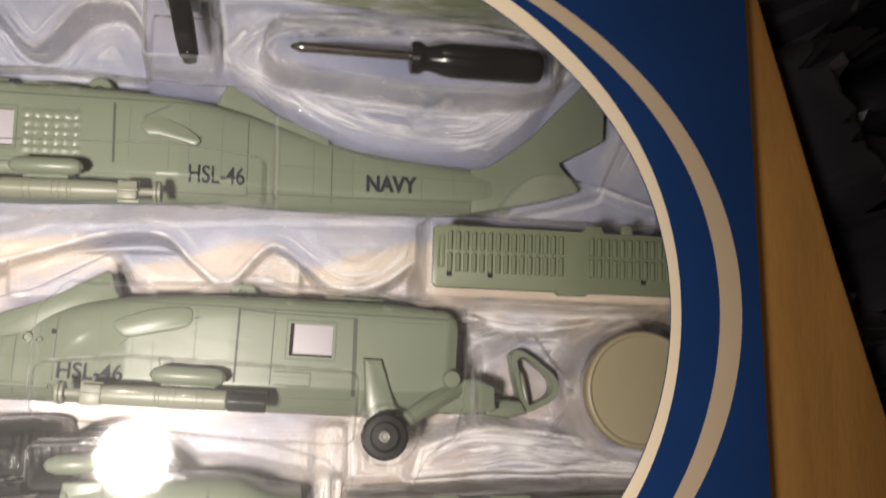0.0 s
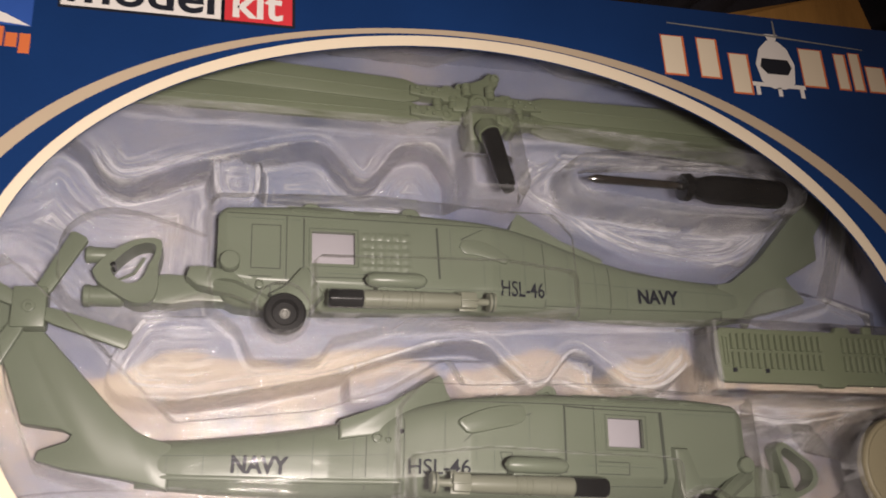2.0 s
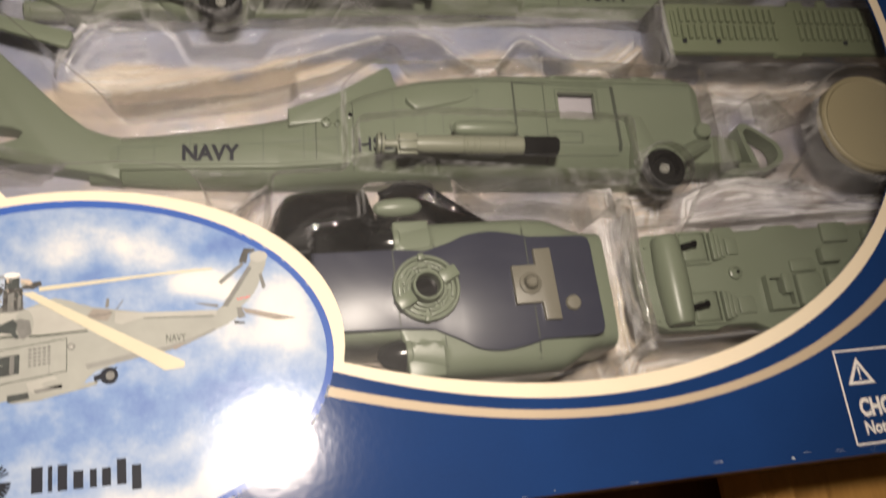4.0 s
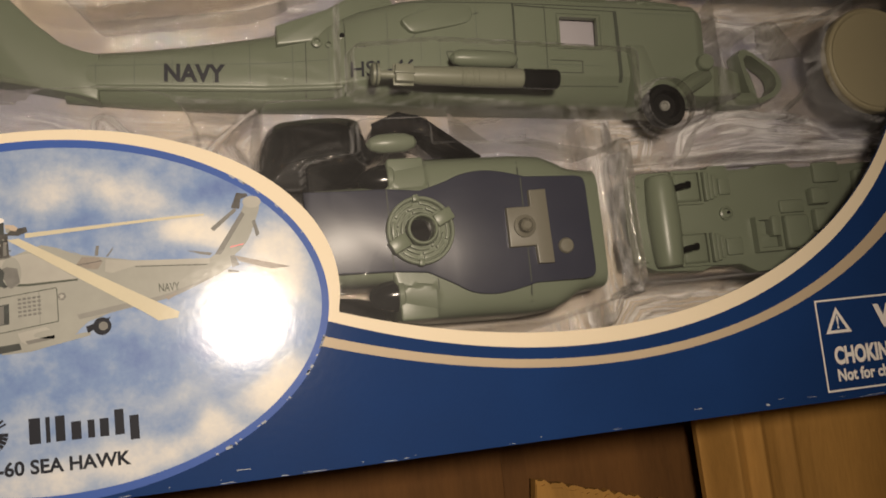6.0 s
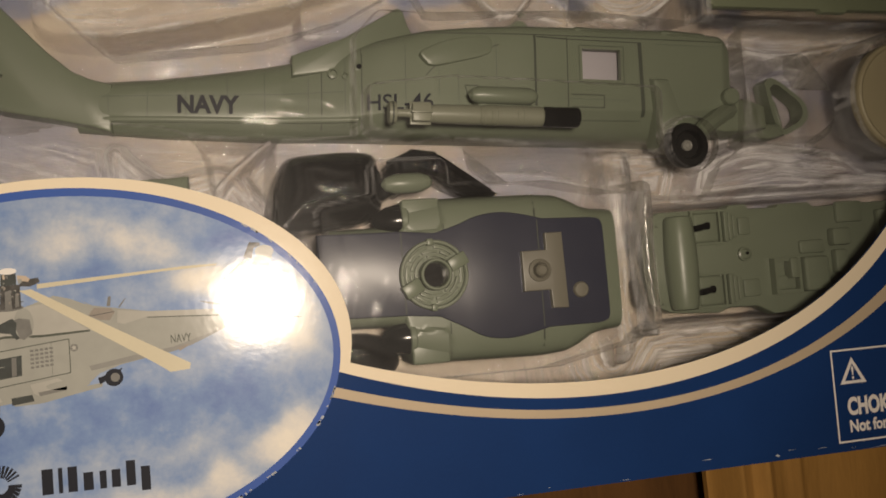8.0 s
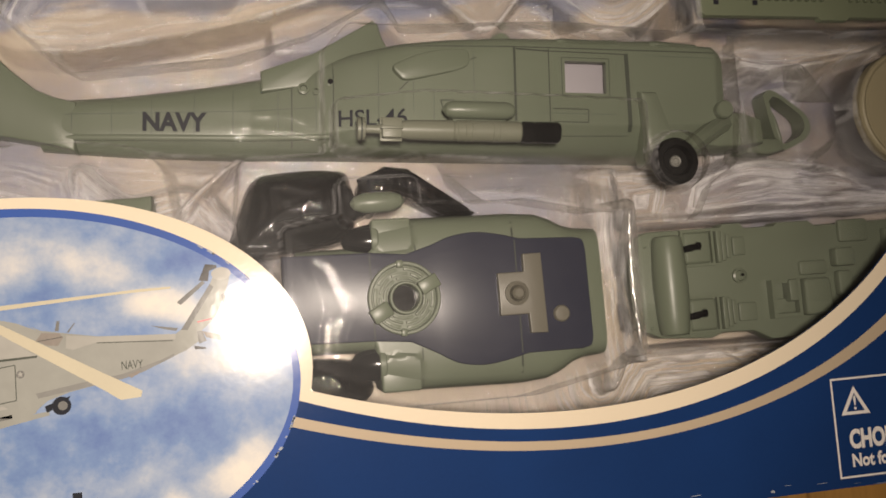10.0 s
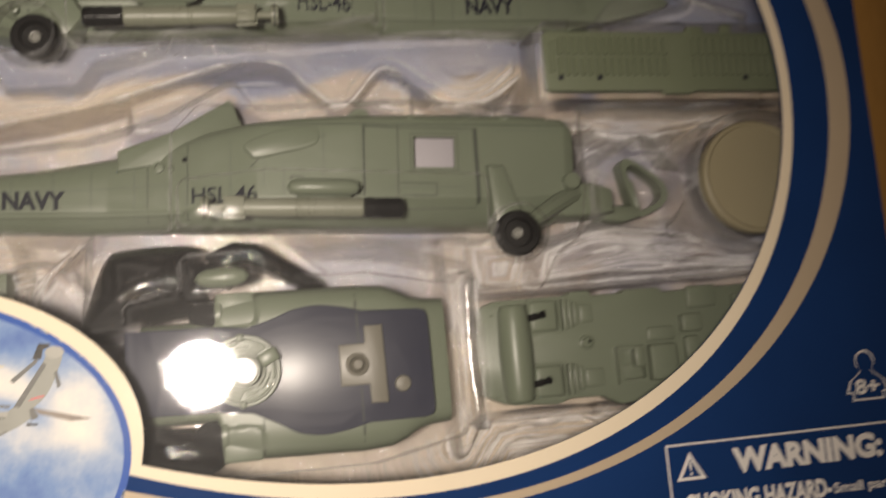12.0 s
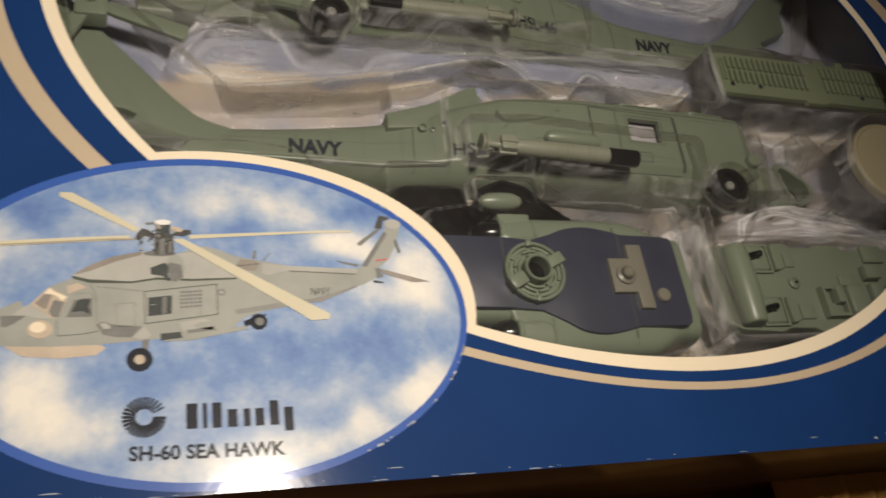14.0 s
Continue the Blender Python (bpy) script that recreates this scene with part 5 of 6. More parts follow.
part("exhaust_fairing", prism([(-u, v) for u, v in smooth_wave([(81, 27.6), (81.9, 30.2), (86, 30.6), (93.8, 29.3), (100, 27), (104, 24.7), (102.5, 22), (99.8, 20.6), (92, 22.2), (82.7, 24.7), (81, 27.6)], 4)[:-1]], 14, 21.2, 0.8), M_GREEN, half_b)
torpedo(half_b, -1, 57.2, 115.6, 3.8, 29.4)
pod(half_b, -1, 69.4, 91, 10.2, 28)
part("pylon", block(-88, -72, 4, 10, 18, 27, 0.8), M_GREEN, half_b)
part("knob", lathe([(2.8, 10), (2.8, 23.6), (2.4, 24.2), (0.3, 24.3)], 28, at=(-1.6, 13.6, 0)), M_GREEN, half_b)
for u, v, r in ((129.6, 19, 1.7), (121.8, 21.2, 1.4), (126, 18.4, 1.1)):
    part("stud", lathe([(r, 8), (r, 14.2), (r * 0.6, 14.4), (r * 0.5, 13.4), (0.2, 13.4)], 20, at=(-u, v, 0)), M_GREEN, half_b)
# a black plug paints the dark of the pin's hole
part("pin_hole", lathe([(0.8, 13), (0.8, 14.6), (0.2, 14.6)], 16, at=(-121.8, 21.2, 0)), M_BLACK, half_b)
draped(lettering("marking", "NAVY", -175.4, 6.5, 18.0, 5.7, 9.0, M_INK, half_b, thick=0.04), -1, lambda u, v: shell_height(TOPS, BOTTOMS, DEPTHS_B, SECTION, u, v, CHAMFER))
draped(lettering("marking", "HSL-46", -119.6, 7.4, 19.6, 5.0, 18.9, M_INK, half_b, thick=0.01), -1, lambda u, v: shell_height(TOPS, BOTTOMS, DEPTHS_B, SECTION, u, v, CHAMFER))
chine = [(-u, 5.1 - (u - 121) * 0.004, shell_height(TOPS, BOTTOMS, DEPTHS_B, SECTION, u, 5.1, CHAMFER) - 0.4) for u in range(122, 198, 3)]
part("lower_chine", tube(chine, 1.0, 16), M_GREEN, half_b, "rounded lower edge of the tail boom")
part("nose_arm", prism([(-10, 3.4), (-6, 11), (0, 14), (7, 14.2), (13.4, 12), (14, 4.4), (6, 3), (-2, 2.6)], 6, 19.4, 1.8), M_GREEN, half_b)
nose = smooth_wave(NOSE_LOOP + NOSE_LOOP[:1], 5)[:-1]
cx, cy = sum(x for x, y in nose) / len(nose), sum(y for x, y in nose) / len(nose)
part("nose_ring", frame_ring(nose, [(cx + (x - cx) * 0.74, cy + (y - cy) * 0.78) for x, y in nose], 0.6, 7.8), M_GREEN, half_b)
part("nose_rib", tube([(22.4, 21, 3), (25.0, 16, 6), (26.6, 9, 6.6), (27.4, 5.6, 6)], 0.8, 8), M_GREEN, half_b)
part("nose_foot", prism([(12, 2.6), (13, 8), (24, 8), (26.6, 4), (20, 2)], 0.5, 11, 1.8), M_GREEN, half_b)

# tail rotor on the port fin
tail_rotor = thing("tail_rotor", "grey-green plastic tail rotor with long blades", "rotor", -103.5, 128, BASE + 9.8)
part("hub_block", block(-5, 5, -6.5, 6.5, 0, 7, 0.6), M_GREEN, tail_rotor)
part("hub_pin", lathe([(2.0, 7), (2.0, 7.8), (1.6, 8), (0.8, 8), (0.6, 7.4)], 20), M_GREEN, tail_rotor)
for a, n in ((62, 27), (-19, 31), (152, 28), (242, 28)):
    b = part("rotor_blade", prism([(3, -1.6), (8, -2.6), (n, -3.0), (n + 0.8, -2), (n + 0.8, 2), (n, 3), (8, 2.2), (3, 1.6)], 4, 5.8, 0.35), M_GREEN, tail_rotor)
    b.rotation_euler.z = radians(a)

# ---- main rotor ----
rotor = thing("main_rotor", "olive plastic main rotor head with folded blades", "rotor", 46, 210, BASE)
part("rotor_hub", lathe([(4.8, 6), (5.2, 7), (5.2, 15.6), (4.4, 16.4), (4.0, 18), (3.4, 18.6), (2.2, 18.7), (2, 17.8), (0.4, 17.8)], 24), M_OLIVE, rotor)
part("hub_block", prism([(-5, -12), (-5, -2), (-7, 4), (-5.6, 9), (-1, 11), (3, 12.6), (6, 15.6), (9.4, 14.6), (9.6, 11), (6.6, 8), (6.6, -2), (7.6, -12)], 6, 14.6, 0.7), M_OLIVE, rotor)
for a, n, off, z in ((177.0, 128, 3.6, 14), (179.1, 126, -3.6, 13.2), (-1.0, 112, 2.2, 14), (-4.0, 112, -3.4, 13.2)):
    b = part("rotor_blade", prism([(22, -3.0), (28, -5.0), (n, -5.7), (n + 3, -4), (n + 3, 4), (n, 5.5), (28, 4.8), (22, 3.0)], z - 1.4, z + 0.4, 0.35), M_OLIVE, rotor)
    b.location, b.rotation_euler.z = (0, off * MM, 0), radians(a)
    s = part("blade_spar", prism([(24, -0.5), (n, -0.5), (n, 0.5), (24, 0.5)], z + 0.3, z + 0.8, 0.2), M_OLIVE, rotor)
    s.location, s.rotation_euler.z = (0, off * MM, 0), radians(a)
    g = part("blade_grip", prism([(4, -2.6), (9, -2.6), (10, -3.4), (13, -3.4), (14, -2.4), (20, -2.4), (26, -1.8), (26, 1.8), (20, 2.4), (14, 2.4), (13, 3.4), (10, 3.4), (9, 2.6), (4, 2.6)], z - 3, z + 2.2, 0.5), M_OLIVE, rotor)
    g.location, g.rotation_euler.z = (0, off * MM, 0), radians(a)
    for k in range(5):
        c = part("grip_bolt", lathe([(0.75, z + 2), (0.75, z + 3), (0.5, z + 3.2), (0.2, z + 3.2)], 10, at=(15 + 2.1 * k, 0.9 if k % 2 else -0.9, 0)), M_OLIVE, rotor)
        c.location, c.rotation_euler.z = (0, off * MM, 0), radians(a)
for x, y, r in ((-6.4, 7.6, 1.9), (-12, 3, 2.0), (-12, -4, 2.0), (8, 13, 2.0), (10.6, 4, 1.9), (11, -5, 2.2), (14, -8, 1.9), (19, -5.4, 1.8), (20.6, 2.6, 1.6), (8.4, -9, 2.0)):
    part("pitch_link", lathe([(r, 7), (r, 15), (r * 0.75, 15.8), (r * 0.4, 15.9), (r * 0.35, 15.2), (0.2, 15.2)], 18, at=(x, y, 0)), M_OLIVE, rotor)
part("rotor_shaft", tube([(0.5, -17, 27), (1.4, -22, 28), (3.6, -33, 29), (4.8, -38.4, 29.4)], [3.5, 3.4, 3.2, 2.9], 20), M_BLACK, rotor, "black plastic rotor shaft")
part("shaft_tip", tube([(4.7, -38.2, 29.4), (5.2, -40.4, 29.6)], [2.1, 2.1], 16), M_BLACK, rotor)
part("shaft_socket", block(-5.2, 5.6, -16.6, -2, 8, 20, 1.2), M_OLIVE, rotor)
part("shaft_collar", tube([(0.2, -13.4, 24), (0.6, -17.4, 26.4)], [4.4, 4.2], 20), M_OLIVE, rotor)
for x, y, h in ((-9.6, 0.6, 15.4), (-15.4, -0.4, 14.6), (12.8, 0.8, 15.6), (16.6, -2.2, 14.8), (-4.6, 5.4, 17.4), (4.8, 5.0, 17.2), (5.0, -7.4, 17.6), (-4.8, -7.0, 17.6)):
    part("hinge_barrel", lathe([(1.4, y - 2.6), (1.9, y - 2.2), (1.9, y - 0.4), (1.5, y), (1.9, y + 0.4), (1.9, y + 2.2), (1.4, y + 2.6)], 16, "y", (x, 0, h)), M_OLIVE, rotor)
part("hub_cross", block(-10, 13, -3.4, 2.4, 8, 17, 0.7), M_OLIVE, rotor)

# ---- screwdriver ----
driver = thing("screwdriver", "small screwdriver with a black handle and steel blade", "screwdriver", 117.8, 174.2, BASE, -1.6)
part("blade", lathe([(0.4, -36.8), (0.9, -35.8), (1.75, -33.6), (1.7, -32.6), (1.6, -29), (1.55, 1)], 20, "x", (0, 0.4, 31)), M_STEEL, driver, "steel blade")
bm = bmesh.new()
prof = [(3.2, 0), (5.0, 0.6), (5.3, 3), (4.0, 5.5), (4.2, 8), (5.0, 10.5), (5.5, 14), (5.5, 39), (5.2, 41.4), (4.4, 42.6)]
rings = []
for r, h in prof:
    rings.append([bm.verts.new((h, (r - (0.42 if (k % 6) in (0, 1) and 10 < h < 41 else 0)) * math.cos(2 * math.pi * k / 48), 31 + (r - (0.42 if (k % 6) in (0, 1) and 10 < h < 41 else 0)) * math.sin(2 * math.pi * k / 48))) for k in range(48)])
for a, b in zip(rings, rings[1:]):
    for k in range(48):
        bm.faces.new((a[k], a[(k + 1) % 48], b[(k + 1) % 48], b[k]))
bm.faces.new(rings[0][::-1])
bm.faces.new(rings[-1])
bmesh.ops.recalc_face_normals(bm, faces=bm.faces)
part("handle", mm(bm), M_BLACK, driver, "fluted black handle")

# ---- cabin floor grille ----
grille = thing("slatted_plate", "olive plastic plate with rows of narrow slats", "model part", 166.5, 110.6, BASE + 20.6, -1.8)
part("plate", prism([(-40.5, -8.6), (-40.5, 9), (-39, 10), (8, 10), (9, 12), (14, 12), (15, 10), (50, 10), (50, -9.6), (10, -9.6), (9, -10.6), (0, -10.6), (-1, -9.6), (-39, -9.6)], 4.2, 6.8, 0.5), M_OLIVE, grille)
for i in range(31):
    x = -35.5 + 2.55 * i
    if 2.5 < x < 9.5:
        continue
    for y in (-1.9, 4.9):
        part("slat", block(x - 0.62, x + 0.62, y - 2.9, y + 2.9, 5.4, 8.3, 0.22, 1), M_OLIVE, grille)
for x in (-35.4, -22.4, 28):
    part("pin_hole", block(x - 0.8, x + 0.8, -6.2, -4.6, 6.4, 7.2, 0.1, 1), M_INK, grille)

part("end_groove", frame_ring([(-39.2, -3.6), (-37.2, -3.6), (-37.2, 6.6), (-39.2, 6.6)], [(-38.7, -3.1), (-37.7, -3.1), (-37.7, 6.1), (-38.7, 6.1)], 6.6, 7.5), M_OLIVE, grille)
part("edge_clip", block(21, 24.6, 9.4, 12.8, 4.4, 6.4, 0.4), M_OLIVE, grille)

# ---- stand disc ----
stand = part("display_stand", lathe([(17.6, 3.0), (18.3, 3.5), (18.3, 6.8), (17.9, 7.5), (17.3, 7.8), (16.8, 7.6), (16.4, 7.2), (0.4, 7.3)], 72), M_STAND)
stand.matrix_world = pose(191.3 * MM, 70.3 * MM, FACE + (BASE + 24.4) * MM)
tagged(stand, "round beige plastic display stand base", "stand")

# ---- engine cowling ----
CT = [(0, 38.4), (20, 38.6), (21.5, 45.2), (33, 46.2), (62, 46), (70, 45.4), (74, 43.8), (78, 41.6), (82, 40.6), (88, 40.2)]
CB = [(0, 9.0), (20, 8.4), (21.5, -1), (33, -3.2), (62, -4), (70, -3.4), (74, -1.8), (78, 0.6), (82, 1.8), (88, 2.2)]
CD = [(0, 26.6), (20, 27.2), (33, 27.8), (60, 28), (78, 26.5), (88, 25)]
cowl = thing("engine_cowling", "grey-green engine cowling with slate top panel and mast ring", "model part", -1, 0, BASE)
part("cowl_shell", relief(1, CT, CB, CD, 0, 88, [(27, 40, 6, 4.6, 0.8), (27, 3, 6, 4.6, 0.8)], None, power=8.0), M_GREEN, cowl)
for line in ((61, -3, 61.4, 4.6, 0.6), (61.2, 37.8, 61.4, 45, 0.6), (33, 36, 33, 45.4), (33, -2.4, 33, 9)):
    seam(cowl, 1, lambda u, v: shell_height(CT, CB, CD, 8.0, u, v), line)
for line in ((61.2, 5.4, 61.4, 37.2, 0.3), (20, 12.2, 20, 36, 0.3)):
    seam(cowl, 1, lambda u, v: 28.9, line)
panel = [(-4, 12.5), (-4, 36.6), (20, 36.2)] + smooth_wave([(30, 35.2), (37, 37.2), (43, 39.4), (50, 40.2), (57, 39.2), (63, 37.6)], 4) + smooth_wave([(79, 37), (81.6, 36.2), (82.4, 33.6)], 3) + smooth_wave([(82.6, 8.4), (81.8, 5.8), (79, 5)], 3) + smooth_wave([(63, 5), (57, 3.6), (50, 2.8), (43, 3.9), (37, 7.2), (30, 10.8)], 4) + [(20, 11.8)]
part("top_panel", prism(panel, 24, 28.9, 0.5), M_PANEL, cowl, "slate blue top panel")
mast = new("mast_ring")
mast.parent, mast.location = cowl, (28.6 * MM, 23 * MM, 28.6 * MM)
mast.scale = (0.95, 0.95, 1.0)
part("ring_body", lathe([(10.2, -1), (10.6, -0.4), (10.6, 2.6), (10.3, 3.0), (9.7, 3.0), (9.4, 2.6), (9.3, 1.5), (4.6, 1.5), (4.6, 0.4), (0.4, 0.3)], 64), M_GREEN, mast)
part("mast_tube", lathe([(4.9, 1.2), (4.8, 5.4), (4.5, 5.8), (4.1, 5.8), (3.8, 5.4), (3.7, 0.5), (3.6, 0.45)], 48), M_GREEN, mast)


def ring_arc(r0, r1, a0, a1, z0, z1):
    steps = max(3, int((a1 - a0) / 7))
    angles = [radians(a0 + (a1 - a0) * i / steps) for i in range(steps + 1)]
    return prism([(r1 * math.cos(a), r1 * math.sin(a)) for a in angles] + [(r0 * math.cos(a), r0 * math.sin(a)) for a in angles[::-1]], z0, z1, 0.15)


for r0, r1, z, spans in ((8.0, 9.0, 2.5, ((45, 88), (102, 150), (158, 195), (226, 258), (272, 330), (338, 375))), (6.7, 7.5, 2.9, ((48, 72), (80, 118), (126, 168), (176, 194), (228, 262), (270, 300), (308, 352))), (5.4, 6.2, 3.1, ((50, 110), (120, 190), (230, 290), (300, 368)))):
    for a0, a1 in spans:
        part("ring_segment", ring_arc(r0, r1, a0, a1, 1.3, z), M_GREEN, mast)
for a, w, r0, h in ((26, 2.0, 5.0, 4.6), (208, 2.2, 5.0, 4.4), (95, 1.0, 8.8, 3.7), (265, 0.9, 8.8, 3.7)):
    t = part("ring_clip", block(r0, 11.0, -w, w, 0.4, h, 0.4), M_GREEN, mast)
    t.rotation_euler.z = radians(a)
# a black disc paints the shade down the tube
part("bore", lathe([(3.66, 1.25), (3.66, 1.4), (0.3, 1.4)], 32), M_BLACK, mast)
part("sensor_plate", prism([(55.4, 16), (55.4, 28), (63, 28), (63, 33), (68.4, 33), (68.8, 10.4), (63.8, 10.6), (63.6, 16)], 28.7, 30.6, 0.4), M_SENSOR, cowl, "brownish sensor plate")
part("sensor_boss", lathe([(3.4, 30.4), (3.4, 31.4), (2.4, 31.9), (2.0, 31.2), (1.8, 33), (1.2, 33.6), (0.2, 33.6)], 32, at=(60.4, 22, 0)), M_SENSOR, cowl)
part("round_cap", lathe([(2.4, 28.6), (2.4, 29.6), (2.0, 30.2), (0.3, 30.4)], 28, at=(73.4, 15.4, 0)), M_SENSOR, cowl)
for y in (39.8, 5.4):
    part("engine_intake", lathe([(0.3, 13.0), (1.6, 13.5), (3.0, 14.8), (4.1, 17), (4.7, 20), (4.8, 21.4), (4.4, 22)], 36, "x", (0, y, 23)), M_BLACK, cowl, "shiny black intake cone")
    part("intake_lip", lathe([(4.6, 20.9), (5.3, 21.2), (5.3, 22.6), (4.7, 23.2)], 36, "x", (0, y, 23)), M_GREEN, cowl)

for y0, y1 in ((37.6, 45.6), (-2.6, 5.4)):
    part("intake_duct", block(21.2, 32.4, y0, y1, 9, 27.2, 0.9, 3), M_GREEN, cowl)

pod_thing = part("antenna_pod", lathe([(0.5, -7.6), (1.8, -6.6), (2.8, -4), (3.0, 0), (2.8, 4), (1.8, 6.6), (0.5, 7.6)], 28, "x", (0, 0, 26)), M_GREEN)
pod_thing.matrix_world = pose(22.6 * MM, 50.4 * MM, FACE + BASE * MM, 0, 0, 1)
tagged(pod_thing, "small pale green oval pod beside the cowling", "model part")
leg = part("stem", lathe([(1.6, 0), (1.6, 22)], 14), M_GREEN, pod_thing)

# ---- smoked canopy ----
canopy = thing("smoked_canopy", "dark smoked clear plastic canopy pieces in the blister", "model part", 0, 0, BASE)


def bubble(points, base, height, rings=14):
    """A blown dome over an outline."""
    bm = bmesh.new()
    pts = smooth_wave(points + points[:1], 4)[:-1]
    mx, my = sum(x for x, y in pts) / len(pts), sum(y for x, y in pts) / len(pts)
    loops = []
    for k in range(rings):
        f = k / rings
        loops.append([bm.verts.new((mx + (x - mx) * math.cos(f * math.pi / 2) ** 0.7, my + (y - my) * math.cos(f * math.pi / 2) ** 0.7, base + height * math.sin(f * math.pi / 2) ** 0.8)) for x, y in pts])
    for a, b in zip(loops, loops[1:]):
        for i in range(len(a)):
            j = (i + 1) % len(a)
            bm.faces.new((a[i], a[j], b[j], b[i]))
    bm.faces.new(loops[-1])
    bm.faces.new(loops[0][::-1])
    bmesh.ops.recalc_face_normals(bm, faces=bm.faces)
    return mm(bm)


def shell_piece(name, points, z0, z1, material, parent):
    return part(name, prism(points, z0, z1, 2.2), material, parent)


part("canopy_glass", bubble([(-22, 36), (-18, 48), (-13, 60), (-6, 63), (14, 63), (17.6, 58), (18.6, 50), (17, 44), (12, 40.6), (0, 39)], 0.2, 24), M_SMOKE, canopy)
shell_piece("side_glass", [(17, 47), (19, 58), (26, 61.5), (33, 60.5), (46, 50), (52, 46.6), (46, 46.6), (34, 53), (28, 55), (24, 50)], 0.2, 22, M_SMOKE, canopy)
part("lower_glass", bubble([(-8, -7), (-9, 0), (-8, 7), (6, 7.4), (15, 6), (19, 2), (20, -4), (12, -8)], 0.2, 12), M_SMOKE, canopy)
part("canopy_rib", tube([(-12, 46, 24), (-4, 47.4, 26), (4, 48.6, 26), (13, 48.4, 24)], 0.7, 8), M_BLACK, canopy)
part("canopy_rib", tube([(18, 57, 21), (26, 60, 23), (34, 58, 22), (50, 47.6, 18)], 0.9, 8), M_BLACK, canopy)

# ---- cabin interior ----
cabin = thing("cabin_interior", "grey-green plastic cabin interior tray with a rolled bulkhead and black levers", "model part", 101, 4, BASE + 11.8)
part("tray", prism([(-4, 5), (-4.6, 14), (-4.6, 22), (-4, 31), (2, 33.4), (26, 33.6), (27, 34.6), (33, 34.6), (34, 33), (44, 33), (45, 34), (56, 34), (58, 32.4), (96, 33), (96, 0), (40, -1.6), (34, 1.4), (24, 1.6), (20, 0.2), (4, 1.4)], 5, 11, 0.8), M_GREEN, cabin)
part("bulkhead_roll", lathe([(3.4, 2.2), (4.1, 2.6), (4.5, 4), (4.8, 8), (5.1, 13), (5.2, 17), (5.1, 21), (4.8, 26), (4.5, 30), (4.1, 31.2), (3.4, 31.6)], 36, "y", (7.2, 0, 13.2), flat=1.0), M_GREEN, cabin)
for y in (7.6, 27.6):
    part("seat_pad", block(12.6, 21.6, y - 4.9, y + 4.9, 10.4, 13.2, 1.4, 3), M_GREEN, cabin)
    part("seat_rim", frame_ring([(12.2, y - 5.6), (22.8, y - 5.6), (22.8, y + 5.6), (12.2, y + 5.6)], [(13, y - 4.8), (22, y - 4.8), (22, y + 4.8), (13, y + 4.8)], 10.4, 12.4), M_GREEN, cabin)
    for k, (w, h) in enumerate(((4.8, 13.6), (4.4, 12.9), (3.6, 12.2))):
        part("console_step", block(23.2 + 1.9 * k, 24.6 + 1.9 * k, y - w, y + w, 10.4, h, 0.3), M_GREEN, cabin)
    part("console_block", block(29.2, 33.4 if y > 20 else 35.2, y - 3.0, y + 2.6, 10.4, 11.9, 0.5), M_GREEN, cabin)
    part("lever", tube([(10.4, y - 0.6, 13.6), (12.2, y - 0.3, 15.2), (14.0, y, 15.6), (16.0, y + 0.4, 15.2)], [0.9, 1.0, 1.1, 0.7], 12), M_BLACK, cabin, "black lever")
    part("lever_knob", lathe([(0.4, -1.0), (1.2, -0.5), (1.2, 0.5), (0.4, 1.0)], 12, "x", (16.2, y + 0.4, 15.2)), M_BLACK, cabin)
part("floor_boss", lathe([(2.3, 10.8), (2.3, 12.0), (1.7, 12.3), (1.3, 11.6), (0.2, 11.6)], 24, at=(30.6, 18.4, 0)), M_GREEN, cabin)
part("floor_pin", lathe([(0.5, 11), (0.5, 12.2), (0.2, 12.3)], 12, at=(31.4, 18.6, 0)), M_BLACK, cabin)
part("locker", frame_ring([(39.4, 4.6), (49, 4.6), (49, 16.2), (39.4, 16.2)], [(40.6, 5.8), (48, 5.8), (48, 15), (40.6, 15)], 10.6, 14.0), M_GREEN, cabin)
part("locker_step", block(40.8, 47.8, 6, 10.4, 10.7, 12.2, 0.4), M_GREEN, cabin)
part("locker_post", block(44.6, 47.6, 9.4, 16, 10.7, 15.2, 0.6), M_GREEN, cabin)
part("crew_seat", block(49.6, 58.6, 4.8, 16, 10.7, 15.6, 1.2, 3), M_GREEN, cabin)
part("floor_plate", block(50.6, 60, 17, 21.4, 10.7, 12.2, 0.8), M_GREEN, cabin)
part("floor_plate", block(65, 75, 26.4, 33.4, 10.7, 12.6, 0.8), M_GREEN, cabin)
part("equipment_rack", block(61.6, 68.4, 19, 24.6, 10.7, 14.6, 0.8), M_GREEN, cabin)
part("equipment_rack", block(62.4, 67, 10, 17.6, 10.7, 13.8, 0.8), M_GREEN, cabin)
part("rear_bench", block(80, 93, 4, 30, 10.7, 13.7, 0.9), M_GREEN, cabin)
for x in (2.2, 13.4):
    for y in (4.6, 29):
        part("rivet", lathe([(0.5, 10.9), (0.5, 11.5), (0.2, 11.7)], 8, at=(x - 1.2, y, 0)), M_GREEN, cabin)

# ---- small part in the pocket beside the photograph ----
pocket_part = thing("pylon_part", "small grey-green pylon part in a wrinkled pocket of the blister", "model part", -52, 40, BASE + 4)
part("pylon_beam", prism([(-44, 2), (-44, 14), (-30, 16.5), (8, 17.2), (12.5, 17.6), (12.5, 8), (8, 2)], 0, 9, 0.8), M_GREEN, pocket_part)
part("pylon_cap", block(-6, 4, 6, 13, 8.8, 12, 0.8), M_GREEN, pocket_part)

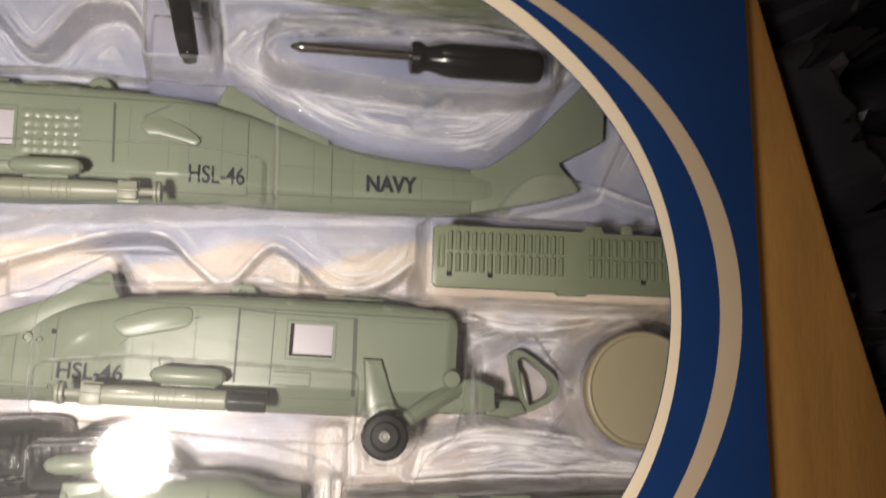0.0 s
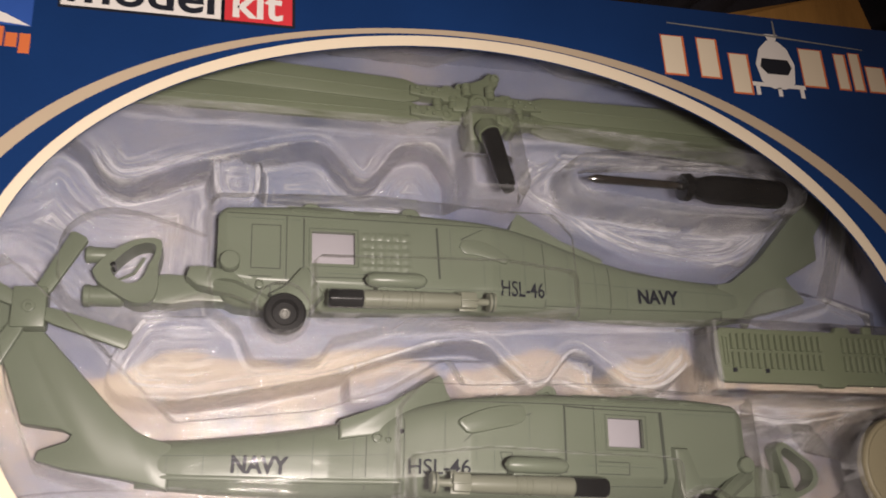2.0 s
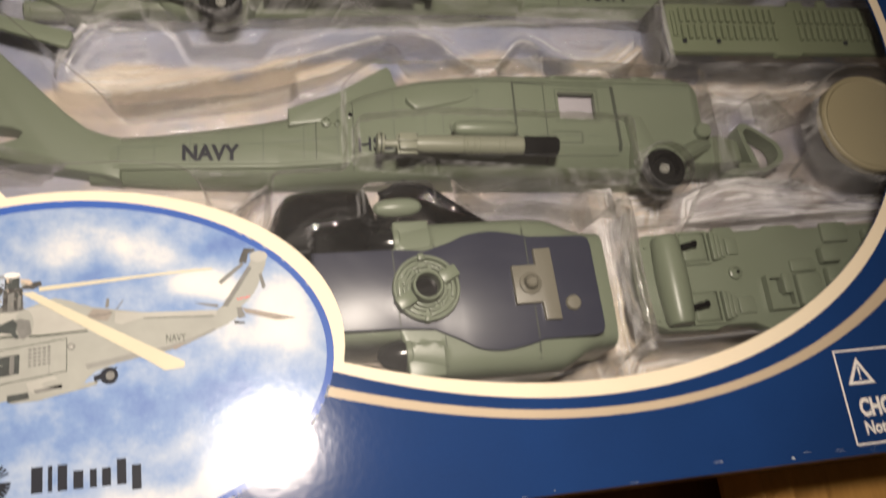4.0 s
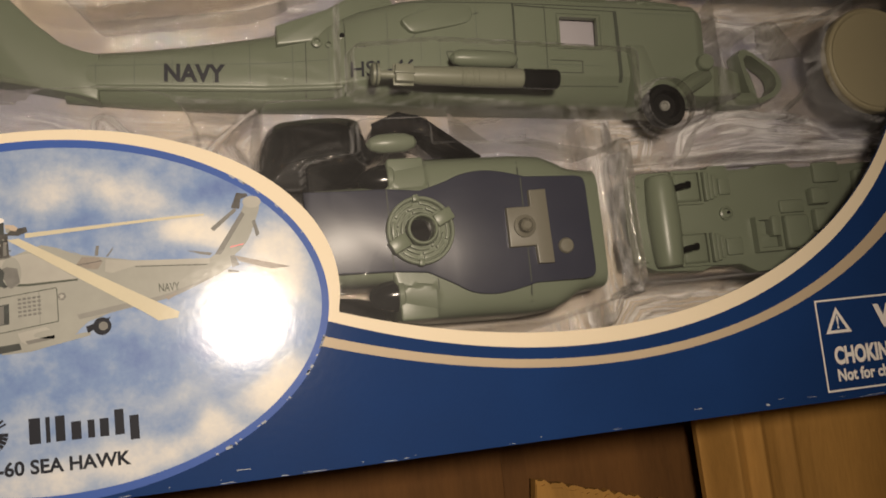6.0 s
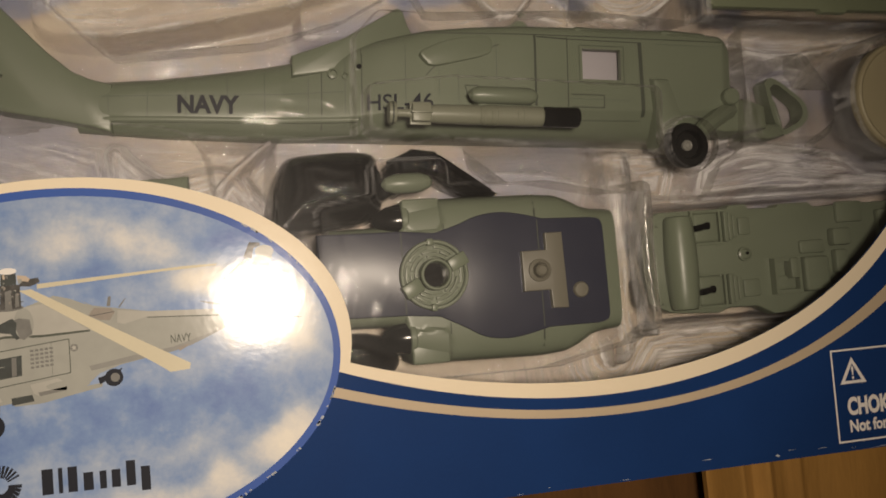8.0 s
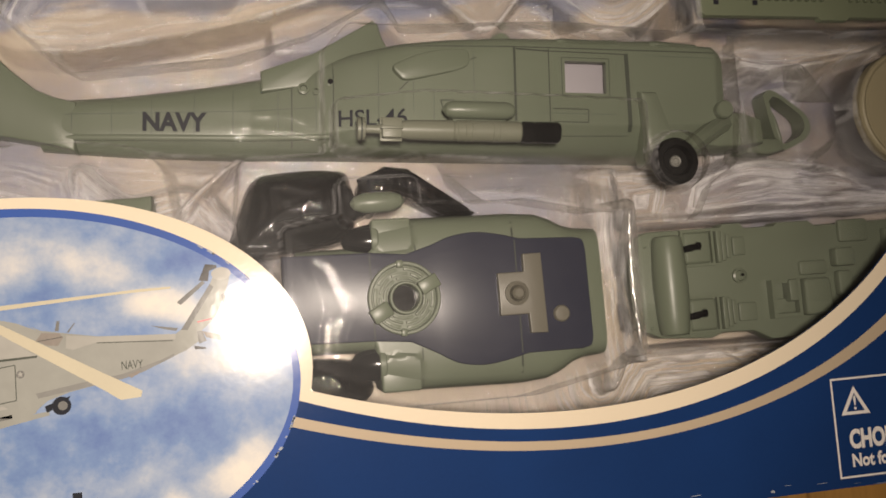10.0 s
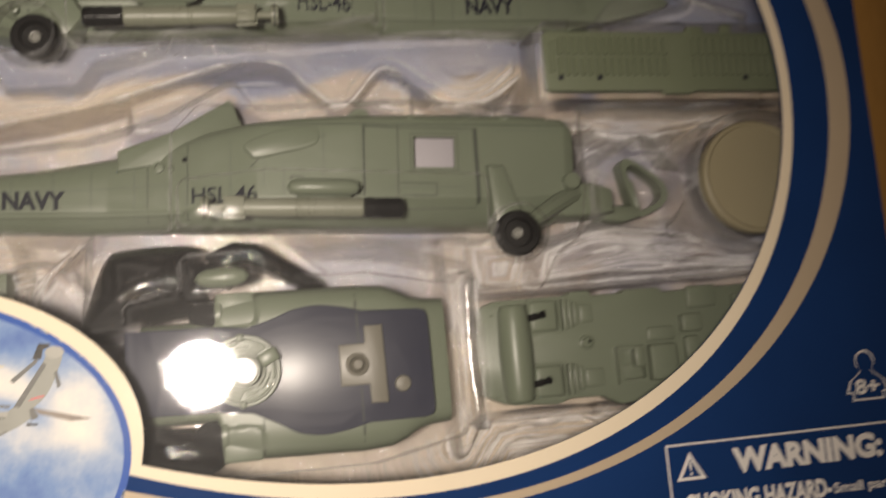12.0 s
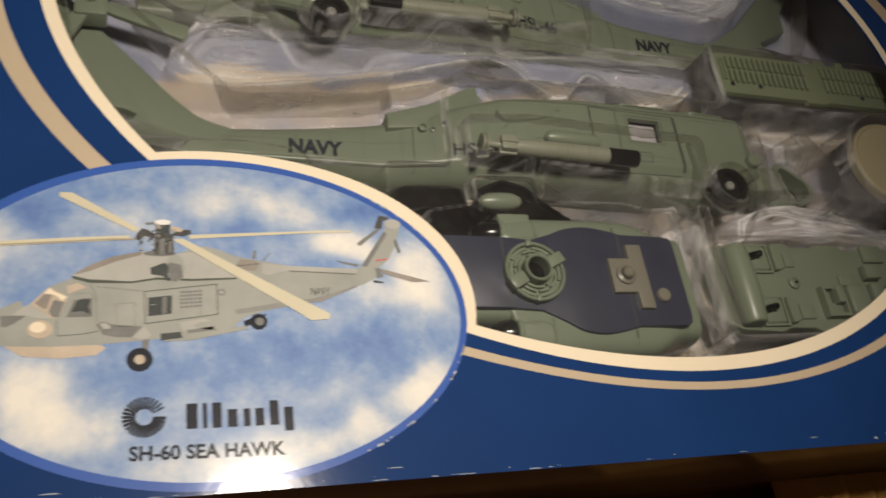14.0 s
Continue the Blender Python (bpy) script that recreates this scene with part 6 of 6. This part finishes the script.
# ---- the blister over all the parts ----
STEP = 0.62
xs, ys = np.arange(-126, 224, STEP), np.arange(-28, 243, STEP)
GX, GY = np.meshgrid(xs, ys, indexing="ij")


def far_from(points, closed=True):
    """Signed distance to an outline, negative inside."""
    p = np.array(points, float)
    best, inside = np.full(GX.shape, 1e9), np.zeros(GX.shape, bool)
    for (ax, ay), (bx, by) in zip(p, np.roll(p, -1, 0)) if closed else zip(p, p[1:]):
        t = np.clip(((GX - ax) * (bx - ax) + (GY - ay) * (by - ay)) / max((bx - ax) ** 2 + (by - ay) ** 2, 1e-9), 0, 1)
        best = np.minimum(best, np.hypot(GX - ax - t * (bx - ax), GY - ay - t * (by - ay)))
        if closed and ay != by:
            cross = ((ay > GY) != (by > GY)) & (GX < (bx - ax) * (GY - ay) / (by - ay) + ax)
            inside ^= cross
    return np.where(inside, -best, best)


def dome(sd, height, wall=5.0, grow=2.2):
    k = np.clip((grow + wall - sd) / wall, 0, 1)
    return height * k * k * (3 - 2 * k)


def crown(sd, rise, reach):
    """The slight bulge of a drawn top away from its rim."""
    return rise * (1 - np.exp(np.minimum(sd, 0) / reach))


def turned(points, x, y, deg, side=1):
    c, s = math.cos(radians(deg)), math.sin(radians(deg))
    return [(x + side * u * c - v * s, y + side * u * s + v * c) for u, v in points]


HALF = [(0, 2), (0, 35), (54, 37), (103, 34), (108, 42), (126, 31), (150, 23), (195, 17), (239, 57), (250, 66), (240, 30), (230, 9), (200, 1), (125, -1)]
FORE_HALF = [(2, -2), (0, 12), (1, 34), (54, 36), (103, 33), (116, 33), (122, 26), (122, -1), (60, -4), (36, -10), (31, -17), (14, -17), (10, -8)]
LOW_HALF = [(34, -4), (34, 11), (96, 12), (119, 9), (119, 0), (60, -4)]
wob = np.array([[noise.noise((x * 0.035, y * 0.035, 5.0)) + 0.4 * noise.noise((x * 0.11, y * 0.11, 8.0)) for y in ys] for x in xs])


def creases(distance, seed, fine, along=0.022):
    """Ridged wrinkles that run along with the nearest drawn edge."""
    return np.array([[(1 - abs(noise.noise((distance[i, j] * fine + 1.2 * wob[i, j], x * along, y * along + seed)))) ** 3 for j, y in enumerate(ys)] for i, x in enumerate(xs)])


def moulded(name, heights, marks, drawn, material, label, category):
    me = bpy.data.meshes.new(name)
    nx, ny = GX.shape
    verts = np.stack([GX, GY, CARD + heights], -1).reshape(-1, 3) * MM
    idx = np.arange(nx * ny).reshape(nx, ny)
    faces = np.stack([idx[:-1, :-1], idx[1:, :-1], idx[1:, 1:], idx[:-1, 1:]], -1).reshape(-1, 4)
    me.from_pydata(verts.tolist(), [], faces.tolist())
    me.materials.append(material)
    # strength of the painted reflection streaks, then the coordinate they run along
    me.attributes.new("streaks", "FLOAT", "POINT").data.foreach_set("value", np.clip(marks, 0, 1).reshape(-1).astype(np.float32))
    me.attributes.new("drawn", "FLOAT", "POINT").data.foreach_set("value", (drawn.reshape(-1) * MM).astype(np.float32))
    me.polygons.foreach_set("use_smooth", np.ones(len(me.polygons), bool))
    ob = new(name, me)
    ob.matrix_world = pose(0, 0, FACE)
    ob.visible_shadow = False
    return tagged(ob, label, category)


def ease(v):
    k = np.clip(v, 0, 1)
    return k * k * (3 - 2 * k)


# the tray under the parts: decks with wavy edges and plateaus that carry the raised parts
TOP_WAVE = smooth_wave([(-118, 178), (-104, 190), (-93, 186), (-80, 173), (-55, 181), (-26, 190), (-12, 191), (2, 178), (15, 192), (28, 194), (36, 184), (42, 174), (55, 174), (66, 186)])
MID_WAVE = smooth_wave([(-70, 125), (-78, 112), (-77, 103), (-60, 100), (-43, 102), (-14, 107), (13, 115), (27, 119), (43, 119), (53, 110), (63, 104), (76, 116), (87, 110), (97, 103), (110, 104), (122, 112)])
LOW_WAVE = smooth_wave([(-2, 100), (12, 101), (22, 106), (30, 109), (38, 103), (46, 100), (60, 104), (72, 106), (84, 102)])
FOOT = smooth_wave([(-60, 66), (-48, 56), (-30, 58), (-22, 50), (-14, 40)])
DRIVER_DECK = smooth_wave([(60, 180), (64, 172), (76, 166), (88, 158), (104, 151), (118, 149), (140, 150), (156, 157), (166, 170), (170, 184), (150, 191), (110, 193), (80, 192)])
DRIVER_BED = smooth_wave([(76, 176), (78, 180), (90, 182), (116, 184), (150, 185), (162, 182), (165, 175), (162, 168), (140, 166), (116, 167), (90, 170), (78, 172), (76, 176)])
T, near, wave = np.zeros(GX.shape), np.full(GX.shape, 99.0), np.full(GX.shape, 99.0)
for height, wall, line, rest in (
    (13, 2.4, TOP_WAVE, [(90, 197), (150, 199), (224, 196), (224, 246), (-118, 246)]), (12, 2.6, MID_WAVE, [(122, 124), (60, 128), (-30, 126)]),
    (6, 3.0, LOW_WAVE, [(84, 112), (-2, 112)]), (5, 5, FOOT, [(-60, 30)]), (14, 6, DRIVER_DECK, []), (25.2, 7, DRIVER_BED, []),
    (12, 4, smooth_wave([(124, 52), (150, 58), (206, 48)]), [(206, 44), (150, 46), (122, 44)]), (9, 4, smooth_wave([(132, 97), (146, 92), (168, 90), (206, 96)]), [(206, 100), (150, 98)]),
    (10, 3, [(99, 58), (98, 2), (92, -8)], [(92, 58)]), (10, 4, smooth_wave([(206, 132), (168, 142), (150, 128)]), [(206, 126)]),
    (10, 3.4, smooth_wave([(-49, 182), (-49, 174), (-46, 169), (-42, 168), (-37, 169), (-35, 174), (-35, 182)]), []),
    (7, 1.6, smooth_wave([(-16, 67), (-22, 62), (-29, 56), (-33, 50), (-34, 44)]), [(-33, 44), (-31.6, 50), (-27.6, 56.4), (-21, 62.6), (-15.4, 67.4)]),
    (22, 1.8, [(98, 44), (98.6, 20), (97.6, 0)], [(96.8, 0), (97.6, 20), (97, 44)]),
    (25.4, 4, [], [(125, 101), (125, 122), (216, 118), (216, 98)]), (28.2, 2.6, [], spot(191.3, 70.3, 17, 40)),
    (17.4, 5.5, [], [(101, 5), (101, 37), (198, 38), (198, 4)]), (23.5, 6, [], [(40, 170), (40, 186), (55, 186), (57, 170)]),
):
    away = far_from(line + rest)
    raised = dome(away, height, wall, 0.6)
    near = np.where(raised > 0.02, np.minimum(near, np.abs(away)), np.minimum(near, np.abs(away) + 2))
    if line:
        edge = far_from(line, False)
        wave = np.minimum(wave, edge)
        raised += 1.0 * np.exp(-(edge / 0.85) ** 2) * (raised > 0.02)
    T = np.maximum(T, raised)
loose = ease((GX - 60) / 50) * ease((128 - GY) / 30) + 0.6 * ease((GX - 50) / 30) * ease((GY - 142) / 12) * ease((200 - GY) / 10)
loose += 0.55 * ease((GX + 122) / 20) * ease((4 - GX) / 12) * ease((GY - 20) / 12) * ease((74 - GY) / 8)
loose += 0.30 * ease((4 - GY) / 10) + 0.45 * ease((GX + 118) / 14) * ease((40 - GX) / 25) * ease((GY - 158) / 8) * ease((190 - GY) / 8)
loose += 0.35 * ease((GX + 122) / 8) * ease((-46 - GX) / 8) * ease((GY - 96) / 12) * ease((172 - GY) / 10)
under_parts = np.minimum(far_from(turned(HALF, -48, 130.1, -0.5)), far_from(turned(HALF, 133.2, 60.1, -3.4, -1)))
clear_of = np.clip(under_parts / 4, 0, 1)
for outline in ([(-14, 40), (-12, 62), (32, 63), (52, 47), (30, 40)], [(-2, 2), (-2, 42), (20, 46), (64, 46), (88, 41), (88, 1), (64, -4), (20, -4)], [(101, 5), (101, 37), (198, 38), (198, 4)], [(78, 169), (163, 168), (163, 181), (78, 180)], [(125, 100), (216, 97), (216, 120), (125, 122)], spot(191.3, 70.3, 18.4, 40), turned(NOSE_LOOP, 133.2, 60.1, -3.4), [(-126, 202), (224, 196), (224, 246), (-126, 246)], [(36, 168), (58, 168), (58, 200), (36, 200)]):
    clear_of = np.minimum(clear_of, np.clip(far_from(outline) / 6, 0, 1))
wide, fine = creases(np.minimum(near, under_parts), 3.0, 0.16), creases(near, 7.0, 0.45, 0.05)
ripples = (0.5 + 0.5 * np.cos(2 * math.pi * (wave + 1.6 * wob) / 3.9)) ** 2 * np.exp(-wave / 4.5)
T = np.maximum(0.35, T + clear_of * (0.28 * ripples + 0.6 + 0.7 * wob + (0.45 + 3.0 * loose) * wide + (0.22 + 0.5 * loose) * fine))
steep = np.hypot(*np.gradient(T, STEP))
# highlights painted as white haze on crests, wrinkles and steep walls
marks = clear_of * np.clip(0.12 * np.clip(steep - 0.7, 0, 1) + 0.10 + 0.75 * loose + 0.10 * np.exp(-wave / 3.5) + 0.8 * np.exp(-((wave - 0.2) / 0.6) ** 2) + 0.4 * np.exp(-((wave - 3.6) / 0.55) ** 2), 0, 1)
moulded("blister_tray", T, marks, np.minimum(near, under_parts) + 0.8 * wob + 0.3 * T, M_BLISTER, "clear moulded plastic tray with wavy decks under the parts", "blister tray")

H, near = np.zeros(GX.shape), np.full(GX.shape, 99.0)
for height, wall, outline in (
    (19, 3.6, turned(HALF, -48, 130.1, -0.5)), (21.5, 3.6, turned(HALF, 133.2, 60.1, -3.4, -1)), (23.4, 3.6, turned(FORE_HALF, -48, 130.1, -0.5)), (26.4, 3.6, turned(FORE_HALF, 133.2, 60.1, -3.4, -1)),
    (31.5, 4.4, turned(LOW_HALF, -48, 130.1, -0.5)), (35, 4.4, turned(LOW_HALF, 133.2, 60.1, -3.4, -1)),
    (33, 4, spot(-27.4, 125, 6, 20)), (34, 4, spot(112, 57.6, 6, 20)),
    (20, 6, smooth_wave([(-93, 140), (-92, 152), (-82, 158), (-66, 155), (-50, 148), (-48, 138), (-70, 131), (-88, 132), (-93, 140)])), (26, 6, [(143, 62), (143, 76), (158, 84), (168, 70), (164, 62)]),
    (32, 3.6, [(-2, 2), (-2, 42), (20, 46), (64, 46), (88, 41), (88, 1), (64, -4), (20, -4)]), (33, 4, [(14, 46), (14, 54), (31, 54), (31, 46)]),
    (27, 3.4, [(-14, 40), (-12, 62), (32, 63), (52, 47), (30, 40)]),
    (27, 3.6, [(101, 4), (101, 37), (198, 38), (198, 4)]),
    (28, 2.8, [(128, 100), (128, 123), (216, 120), (216, 97)]),
    (34.6, 2.8, spot(191.3, 70.3, 19.4, 40)),
    (37, 4.5, DRIVER_BED),
    (36.4, 2.6, smooth_wave([(92.6, 44), (92.0, 34), (91.7, 24), (91.6, 14), (92.2, 4)]) + [(92.4, 4), (92.0, 24), (92.8, 44)]),
    (34, 4, [(40, 172), (40, 198), (53, 198), (56, 172)]),
    (24, 3.0, smooth_wave([(-112, 40), (-108, 62), (-100, 68), (-70, 69), (-48, 68), (-39, 64), (-36, 54), (-36, 30), (-70, 20), (-112, 40)])),
    (25, 4, [(-80, 202), (-80, 226), (30, 222), (60, 234), (80, 222), (170, 214), (170, 196), (76, 202), (36, 200)]),
):
    away = far_from(outline)
    H = np.maximum(H, dome(away, height, wall) + crown(away, 1.2, 9))
    near = np.minimum(near, np.abs(away))
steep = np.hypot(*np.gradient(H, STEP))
ripple = creases(near, 11.0, 0.22)
pocket = ease((-34 - GX) / 8) * ease((GX + 112) / 8) * ease((70 - GY) / 4)  # the wrinkled pocket above the photograph
flutes = np.cos(GX * 1.3 + 2 * wob) ** 2 * ease((GX - 4) / 8) * ease((64 - GX) / 10) * ease((GY - 49) / 4) * ease((61 - GY) / 4)  # ribbed wall between two domes
H = np.minimum(np.maximum(H + 0.3 * wob + (0.30 + 0.5 * pocket) * ripple * ease(near / 4 - 0.3) + 0.25 * flutes, T + 1.2) + 0.6, 41.3)
# the cover's steep walls are whitened too, as if they caught light
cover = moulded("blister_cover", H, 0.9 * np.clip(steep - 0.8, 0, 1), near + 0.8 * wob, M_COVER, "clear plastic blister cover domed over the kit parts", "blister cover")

# glossy tube added along the crest between the two domes for its glint
crest = [(92.6 - 0.9 * math.sin(i / 18 * math.pi) + 0.12 * math.sin(i * 2.1), 42.6 - 2.05 * i, CARD + 37.2 + 0.08 * math.sin(i * 1.7)) for i in range(19)]
part("glint_tube", tube(crest, 0.55, 12), M_GLINT, cover, "glossy tube added along the clear plastic crest for a glint")

# ---- worn flecks and scratches along the box's edges ----
random.seed(4)
for i in range(9):
    x, y = random.uniform(-60, 215), BOTTOM + random.uniform(0.3, 1.2)
    if i == 0:
        x, y = 124.5, -38.3
    r = random.uniform(0.12, 0.3) if i else 0.7
    part("worn_fleck", flat([(x + r * random.uniform(0.6, 1.3) * math.cos(a), y + r * random.uniform(0.3, 0.8) * math.sin(a)) for a in (2 * math.pi * k / 7 for k in range(7))], 0.05), M_WORN, kit_box, smooth=False)
for i in range(26):
    x, n = random.uniform(-110, 200) if i < 18 else random.uniform(-110, 20), random.uniform(0.8, 5)
    y = BOTTOM + random.uniform(0.1, 0.5) + (random.uniform(0, 3) if i % 4 == 0 else 0)
    part("worn_edge", flat([(x, y), (x + n, y + random.uniform(-0.1, 0.1)), (x + n * 0.8, y + random.uniform(0.08, 0.22)), (x + n * 0.2, y + random.uniform(0.08, 0.22))], 0.05), M_WORN, kit_box, smooth=False)
for i in range(30):
    a = radians(random.uniform(-58, -12) if i < 22 else random.uniform(18, 50))
    b, w = a + radians(random.uniform(0.3, 1.6)), random.uniform(0.1, 0.35)
    ring = [tuple(p + (q - p) * f for p, q in zip(oval(PHOTO, s), oval(OVAL, s))) for s, f in ((a, 0.72), (b, 0.8), (b, 0.8 + w), (a, 0.72 + w))]
    part("rim_scratch", flat([(x, max(y, BOTTOM + 0.2)) for x, y in ring], 0.2), M_WORN, kit_box, smooth=False)

# ---- torn flap in the carton's opening below the box ----
flap = thing("torn_flap", "torn strip of brown corrugated cardboard with a ragged edge", "cardboard", 0, 0, -DEEP - 27.8)
edge = [(74 + 1.1 * i, -61 - 0.30 * 1.1 * i + 1.5 * noise.noise((i * 0.5, 2, 0)) + 0.9 * noise.noise((i * 1.3, 5, 0))) for i in range(46)]
part("flap_sheet", prism(edge + [(122, -150), (64, -150)], 0, 5.2, 0.0), M_CARTON, flap)
part("flap_liner", prism([(x, y - 1.6 + 1.2 * noise.noise((x * 0.7, 9, 0))) for x, y in edge] + [(122, -150), (64, -150)], 5.25, 6.0, 0.0), M_CARTON, flap)
